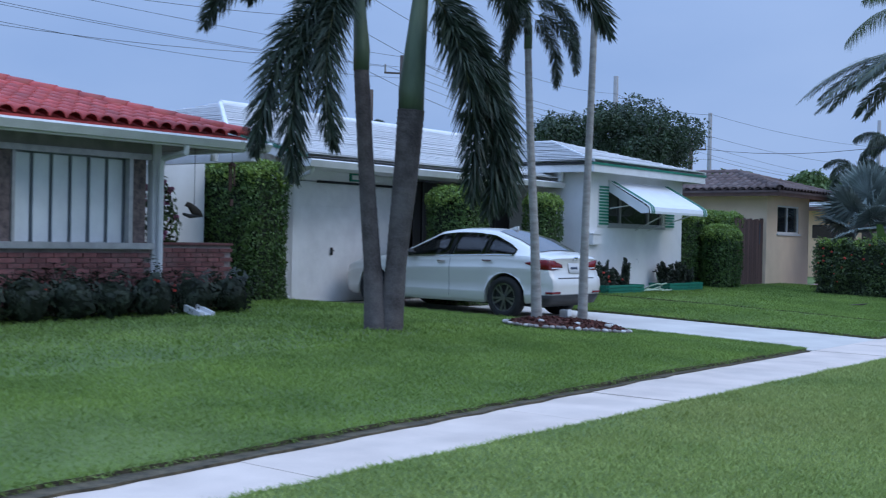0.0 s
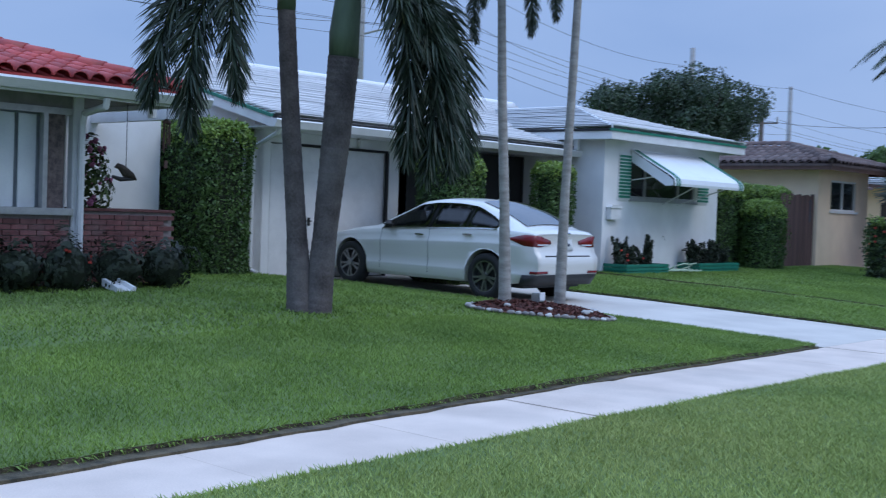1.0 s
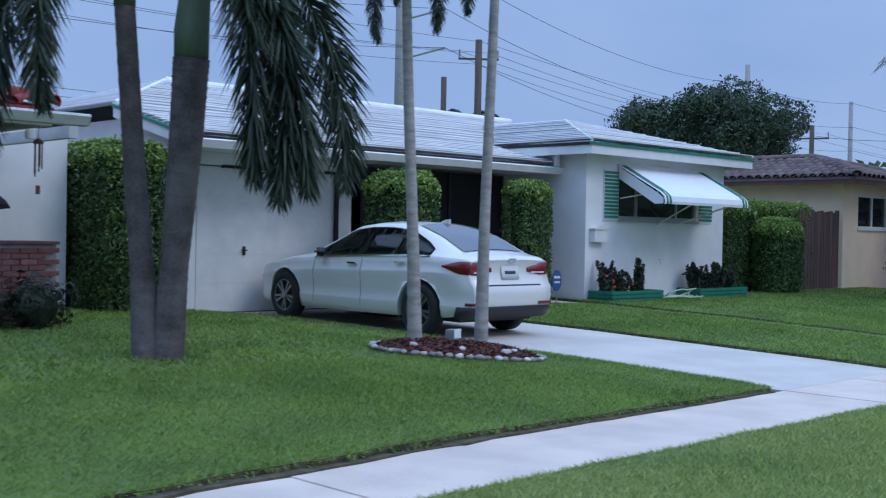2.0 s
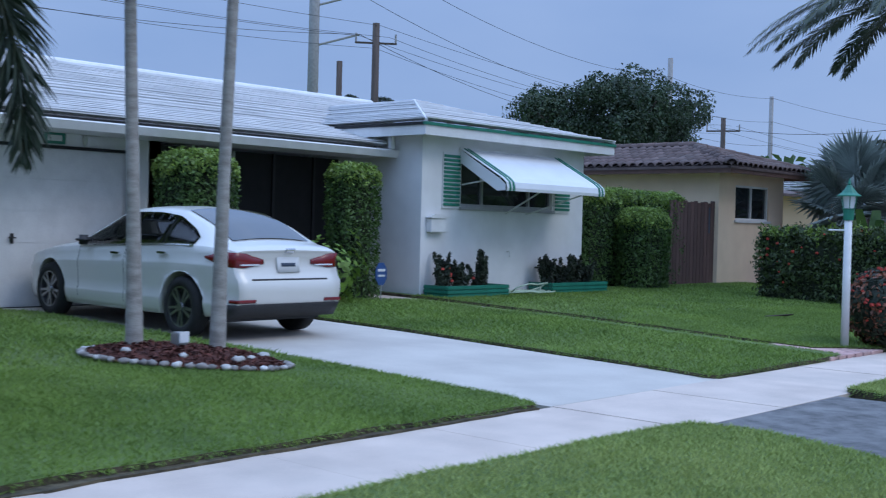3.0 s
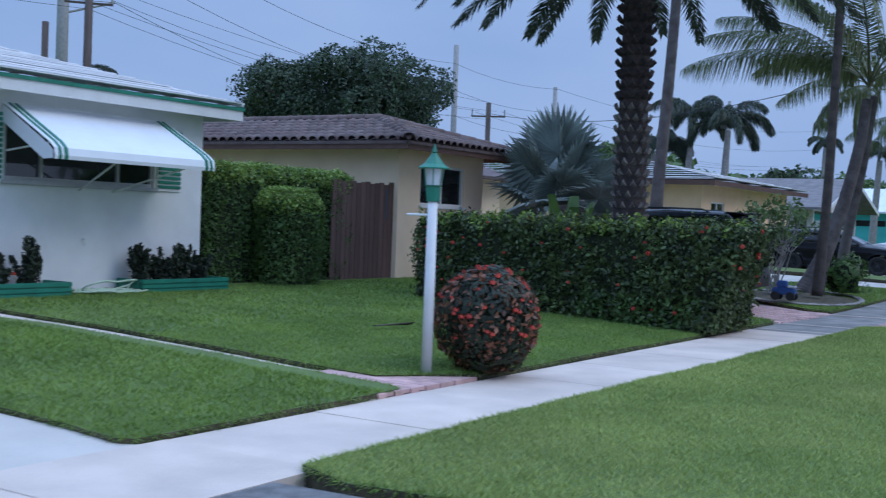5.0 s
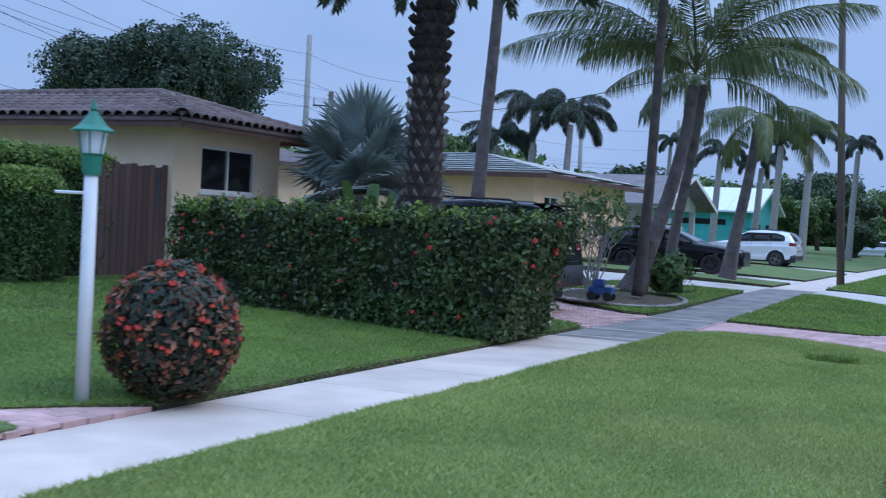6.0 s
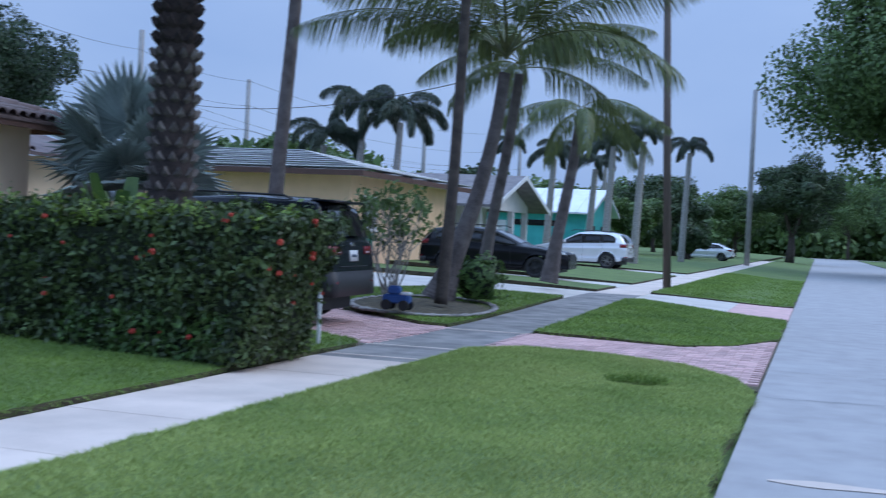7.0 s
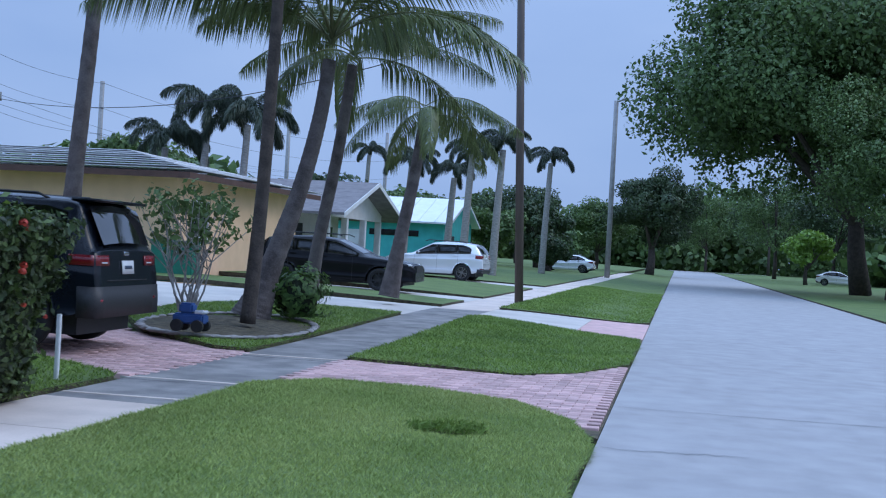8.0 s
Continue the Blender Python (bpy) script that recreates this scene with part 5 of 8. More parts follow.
BLACKSUV = dict(CROSS, length=4.7, top=tuple((x * 1.07, z * 0.97) for x, z in CROSS["top"]), plan=tuple((x * 1.07, z) for x, z in CROSS["plan"]), belt=tuple((x * 1.07, z * 0.97) for x, z in CROSS["belt"]),
                sill=tuple((x * 1.07, z) for x, z in CROSS["sill"]), roof_half=tuple((x * 1.07, z) for x, z in CROSS["roof_half"]), glass_top=tuple((x * 1.07, z * 0.97) for x, z in CROSS["glass_top"]),
                hubs=(-0.95, -3.75), windows=((-3.1, -2.15), (-2.05, -1.25), (-1.18, -0.55)), front_glass=(-3.2, -2.45), rim=BLACKPLASTIC)
black_car = car("black_car", "glossy black car parked nose to the street", pose(-12.3, 53.0, 0.31, 0, 0, 180) @ Matrix.Diagonal((1, 1, 0.93, 1)), BLACKSUV, BLACKPAINT)

OFFROAD = dict(length=4.6, width=1.88, wheel=0.4, hubs=(-0.95, -3.7),
               plan=((-4.6, 0.72), (-4.4, 0.85), (-4.0, 0.93), (-3.0, 0.98), (-0.4, 1.0), (-0.15, 0.98), (0, 0.93)),
               sill=((-4.6, 0.45), (-4.2, 0.36), (-0.6, 0.38), (0, 0.5)),
               belt=((-4.6, 0.8), (-4.4, 1.02), (-3.2, 1.12), (-0.3, 1.2), (0, 1.16)),
               top=((-4.6, 0.85), (-4.4, 1.08), (-3.3, 1.2), (-2.9, 1.5), (-2.5, 1.76), (-1.6, 1.82), (-0.5, 1.8), (-0.28, 1.76), (-0.05, 1.25), (0, 1.18)),
               roof_half=((-4.4, 0.86), (-3.2, 0.84), (-2.4, 0.8), (-0.5, 0.78), (-0.1, 0.84), (0, 0.88)),
               glass_top=((-3.2, 1.2), (-2.7, 1.5), (-2.4, 1.66), (-0.7, 1.68), (-0.4, 1.6)),
               windows=((-2.95, -2.1), (-2.0, -1.2), (-1.1, -0.45)), front_glass=(-3.1, -2.55), rear_glass=(-0.27, -0.06),
               handles=(-2.1, -1.2), mirror=-2.8, gaps=(-3.0, -2.05, -1.1), nose_z=0.9, rails=1.78, spokes=8, rim=BLACKPLASTIC,
               tail=dict(lamp_in=0.5, lamp_wrap=0.3, lamp_z=(1.02, 1.14), refl_z=0.6, bumper=(0.42, 0.78), plate_z=0.92, line_z=0.84, badge_z=1.14))
offroader = car("offroad_suv", "dark navy sport utility vehicle parked on the paver drive", pose(-6.95, 34.2, 0.14, 0, 0.5, 3), OFFROAD, NAVYPAINT)
bm = bmesh.new()
box(bm, -0.5, -0.12, -0.66, 0.66, 1.755, 1.79, bevel=0.015)
part("rear_spoiler", bm, NAVYPAINT, offroader, smooth=True, local=True)


car("far_car", "white car parked far down the street", pose(-7.0, 114, 0.3, 0, 0, -5), SEDAN, WHITEPAINT)
car("far_car", "silver car parked under the trees", pose(13.0, 140, 0.1, 0, 0, 170), SEDAN, SILVERPAINT)
car("far_car", "white car parked under the trees", pose(16.5, 118, 0.1, 0, 0, 170), SEDAN, WHITEPAINT)


# ---- plants ----
rng = np.random.default_rng(7)


def leaf_quads(centres, outward, size, spread_by=0.9, aspect=0.5, seed=0, fold=0.15):
    """Small four-cornered leaves at the given places, turned roughly outward."""
    g = np.random.default_rng(seed)
    c = np.asarray(centres, float)
    n = len(c)
    nrm = np.asarray(outward, float) + g.normal(0, spread_by, (n, 3))
    nrm /= np.linalg.norm(nrm, axis=1, keepdims=True) + 1e-9
    t = np.cross(nrm, g.normal(0, 1, (n, 3)))
    t /= np.linalg.norm(t, axis=1, keepdims=True) + 1e-9
    b = np.cross(nrm, t)
    s = (size * g.uniform(0.6, 1.4, (n, 1)))
    v = np.stack([c - t * s, c - b * s * aspect + nrm * s * fold, c + t * s, c + b * s * aspect + nrm * s * fold], 1).reshape(-1, 3)
    f = np.arange(4 * n).reshape(-1, 4)
    return v, f


def rounded_points(n, x0, x1, y0, y1, z0, z1, r, seed, rough=0.05, bottom=False):
    """Places on a box with rounded edges, and the way out of it."""
    g = np.random.default_rng(seed)
    a = [(y1 - y0) * (z1 - z0)] * 2 + [(x1 - x0) * (z1 - z0)] * 2 + [(x1 - x0) * (y1 - y0)] * (2 if bottom else 1)
    face = g.choice(len(a), n, p=np.array(a) / sum(a))
    u = g.uniform(0, 1, (n, 3))
    p = np.array([x0, y0, z0]) + u * np.array([x1 - x0, y1 - y0, z1 - z0])
    for k, (axis, val) in enumerate(((0, x0), (0, x1), (1, y0), (1, y1), (2, z1), (2, z0))):
        p[face == k, axis] = val
    lo, hi = np.array([x0, y0, z0]) + r, np.array([x1, y1, z1]) - r
    lo[2] = z0 + (r if bottom else 0)
    q = np.clip(p, lo, np.maximum(lo, hi))
    d = p - q
    ln = np.linalg.norm(d, axis=1, keepdims=True) + 1e-9
    d = d / ln
    wob = np.array([noise.noise(Vector(v) * 1.9) + 0.6 * noise.noise(Vector(v) * 5.5) for v in p])[:, None]
    return q + d * (np.minimum(ln, r) + wob * rough + g.normal(0, rough * 0.35, (n, 1))), d


def core_box(x0, x1, y0, y1, z0, z1, inset, r):
    bm = boxes((x0 + inset, x1 - inset, y0 + inset, y1 - inset, z0, z1 - inset))
    bmesh.ops.bevel(bm, geom=[e for e in bm.edges if max(v.co.z for v in e.verts) > z0 + 0.01 and (e.verts[0].co - e.verts[1].co).length > 0.05], offset=r, segments=2, affect="EDGES")
    return bm


def flower_mesh(name, mat, size, n, seed):
    g = np.random.default_rng(seed)
    d = g.normal(0, 1, (n, 3))
    d /= np.linalg.norm(d, axis=1, keepdims=True)
    v, f = leaf_quads(d * size * 0.55, d, size * 0.42, 0.3, 0.75, seed)
    return raw_mesh(name, v, f, mat)


RED_CLUSTER = flower_mesh("flower_head", REDFLOWER, 0.042, 20, 3)
PINK_CLUSTER = flower_mesh("flower_head", PINKFLOWER, 0.07, 22, 4)


def hedge(name, label, x0, x1, y0, y1, z0, z1, mat, density=1300, size=0.029, r=0.18, seed=1, flowers=0, rough=0.045, category="hedge", flower=None, flare=0.0):
    """A clipped hedge: dark core, a skin of leaves, flower heads. flare: how far its +x end leans out at the top."""
    h = thing(name, ((x0 + x1) / 2, (y0 + y1) / 2, z0), label, category)
    area = 2 * (x1 - x0 + y1 - y0) * (z1 - z0) + (x1 - x0) * (y1 - y0)
    # Solid near-black core paints the shade seen between the leaves.
    bm = core_box(x0, x1, y0, y1, z0, z1, 0.09, max(0.03, r * 0.8))
    lean = lambda x, z: x - flare * max(0, (x - x0) / (x1 - x0)) ** 3 * (1 - (z - z0) / (z1 - z0))
    for q in bm.verts:
        q.co.x = lean(q.co.x, q.co.z)
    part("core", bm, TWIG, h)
    p, d = rounded_points(int(area * density), x0, x1, y0, y1, z0 + 0.02, z1, r, seed, rough)
    g = np.random.default_rng(seed + 90)
    p -= d * np.abs(g.normal(0, 0.045, (len(p), 1)))
    p[:, 0] = [lean(a, b) for a, b in p[:, [0, 2]]]
    v, f = leaf_quads(p, d, size, 0.75, 0.5, seed)
    raw_part("foliage", raw_mesh("foliage", v, f, mat), h)
    # Paler cap: young growth, with the bright top light put into its colour.
    if mat is HEDGELEAF:
        n = int((x1 - x0) * (y1 - y0) * 2600)
        q = np.column_stack([g.uniform(x0 + r * 0.5, x1 - r * 0.5, n), g.uniform(y0 + r * 0.5, y1 - r * 0.5, n), z1 + g.normal(-0.01, 0.035, n)])
        p, d = rounded_points(int(area * density * 0.9), x0, x1, y0, y1, z0, z1, r, seed + 8, rough)
        keep = p[:, 2] > z1 - r * 0.75 - np.abs(g.normal(0, 0.1, len(p)))
        q, up = np.concatenate([q, p[keep] + d[keep] * 0.012]), np.concatenate([np.tile((0, 0, 1.0), (n, 1)), d[keep]])
        v, f = leaf_quads(q, up, size * 1.1, 0.9, 0.5, seed + 7)
        raw_part("young_growth", raw_mesh("young_growth", v, f, SHOOTLEAF), h, "yellow-green clipped growth, coloured as lit from above")
    if flowers:
        p, d = rounded_points(flowers, x0, x1, y0, y1, z0 + 0.25, z1, r, seed + 5, rough)
        for q, o in zip(p, d):
            q[0] = lean(q[0], q[2])
            if o[2] > 0.8 and random.random() < 0.7:
                continue
            piece("flower_head", flower or RED_CLUSTER, h, Matrix.Translation(Vector(q) + Vector(o) * 0.015) @ Matrix.Rotation(random.uniform(0, 6), 4, "Z") @ Matrix.Scale(random.uniform(0.6, 1.25), 4))
    return h


def ball_bush(name, label, centre, rx, rz, mat, n, size, seed, flowers=0, flower=None, z0=None, rough=0.05, category="bush", stems=True):
    h = thing(name, (centre[0], centre[1], z0 if z0 is not None else centre[2] - rz), label, category)
    g = np.random.default_rng(seed)
    d = g.normal(0, 1, (n, 3))
    d /= np.linalg.norm(d, axis=1, keepdims=True)
    wob = np.array([noise.noise(Vector(v) * 2.3 + Vector((seed, 0, 0))) for v in d])[:, None]
    k = 1 + wob * rough / rx * 1.6 - np.abs(g.normal(0, 0.07, (n, 1)))
    p = np.array(centre) + d * k * np.array([rx, rx, rz])
    bottom = z0 if z0 is not None else centre[2] - rz
    p[:, 2] = np.maximum(p[:, 2], bottom + 0.03)
    v, f = leaf_quads(p, d, size, 0.8, 0.5, seed)
    if stems:
        # Near-black ball stands for the shade deep in the bush.
        bm = bmesh.new()
        bmesh.ops.create_icosphere(bm, subdivisions=2, radius=1, matrix=Matrix.LocRotScale(centre, None, (rx * 0.82, rx * 0.82, rz * 0.82)))
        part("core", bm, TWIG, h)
    raw_part("foliage", raw_mesh("foliage", v, f, mat), h)
    for k in range(flowers):
        o = Vector(g.normal(0, 1, 3)).normalized()
        if o.z < -0.4:
            o.z = -o.z
        piece("flower_head", flower or RED_CLUSTER, h, Matrix.Translation(Vector(centre) + Vector((o.x * rx, o.y * rx, o.z * rz)) * 1.0) @ Matrix.Scale(random.uniform(0.6, 1.1), 4))
    return h


hedge("clipped_hedge", "tall square-clipped green hedge beside the garage", -16.2, -14.45, 12.75, 13.8, 0.36, 2.72, HEDGELEAF, r=0.25, seed=1)
hedge("clipped_hedge", "square-clipped green hedge beside the entry", -14.2, -13.15, 16.95, 17.85, 0.2, 2.46, HEDGELEAF, r=0.25, seed=2)
hedge("clipped_hedge", "tall narrow clipped hedge column by the porch", -14.1, -13.45, 20.1, 20.9, 0.3, 2.46, HEDGELEAF, r=0.18, seed=3)
hedge("boundary_hedge", "dense green hedge growing over the board fence", -14.7, -13.72, 26.85, 30.75, 0.36, 2.36, HEDGELEAF, r=0.22, seed=4, rough=0.08)
hedge("boundary_hedge", "rounded clipped bush in front of the hedge", -13.7, -12.9, 27.75, 28.95, 0.34, 1.98, HEDGELEAF, r=0.3, seed=5)
hedge("flowering_hedge", "dark green hedge dotted with red flowers", -10.95, -5.42, 28.68, 30.25, 0.12, 1.62, IXORALEAF, density=1350, size=0.038, r=0.12, seed=6, flowers=120, rough=0.13, flare=0.4)
ball_bush("flowering_bush", "round bush covered with red flowers beside the post", (-6.06, 22.82, 0.62), 0.51, 0.53, SHRUBLEAF, 5200, 0.028, 11, flowers=75, z0=0.1)
g = np.random.default_rng(31)
d = g.normal(0, 1, (1300, 3))
d /= np.linalg.norm(d, axis=1, keepdims=True)
v, f = leaf_quads(np.array([-6.06, 22.82, 0.62]) + d * 0.515 * g.uniform(0.93, 1.03, (1300, 1)), d, 0.036, 0.7, 0.5, 32)
v[:, 2] = np.maximum(v[:, 2], 0.12)
raw_part("flushed_foliage", raw_mesh("flushed_foliage", v, f, REDLEAF), bpy.data.objects["flowering_bush"], "red-brown young leaves")
p, d = rounded_points(1500, -7.9, -6.0, 28.66, 29.0, 0.16, 0.62, 0.1, 33, 0.09)
v, f = leaf_quads(p, d, 0.042, 0.7, 0.5, 34)
raw_part("new_growth", raw_mesh("new_growth", v, f, HEDGELEAF), bpy.data.objects["flowering_hedge"], "pale green young growth")
g = np.random.default_rng(35)
P, O = [], []
for k in range(190):
    a = np.array([g.uniform(-10.85, -5.5), 28.68 + g.uniform(0.0, 1.0) ** 2 * 1.5, 1.52 + 0.06 * g.normal()])
    h, tilt = g.uniform(0.06, 0.22), g.normal(0, 0.25, 2)
    for j in range(11):
        q = a + np.array([tilt[0], tilt[1], 1.0]) * h * j / 10
        P.append(q + g.normal(0, 0.022, 3))
        O.append(g.normal(0, 1, 3) + np.array([0, 0, 0.6]))
v, f = leaf_quads(P, O, 0.034, 0.4, 0.5, 36)
raw_part("young_growth", raw_mesh("young_growth", v, f, SHOOTLEAF), bpy.data.objects["flowering_hedge"], "yellow-green young shoots")
for k, y in enumerate((5.9, 6.6, 7.2, 7.85, 8.5, 9.1, 9.75, 10.45, 11.1)):
    ball_bush("shrub", "low dark green shrub below the brick wall" if k % 3 else "low dark shrub with a few red leaves", (-12.98, y, 0.62), 0.33, 0.33 + 0.05 * math.sin(k * 2.3), SHRUBLEAF, 1700, 0.034, 20 + k, flowers=4 if k % 3 == 0 else 0, z0=0.34, rough=0.25)
for k, (y, z, rr) in enumerate(((10.62, 1.85, 0.25), (10.7, 1.6, 0.24))):
    ball_bush("planter_plant", "bushy plant with pink blossoms in the brick planter", (-14.0, y, z), rr, rr * 1.9, IXORALEAF, 300, 0.045, 40 + k, flowers=14, flower=PINK_CLUSTER, z0=1.33, stems=False)
ball_bush("lime_bush", "small lime green bush beside the driveway", (-13.25, 19.5, 0.72), 0.42, 0.42, LIMELEAF, 750, 0.06, 50, z0=0.3, rough=0.45)


def spiky_plant(name, label, x, y, z, h, n, seed, mat=SHRUBLEAF, red=0):
    p = thing(name, (x, y, z), label, "plant")
    r = random.Random(seed)
    pts, out = [], []
    bm = bmesh.new()
    for k in range(n):
        a, lean, hh = r.uniform(0, 6.28), r.uniform(0.03, 0.26), h * r.uniform(0.5, 1)
        tip = Vector((x + math.cos(a) * lean, y + math.sin(a) * lean, z + hh))
        tube(bm, [(x + math.cos(a) * 0.05, y + math.sin(a) * 0.05, z), tip], [0.012, 0.006], 5)
        for i in range(130):
            t = r.uniform(0.1, 1)
            q = Vector((x, y, z)).lerp(tip, t)
            o = Vector((r.gauss(0, 1), r.gauss(0, 1), r.gauss(0.4, 0.6))).normalized()
            pts.append(q + o * r.uniform(0.02, 0.12) * (1.25 - t))
            out.append(o)
    part("stem", bm, TWIG, p)
    v, f = leaf_quads(pts, out, 0.042, 0.5, 0.36, seed)
    raw_part("foliage", raw_mesh("foliage", v, f, mat), p)
    for k in range(red):
        piece("flower_head", RED_CLUSTER, p, Matrix.Translation((x + r.uniform(-0.1, 0.2), y + r.uniform(-0.15, 0.15), z + r.uniform(0.15, 0.4))))
    return p


for k, (y, h, red) in enumerate(((22.08, 0.66, 9), (22.5, 0.56, 1), (22.98, 0.7, 0))):
    spiky_plant("planter_shrub", "dark upright shrub in the green planter", -13.2, y, 0.45, h, 11, 60 + k, red=red)
for k, (y, h) in enumerate(((24.98, 0.62), (25.35, 0.58), (25.72, 0.6), (26.1, 0.5))):
    spiky_plant("planter_shrub", "dark bushy shrub in the far green planter", -13.2, y, 0.45, h, 13, 70 + k)


def frond_mesh(name, mat, length, e0, e1, count, leaf, width, plumose, droop, seed, stem=0.018, bare=0.12, taper=True, angle=55):
    """A feather leaf from the origin along +x: its rib bends from e0 to e1 degrees, with leaflets on both sides or all round."""
    r = random.Random(seed)
    v, f, mi = [], [], []
    N = 26
    pts, p = [Vector((0, 0, 0))], Vector((0, 0, 0))
    for i in range(N):
        t = (i + 0.5) / N
        e = radians(e0 + (e1 - e0) * t ** 0.9)
        p = p + Vector((math.cos(e), 0, math.sin(e))) * length / N
        pts.append(p)
    for i in range(N):
        d = (pts[i + 1] - pts[i]).normalized()
        up = Vector((0, 1, 0)).cross(d)
        w0, w1 = stem * (1 - 0.85 * i / N), stem * (1 - 0.85 * (i + 1) / N)
        b = len(v)
        for q, w in ((pts[i], w0), (pts[i + 1], w1)):
            v += [q + Vector((0, w, 0)), q - up * w, q - Vector((0, w, 0))]
        for a in ((0, 1, 4), (0, 4, 3), (1, 2, 5), (1, 5, 4), (2, 0, 3), (2, 3, 5)):
            f.append([b + j for j in a])
            mi.append(1)
    for k in range(count):
        t = bare + (1 - bare) * (k + r.random()) / count
        x = min(N - 1e-3, t * N)
        i = int(x)
        q = pts[i].lerp(pts[i + 1], x - i)
        d = (pts[i + 1] - pts[i]).normalized()
        up = Vector((0, 1, 0)).cross(d) * -1
        ln = leaf * (0.55 + 0.9 * math.sin(math.pi * min(1, 0.15 + 0.85 * t)) ** 0.7 * 0.6) * r.uniform(0.8, 1.1)
        if t > 0.85:
            ln *= 1 - (t - 0.85) * 2.6
        for s in (1, -1):
            roll = r.uniform(-110, 110) if plumose else r.uniform(-14, 22)
            side = (Vector((0, s, 0)) * math.cos(radians(roll)) + up * math.sin(radians(roll))).normalized()
            a = radians(angle * r.uniform(0.85, 1.15) * (1 - 0.35 * t))
            way = (d * math.cos(a) + side * math.sin(a)).normalized()
            flat = way.cross(up).normalized() if not plumose else way.cross(Vector((r.gauss(0, 1), r.gauss(0, 1), r.gauss(0, 1)))).normalized()
            m = q + way * ln * 0.5 + Vector((0, 0, -droop * ln * 0.12))
            e = q + way * ln * (1 - 0.25 * droop) + Vector((0, 0, -droop * ln * 0.55))
            b = len(v)
            v += [q - flat * width * 0.3, q + flat * width * 0.3, m + flat * width * 0.5, m - flat * width * 0.5, e]
            for c in ((0, 1, 2), (0, 2, 3), (3, 2, 4)):
                f.append([b + j for j in c])
                mi.append(0)
    me = raw_mesh(name, [tuple(q) for q in v], f, mat)
    me.materials.append(STEM)
    me.polygons.foreach_set("material_index", mi)
    return me


FOX = [frond_mesh("frond", FOXTAIL, 2.9, e0, e1, 340, 0.43, 0.022, True, 0.5, s) for s, (e0, e1) in enumerate(((0, -98), (30, -88), (-32, -97), (60, -60)))]
COCO = [frond_mesh("frond", COCOLEAF, 4.2, e0, e1, 135, 0.78, 0.031, False, d * 1.75, 10 + s, stem=0.035, bare=0.16) for s, (e0, e1, d) in enumerate(((30, -35, 1.0), (45, -20, 0.9), (15, -60, 1.1), (70, 5, 0.7)))]
ROYAL = [frond_mesh("frond", DATELEAF, 3.1, e0, e1, 300, 0.62, 0.03, True, 1.1, 30 + s) for s, (e0, e1) in enumerate(((62, -80), (40, -95), (78, -50)))]
DATE = [frond_mesh("frond", DATELEAF, 4.1, e0, e1, 130, 0.46, 0.03, False, 0.35, 20 + s, stem=0.03, bare=0.08, angle=50) for s, (e0, e1) in enumerate(((36, -36), (18, -46), (58, -10), (8, -42)))]


def palm(name, label, points, radii, bark, fronds, crown, scale=1.0, shaft=None, rings=0, sides=14, seed=0, ring_mat=None):
    """A palm: trunk through points, optional green crownshaft, and fronds as (mesh, heading, tilt) from the crown."""
    t = thing(name, points[0], label, "palm tree")
    pts = [Vector(p) for p in points]
    fine, rad = [], []
    n = max(8 * (len(pts) - 1), rings * 4)
    for i in range(n + 1):
        u = i / n * (len(pts) - 1)
        k = min(int(u), len(pts) - 2)
        a, b, c, d = pts[max(k - 1, 0)], pts[k], pts[k + 1], pts[min(k + 2, len(pts) - 1)]
        w = u - k
        fine.append(0.5 * (2 * b + (c - a) * w + (2 * a - 5 * b + 4 * c - d) * w * w + (3 * b - a - 3 * c + d) * w ** 3))
        rad.append(radii[k] + (radii[k + 1] - radii[k]) * w)
    if rings:
        r = random.Random(seed)
        rad = [q * (1.022 + r.uniform(0, 0.015) if i % 4 == 0 else 0.99 if i % 4 == 1 else 1.0) for i, q in enumerate(rad)]
    part("trunk", one_tube(fine, rad, sides), bark, t, smooth=True)
    top = pts[-1]
    if shaft:
        part("crownshaft", one_tube([top - Vector((0, 0, 0.02)), top + Vector((0, 0, 0.25)), crown], [shaft, shaft * 1.02, shaft * 0.55], sides), SHAFT, t, "green crownshaft", smooth=True)
    r = random.Random(seed + 1)
    for me, az, tilt in fronds:
        piece("frond", me, t, Matrix.Translation(Vector(crown) + Vector((0, 0, r.uniform(-0.1, 0.1)))) @ Matrix.Rotation(radians(az), 4, "Z") @ Matrix.Rotation(radians(-tilt), 4, "Y") @ Matrix.Rotation(radians(r.uniform(-12, 12)), 4, "X") @ Matrix.Scale(scale * r.uniform(0.92, 1.06), 4))
    return t


F = FOX
palm("foxtail_palm", "foxtail palm with smooth grey trunk and drooping plumes", [(-9.72, 10.7, 0.3), (-9.77, 10.65, 1.2), (-9.83, 10.58, 2.3), (-9.88, 10.5, 3.6)], (0.16, 0.11, 0.1, 0.095), BARK,
     [(F[2], 278, 0), (F[2], 266, 3), (F[2], 272, 9), (F[1], 196, 19), (F[3], 232, 10), (F[3], 130, 10), (F[3], 60, 0), (F[3], 330, 0)], (-9.92, 10.45, 4.75), 1.0, shaft=0.1, rings=26, seed=1)
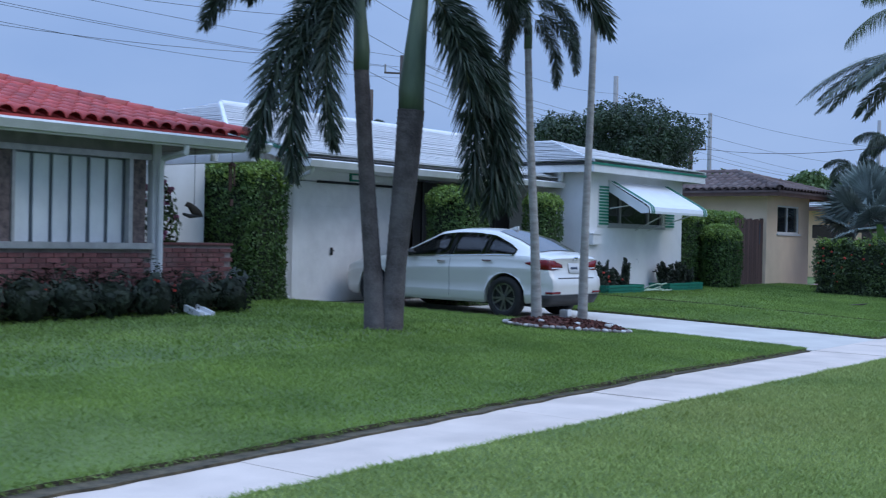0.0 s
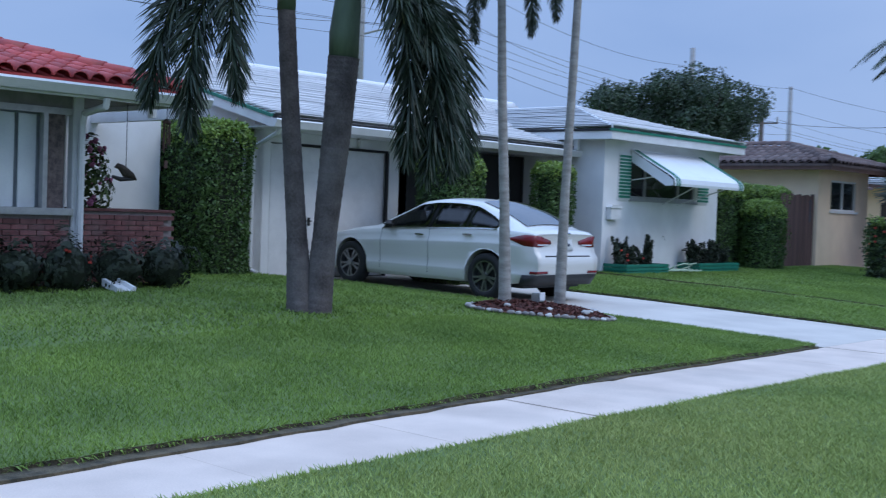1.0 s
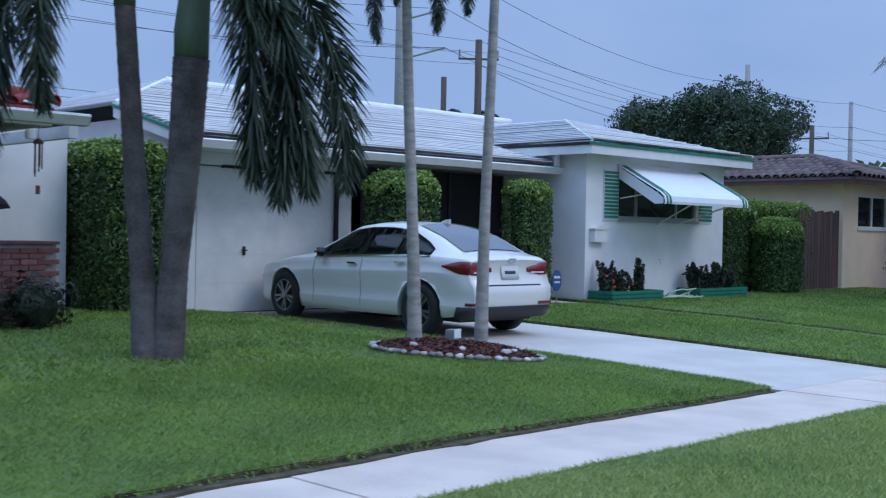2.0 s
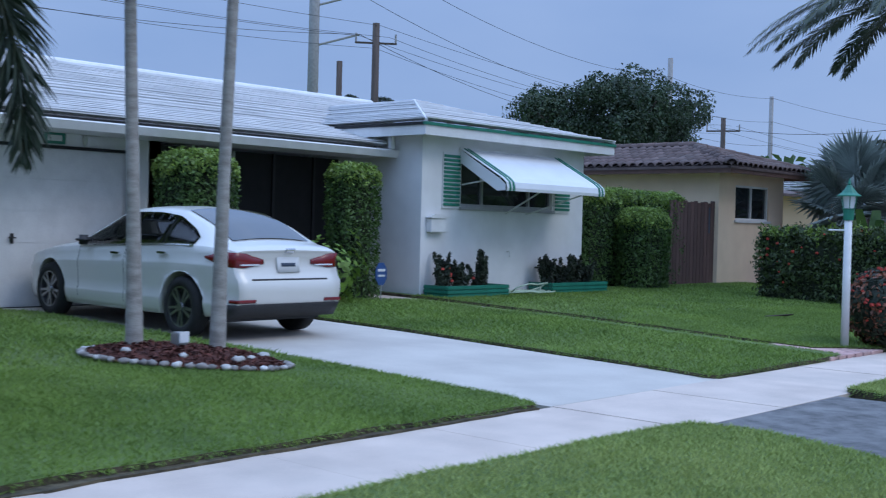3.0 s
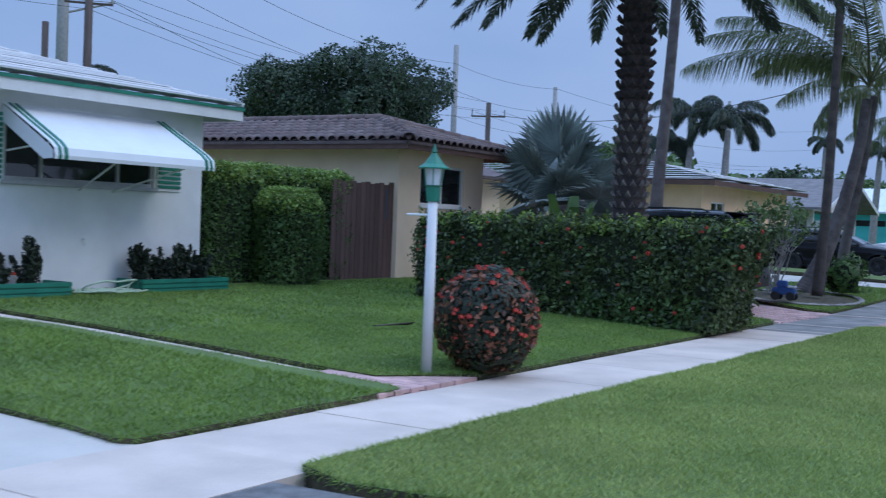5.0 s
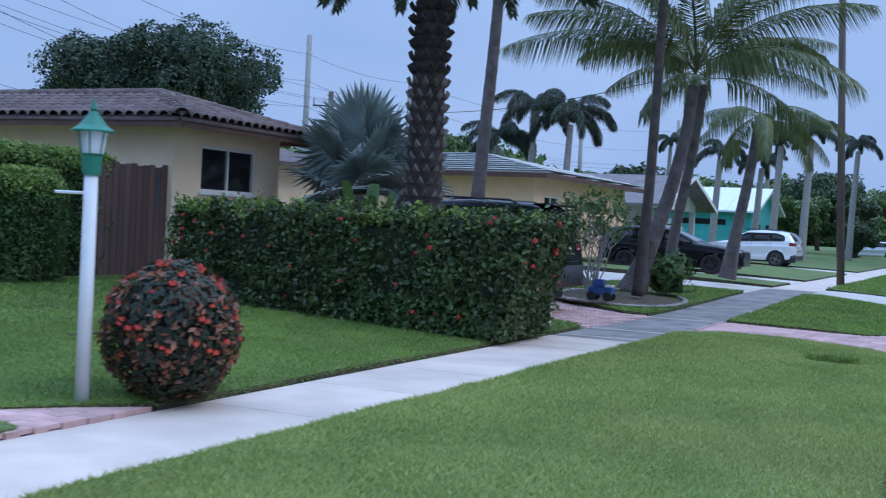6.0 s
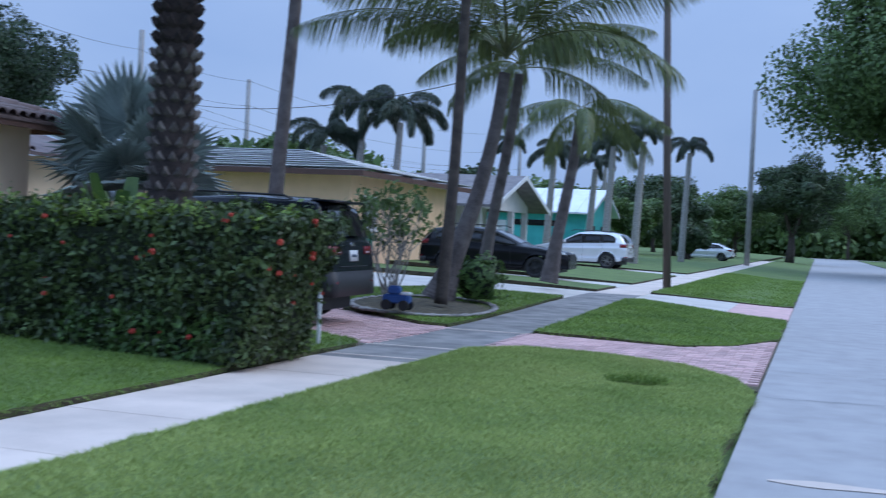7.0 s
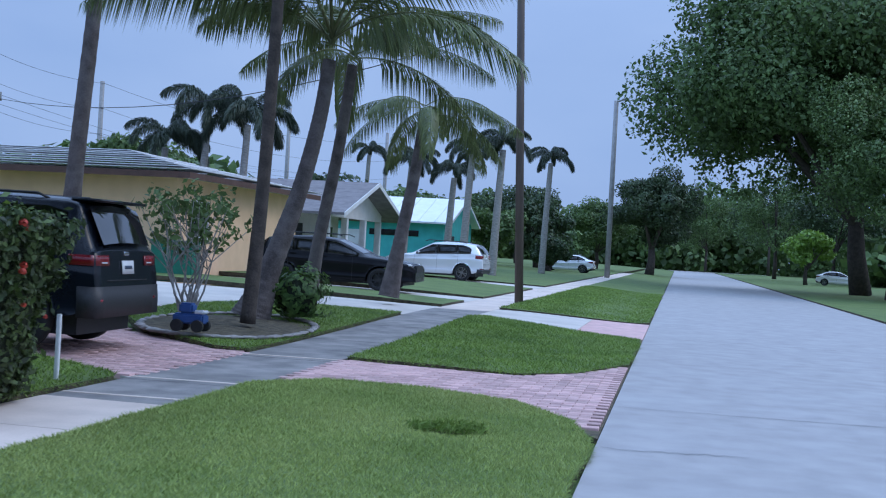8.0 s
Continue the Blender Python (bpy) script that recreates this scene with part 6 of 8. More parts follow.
palm("foxtail_palm", "thick-trunked foxtail palm joined at the base", [(-9.6, 10.83, 0.3), (-9.55, 10.86, 1.2), (-9.46, 10.9, 2.3), (-9.41, 10.92, 3.1)], (0.16, 0.13, 0.155, 0.17), BARK,
     [(F[2], 8, -5), (F[2], 350, -7), (F[2], 0, -2), (F[1], 54, 24), (F[2], 76, 4), (F[3], 150, 8), (F[3], 100, 0), (F[3], 190, 6), (F[3], 300, 8)], (-9.32, 10.98, 4.7), 1.12, shaft=0.16, rings=30, seed=2)
palm("slim_palm", "slim pale palm trunk in the mulch bed", [(-9.3, 13.67, 0.3), (-9.38, 13.68, 1.6), (-9.5, 13.7, 3.0), (-9.58, 13.71, 4.3)], (0.085, 0.062, 0.057, 0.05), BARKPALE,
     [(F[0], 40, 0), (F[2], 20, 0), (F[1], 70, 0), (F[2], 225, -10), (F[1], 150, 0), (F[1], 300, 0)], (-9.6, 13.71, 4.85), 0.45, shaft=0.06, rings=34, seed=3, sides=10)
palm("slim_palm", "slim leaning pale palm in the mulch bed", [(-8.94, 14.32, 0.3), (-8.94, 14.35, 1.8), (-8.92, 14.4, 3.6), (-8.9, 14.48, 6.3)], (0.08, 0.057, 0.052, 0.046), BARKPALE,
     [(F[0], 60, 0), (F[1], 180, 0), (F[1], 300, 0), (F[1], 240, 0), (F[1], 0, 0)], (-8.89, 14.5, 6.8), 0.6, shaft=0.055, rings=40, seed=4, sides=10)

D = DATE
date_fronds = [(D[(k * 5) % 4 if k % 2 else 1], k * 360 / 30 + 7 * (k % 3), 0) for k in range(30)]
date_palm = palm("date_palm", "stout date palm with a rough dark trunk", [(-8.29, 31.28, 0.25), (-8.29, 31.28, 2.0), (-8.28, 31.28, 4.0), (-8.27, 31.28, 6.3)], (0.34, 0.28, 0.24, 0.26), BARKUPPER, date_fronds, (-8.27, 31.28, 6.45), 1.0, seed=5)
bm = bmesh.new()
q = [bm.verts.new(p) for p in ((-0.075, 0, 0), (0.075, 0, 0), (0, 0.0, 0.15), (-0.05, 0.05, 0.03), (0.05, 0.05, 0.03), (0, 0.075, 0.12), (0, 0, -0.05))]
for face in ((3, 4, 5), (0, 3, 5, 2), (4, 1, 2, 5), (0, 6, 3), (6, 1, 4), (6, 4, 3)):
    bm.faces.new([q[i] for i in face])
BOOT = mesh_of("leaf_base", bm, BARKDARK)
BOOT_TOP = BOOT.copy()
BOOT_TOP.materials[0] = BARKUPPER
for row in range(27):
    for k in range(11):
        z, a = 1.35 + row * 0.185, 2 * math.pi * (k + 0.5 * (row % 2)) / 11
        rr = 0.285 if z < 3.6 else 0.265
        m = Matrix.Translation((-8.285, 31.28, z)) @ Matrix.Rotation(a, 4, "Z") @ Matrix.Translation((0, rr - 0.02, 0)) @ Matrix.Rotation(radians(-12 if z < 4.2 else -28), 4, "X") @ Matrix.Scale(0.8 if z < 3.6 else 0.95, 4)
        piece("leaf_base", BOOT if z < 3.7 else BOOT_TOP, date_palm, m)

C = COCO
palm("coconut_palm", "leaning coconut palm with broad arching fronds", [(-7.35, 39.35, 0.25), (-7.12, 39.45, 1.0), (-6.74, 39.65, 2.35), (-6.5, 39.8, 3.6), (-6.4, 39.9, 4.65)], (0.35, 0.19, 0.14, 0.125, 0.115), BARK,
     [(C[0], 200, 10), (C[0], 186, 24), (C[1], 214, 12), (C[0], 14, 26), (C[2], 338, 16), (C[1], 60, 0), (C[1], 110, 0), (C[1], 150, 0), (C[3], 20, 0), (C[3], 200, 0), (C[3], 270, 0), (C[3], 330, 0), (C[1], 316, 16), (C[1], 250, 12)],
     (-6.38, 39.9, 5.0), 1.0, rings=34, seed=6)
palm("slender_palm", "dark slender palm trunk beside the coconut palm", [(-6.72, 37.6, 0.3), (-6.62, 37.65, 2.2), (-6.57, 37.7, 4.5), (-6.52, 37.75, 8.2)], (0.12, 0.1, 0.09, 0.085), TREEBARK,
     [(F[1], k * 45, 0) for k in range(8)], (-6.52, 37.75, 8.7), 0.95, shaft=0.1, seed=7)
palm("coconut_palm", "slim grey-trunked coconut palm behind the bed", [(-7.6, 43.1, 0.3), (-7.45, 43.1, 1.6), (-7.15, 43.1, 3.4), (-6.95, 43.1, 5.1)], (0.17, 0.125, 0.115, 0.105), BARK,
     [(C[k % 3], 20 + k * 47, 0) for k in range(9)], (-6.93, 43.1, 5.3), 0.75, rings=20, seed=8)
palm("coconut_palm", "young coconut palm with browning fronds", [(-7.0, 47.2, 0.4), (-6.85, 47.3, 1.6), (-6.6, 47.4, 3.2), (-6.45, 47.5, 4.6)], (0.25, 0.155, 0.135, 0.125), BARK,
     [(C[2 if k % 2 else 0], 10 + k * 40, -6) for k in range(10)], (-6.43, 47.5, 4.8), 0.58, rings=22, seed=9)
palm("tall_palm", "tall thin palm trunk behind the hedge", [(-12.1, 41.6, 0.3), (-12.0, 41.7, 3.0), (-11.85, 41.8, 6.0), (-11.7, 41.9, 10.0)], (0.2, 0.16, 0.14, 0.12), BARK,
     [(C[k % 3], k * 40, 0) for k in range(9)], (-11.7, 41.9, 10.2), 0.8, rings=20, seed=10)
for k, (x, y, h, s) in enumerate(((-24.9, 72, 5.7, 0.9), (-22.8, 72, 7.3, 0.95), (-20.8, 72, 6.9, 0.95), (-15.2, 82, 6.0, 0.8), (-13.2, 84, 5.6, 0.75), (-11.5, 80, 6.6, 0.75), (-9.9, 80, 6.9, 0.8), (-9.2, 96, 7.6, 0.8), (-26, 112, 9, 0.8), (-20, 125, 10, 0.8))):
    palm("royal_palm", "distant palm with drooping green crown behind the roofs" if k < 3 else "distant pale-trunked palm along the street", [(x, y, 0.2), (x + 0.1, y, h * 0.5), (x + 0.25, y, h)], (0.24, 0.2, 0.16), BARKPALE,
         [(ROYAL[j % 3], j * 40 + k * 13, 4) for j in range(11)], (x + 0.28, y, h + 0.3), s * (0.95 if k < 3 else 0.8), seed=30 + k, sides=8)


for x, y, h, s in ((-41.5, 46.6, 6.6, 0.75), (-35.6, 35.9, 5.6, 0.7)):
    palm("royal_palm", "small palm whose crown shows above the white roof", [(x, y, 0.2), (x, y + 0.1, h * 0.5), (x, y + 0.2, h)], (0.2, 0.17, 0.14), BARK,
         [(ROYAL[j % 3], j * 40 + x, 6) for j in range(9)], (x, y + 0.2, h + 0.3), s, seed=int(-x), sides=8)


def fan_mesh(name, r, blades, mat, seed):
    """A stiff round fan leaf on its stalk along +x."""
    g = random.Random(seed)
    v, f = [], []
    stalk = 0.95
    for y in (0.018, -0.018):
        v += [(0, y, 0), (stalk, y, 0.02), (stalk, y, -0.01)]
    f += [(0, 1, 4), (0, 4, 3), (0, 2, 1), (3, 4, 5)]
    for k in range(blades):
        a = radians(-135 + 270 * k / (blades - 1))
        d = Vector((math.cos(a), math.sin(a), 0.25 * math.cos(a * 1.2) - 0.1))
        s = Vector((-math.sin(a), math.cos(a), 0))
        w = r * math.pi * 1.5 / blades * 0.44
        ln = r * g.uniform(0.88, 1.05)
        o = Vector((stalk, 0, 0))
        m, e = o + d * ln * 0.6, o + d * ln + Vector((0, 0, -0.12 * ln * g.random()))
        b = len(v)
        up = Vector((0, 0, 0.035 * r))
        v += [tuple(o), tuple(m - s * w), tuple(m + up), tuple(m + s * w), tuple(e)]
        f += [(b, b + 1, b + 2), (b, b + 2, b + 3), (b + 1, b + 4, b + 2), (b + 2, b + 4, b + 3)]
    return raw_mesh(name, v, f, mat)


fan = fan_mesh("fan_leaf", 1.05, 36, SILVERLEAF, 2)
silver_palm = thing("silver_fan_palm", (-11.9, 35.9, 0.35), "silver blue fan palm with stiff round leaves", "palm tree")
part("trunk", one_tube([(-11.9, 35.9, 0.3), (-11.9, 35.9, 1.3), (-11.9, 35.9, 2.2)], [0.3, 0.26, 0.22], 12), BARKDARK, silver_palm)
r = random.Random(5)
for k in range(17):
    az, el = k * 137.5, 84 - k * 6.4
    piece("fan_leaf", fan, silver_palm, Matrix.Translation((-11.9, 35.9, 2.15)) @ Matrix.Rotation(radians(az), 4, "Z") @ Matrix.Rotation(radians(-el), 4, "Y") @ Matrix.Rotation(radians(r.uniform(-25, 25)), 4, "X") @ Matrix.Scale(r.uniform(0.85, 1.1), 4))
banana = thing("broad_leaf_plant", (-10.6, 33.6, 0.35), "bright green broad-leaved plant behind the hedge", "plant")
for k in range(7):
    a, ln = k * 0.9, 0.6
    bm = bmesh.new()
    top = Vector((-10.6 + 0.25 * math.cos(a), 33.6 + 0.25 * math.sin(a), 1.25 + 0.12 * (k % 3)))
    tube(bm, [(-10.6, 33.6, 0.35), top], [0.03, 0.015], 6)
    out = Vector((math.cos(a) * 0.35, math.sin(a) * 0.35, 0.85))
    side = Vector((-math.sin(a), math.cos(a), 0)) * 0.14
    w = [bm.verts.new(p) for p in (top, top + out * 0.35 + side, top + out * 0.8 + side * 0.7, top + out * ln * 1.35, top + out * 0.8 - side * 0.7, top + out * 0.35 - side, top + out * 0.5 - Vector((0, 0, 0.03)))]
    for i in range(6):
        bm.faces.new((w[i], w[(i + 1) % 6], w[6]))
    part("leaf", bm, HEDGELEAF, banana)


def tree(name, label, base, trunk_top, crown, radii, lobes, leaves, size, mat, seed, trunk_r=0.35, limbs=7):
    """A broad tree: tapered trunk, limbs to the lobes, and a crown of leaf clumps with gaps."""
    t = thing(name, base, label, "tree")
    r = random.Random(seed)
    g = np.random.default_rng(seed)
    part("trunk", one_tube([base, Vector(base).lerp(Vector(trunk_top), 0.5) + Vector((r.uniform(-0.2, 0.2), 0, 0)), trunk_top], [trunk_r * 1.25, trunk_r, trunk_r * 0.8], 10), TREEBARK, t, smooth=True)
    cs, rs = [], []
    for k in range(lobes):
        d = Vector((r.gauss(0, 1), r.gauss(0, 1), r.gauss(0.15, 0.8))).normalized() * r.uniform(0.45, 0.85)
        cs.append(Vector(crown) + Vector((d.x * radii[0], d.y * radii[1], d.z * radii[2])))
        rs.append(r.uniform(0.2, 0.36) * min(radii[0], radii[1], radii[2] * 1.5))
    bm = bmesh.new()
    for k in range(limbs):
        a, b = Vector(trunk_top), cs[k]
        tube(bm, [a - Vector((0, 0, 0.3)), a.lerp(b, 0.5) + Vector((0, 0, r.uniform(-0.4, 0.2))), b], [trunk_r * 0.6, trunk_r * 0.35, trunk_r * 0.1], 7)
    part("bough", bm, TREEBARK, t)
    per = leaves // lobes
    P, O = [], []
    for c, q in zip(cs, rs):
        d = g.normal(0, 1, (per, 3))
        d /= np.linalg.norm(d, axis=1, keepdims=True)
        k = g.uniform(0.55, 1.08, (per, 1)) ** 0.6 * (1 + 0.25 * np.sin(d[:, :1] * 5 + seed) * np.cos(d[:, 1:2] * 4))
        P.append(np.array(c) + d * k * q * np.array([1.15, 1.15, 0.75]))
        O.append(d + np.array([0, 0, 0.4]))
    v, f = leaf_quads(np.concatenate(P), np.concatenate(O), size, 0.8, 0.6, seed)
    raw_part("crown", raw_mesh("crown", v, f, mat), t)
    return t


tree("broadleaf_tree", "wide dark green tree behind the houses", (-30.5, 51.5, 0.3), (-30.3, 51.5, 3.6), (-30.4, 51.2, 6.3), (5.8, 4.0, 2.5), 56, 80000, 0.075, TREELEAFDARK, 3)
tree("street_tree", "large dark spreading tree overhanging the road", (11.3, 100, 0.1), (10.6, 99, 5.0), (8.6, 98, 14.0), (12.5, 10, 8.5), 95, 120000, 0.17, TREELEAFLIGHT, 4, trunk_r=0.6, limbs=10)
tree("street_tree", "lighter green tree beside the road", (11.3, 88, 0.1), (11.3, 88, 3.4), (13.0, 87, 8.5), (6.5, 6, 6.0), 60, 80000, 0.1, TREELEAFLIGHT, 5, trunk_r=0.45)
tree("street_tree", "dense round tree at the end of the street", (-3.3, 140, 0.1), (-3.2, 140, 3.0), (-3.0, 140, 7.0), (4.6, 4.5, 4.3), 40, 40000, 0.13, TREELEAF, 6, trunk_r=0.4)
tree("street_tree", "small yellow-green tree across the road", (11.5, 135, 0.1), (11.5, 135, 1.8), (11.7, 135, 3.8), (2.8, 2.8, 2.2), 20, 4000, 0.2, LIMELEAF, 7, trunk_r=0.18, limbs=5)
for k, (x, y, h, w) in enumerate(((-15, 112, 3.6, 3.0), (-12.5, 120, 4.2, 3.2), (-20, 105, 3.8, 3.4), (-24, 96, 4.2, 3.6), (-9.5, 150, 5.0, 4.2), (-17, 140, 5.4, 4.8), (-30, 78, 4.4, 4.0), (-10, 108, 2.0, 1.6), (11, 165, 8.5, 6.0), (16, 150, 7.5, 5.5), (4.5, 235, 9.0, 7.0), (14, 215, 10.0, 7.0))):
    tree("garden_tree", "dark green garden tree down the street", (x, y, 0.2), (x, y, h * 0.5), (x, y, h), (w, w, h * 0.62), 26, 12000, 0.15, TREELEAF if k % 2 else TREELEAFLIGHT, 50 + k, trunk_r=0.22, limbs=6)

# distant woods that close the street
P, O = [], []
g = np.random.default_rng(12)
for k in range(300):
    if k < 190:
        x, y = g.uniform(-110, 130), g.uniform(252, 290)
    elif k < 260:
        x, y = g.uniform(-75, -38), g.uniform(95, 250)
    else:
        x, y = g.uniform(20, 45), g.uniform(60, 245)
    h = g.uniform(4.5, 10) * (1.6 if k < 190 and x > 0 else 1.25 if k < 190 else 0.8)
    q = g.uniform(3.0, 5.5)
    for j in range(3):
        d = g.normal(0, 1, (160, 3))
        d /= np.linalg.norm(d, axis=1, keepdims=True)
        zc = h * (0.25 + 0.33 * j)
        P.append(np.array([x + g.normal(0, 1.2), y + g.normal(0, 1.2), zc]) + d * np.array([q, q, h * 0.3]) * g.uniform(0.7, 1.05, (160, 1)))
        O.append(d + np.array([0, 0, 0.3]))
v, f = leaf_quads(np.concatenate(P), np.concatenate(O), 0.7, 0.8, 0.7, 13)
v[:, 2] = np.maximum(v[:, 2], 0.05)
# The light leaf colour stands in for haze over the distance.
tagged(new("distant_woods", raw_mesh("distant_woods", v, f, TREELEAFLIGHT)), "dense dark green trees closing the end of the street", "woods", kind="stuff")

# bare-stemmed shrub and low bush in the palm bed
frangi = thing("open_shrub", (-7.55, 37.3, 0.3), "open shrub with thin grey stems and sparse leaves", "shrub")
bm, pts, out = bmesh.new(), [], []
r = random.Random(8)
for k in range(16):
    a = r.uniform(0, 6.28)
    p0 = Vector((-7.55, 37.3, 0.3))
    p1 = p0 + Vector((math.cos(a) * 0.35, math.sin(a) * 0.35, r.uniform(0.7, 1.2)))
    tube(bm, [p0 + Vector((r.gauss(0, 0.06), r.gauss(0, 0.06), 0)), p0.lerp(p1, 0.5) + Vector((r.gauss(0, 0.06), r.gauss(0, 0.06), 0)), p1], [0.02, 0.015, 0.011], 5)
    for j in range(4):
        p2 = p1 + Vector((r.gauss(0, 0.36), r.gauss(0, 0.36), r.uniform(0.3, 0.95)))
        tube(bm, [p1, p2], [0.009, 0.005], 4)
        for i in range(15):
            o = Vector((r.gauss(0, 1), r.gauss(0, 1), r.gauss(0.3, 1))).normalized()
            pts.append(p2 + o * r.uniform(0.03, 0.2))
            out.append(o)
part("stem", bm, BARKPALE, frangi)
v, f = leaf_quads(pts, out, 0.06, 0.6, 0.5, 9)
raw_part("foliage", raw_mesh("foliage", v, f, TREELEAFLIGHT), frangi)
ball_bush("low_bush", "low green bush at the foot of the coconut palm", (-6.75, 39.9, 0.66), 0.46, 0.42, HEDGELEAF, 2200, 0.05, 80, z0=0.3, rough=0.3)


# ---- small things ----
lamp_post = thing("post_lamp", (-6.33, 22.2, 0.1), "white garden lamp post with a green lantern", "lamp")
part("post", one_tube([(-6.33, 22.2, 0.08), (-6.33, 22.2, 1.75)], [0.052, 0.047], 16), WHITE, lamp_post, smooth=True)
part("crossbar", one_tube([(-6.52, 22.05, 1.62), (-6.33, 22.2, 1.62)], 0.012, 6), WHITE, lamp_post)
lantern = part("lantern", one_tube([(-6.33, 22.2, 1.75), (-6.33, 22.2, 1.79), (-6.33, 22.2, 1.88), (-6.33, 22.2, 1.9)], [0.06, 0.065, 0.07, 0.085], 12), GREENTRIM, lamp_post, "green lantern")
part("globe", one_tube([(-6.33, 22.2, 1.9), (-6.33, 22.2, 2.06)], [0.075, 0.1], 6), CLEARLENS, lantern, "clear lantern glass")
for k in range(6):
    a = k * math.pi / 3
    part("bar", one_tube([(-6.33 + 0.078 * math.cos(a), 22.2 + 0.078 * math.sin(a), 1.9), (-6.33 + 0.104 * math.cos(a), 22.2 + 0.104 * math.sin(a), 2.06)], 0.006, 4), GREENTRIM, lantern)
part("hood", one_tube([(-6.33, 22.2, 2.055), (-6.33, 22.2, 2.065), (-6.33, 22.2, 2.1), (-6.33, 22.2, 2.17), (-6.33, 22.2, 2.2)], [0.15, 0.15, 0.1, 0.045, 0.03], 12), GREENTRIM, lantern)
part("finial", one_tube([(-6.33, 22.2, 2.2), (-6.33, 22.2, 2.215), (-6.33, 22.2, 2.24), (-6.33, 22.2, 2.29)], [0.015, 0.024, 0.018, 0.004], 8), GREENTRIM, lantern)

for y0, y1 in ((21.87, 23.48), (24.72, 26.5)):
    bed = thing("planter_box", (-13.2, (y0 + y1) / 2, 0.3), "low green timber planter box against the white wall", "planter")
    for k in range(4):
        z = 0.28 + k * 0.07
        for nm, b in (("front_timber", (-12.97, -12.91, y0, y1)), ("side_timber", (-13.48, -12.972, y0, y0 + 0.06)), ("side_timber", (-13.48, -12.972, y1 - 0.06, y1))):
            part(nm, boxes((*b, z, z + 0.066), bevel=0.012), GREENTRIM, bed)
    part("soil", boxes((-13.49, -12.972, y0 + 0.062, y1 - 0.062, 0.2, 0.47)), SOIL, bed)

garden_hose = thing("garden_hose", (-13.05, 24.5, 0.38), "pale green garden hose in loose coils on the grass", "hose")
pts = []
for k in range(90):
    a = k * 0.42
    pts.append((-13.05 + 0.16 * math.cos(a) * (1 + 0.3 * math.sin(k * 0.3)), 24.25 + (0.62 - 0.003 * k) * math.sin(a * 0.97 + 0.4), 0.39 + 0.008 * (k % 5) + (0.16 * math.sin((k - 40) / 12 * math.pi) if 40 < k < 52 else 0)))
part("coil", one_tube(pts, 0.016, 6), HOSE, garden_hose, smooth=True)
part("lead", one_tube([(-13.4, 24.95, 0.75), (-13.3, 24.9, 0.55), (-13.1, 24.6, 0.42), (-13.15, 24.0, 0.4)], 0.016, 6), HOSE, garden_hose)

sign = thing("yard_sign", (-12.95, 20.36, 0.33), "small blue yard sign on a thin stake", "sign")
part("stake", one_tube([(-12.95, 20.36, 0.3), (-12.95, 20.36, 0.62)], 0.01, 6), FRAME, sign)
part("board", prism([(20.36 + 0.13 * math.cos(radians(a)), 0.78 + 0.19 * math.sin(radians(a))) for a in range(22, 382, 45)], "x", -12.96, -12.945), BLUE, sign)
part("text_bars", boxes((-12.944, -12.94, 20.28, 20.44, 0.82, 0.86), (-12.944, -12.94, 20.29, 20.43, 0.74, 0.77)), WHITE, sign)

# planted mulch island with stones
mulch_bed = thing("mulch_bed", (-9.0, 14.1, 0.25), "low mound of red mulch ringed with small stones", "flower bed")
bc, bax = Vector((-8.99, 14.02, 0)), radians(52)


def bed_point(a, k):
    u, w = 0.93 * k * math.cos(a), 0.56 * k * math.sin(a)
    return bc.x + u * math.cos(bax) - w * math.sin(bax), bc.y + u * math.sin(bax) + w * math.cos(bax)


bm = bmesh.new()
rings = []
for k, h in ((1.0, 0.02), (0.85, 0.07), (0.55, 0.12), (0.25, 0.14)):
    rings.append([bm.verts.new((*bed_point(i * math.pi / 16, k), lawn_z(*bed_point(i * math.pi / 16, k)) + h + 0.015 * noise.noise((i, k * 9, 0)))) for i in range(32)])
for a, b in zip(rings, rings[1:]):
    for i in range(32):
        bm.faces.new((a[i], a[(i + 1) % 32], b[(i + 1) % 32], b[i]))
bm.faces.new(rings[-1])
part("mound", bm, MULCH, mulch_bed, smooth=True)
r = random.Random(3)
g = np.random.default_rng(3)
cc, oo = [], []
for k in range(2600):
    a, q = r.uniform(0, 6.283), math.sqrt(r.random()) * 0.95
    x, y = bed_point(a, q)
    cc.append((x, y, lawn_z(x, y) + float(np.interp(q, (0.25, 0.55, 0.85, 1.0), (0.14, 0.12, 0.07, 0.02))) + r.uniform(0.0, 0.02)))
    oo.append((0, 0, 1))
v, f = leaf_quads(cc, oo, 0.028, 0.5, 0.4, 5)
raw_part("mulch", raw_mesh("mulch", v, f, MULCH), mulch_bed, "loose red mulch chips")


def stone_mesh(seed, mat):
    bm = bmesh.new()
    bmesh.ops.create_icosphere(bm, subdivisions=2, radius=1)
    for v in bm.verts:
        v.co *= 1 + 0.5 * noise.noise(v.co * 1.6 + Vector((seed * 7, 0, 0)))
    return mesh_of("stone", bm, mat, True)


GREYS, WHITES = [stone_mesh(k, GREYSTONE) for k in range(3)], [stone_mesh(5 + k, STONE) for k in range(3)]
for k in range(58):
    a = k * 2 * math.pi / 58 + r.uniform(-0.03, 0.03)
    x, y = bed_point(a, 1.0)
    s = r.uniform(0.026, 0.042)
    piece("edging_stone", (GREYS + WHITES[:1])[k % 4], mulch_bed, Matrix.Translation((x, y, lawn_z(x, y) + 0.035)) @ Matrix.Rotation(r.uniform(0, 6), 4, "Z") @ Matrix.Diagonal((s * 1.3, s, s * 0.75, 1)))
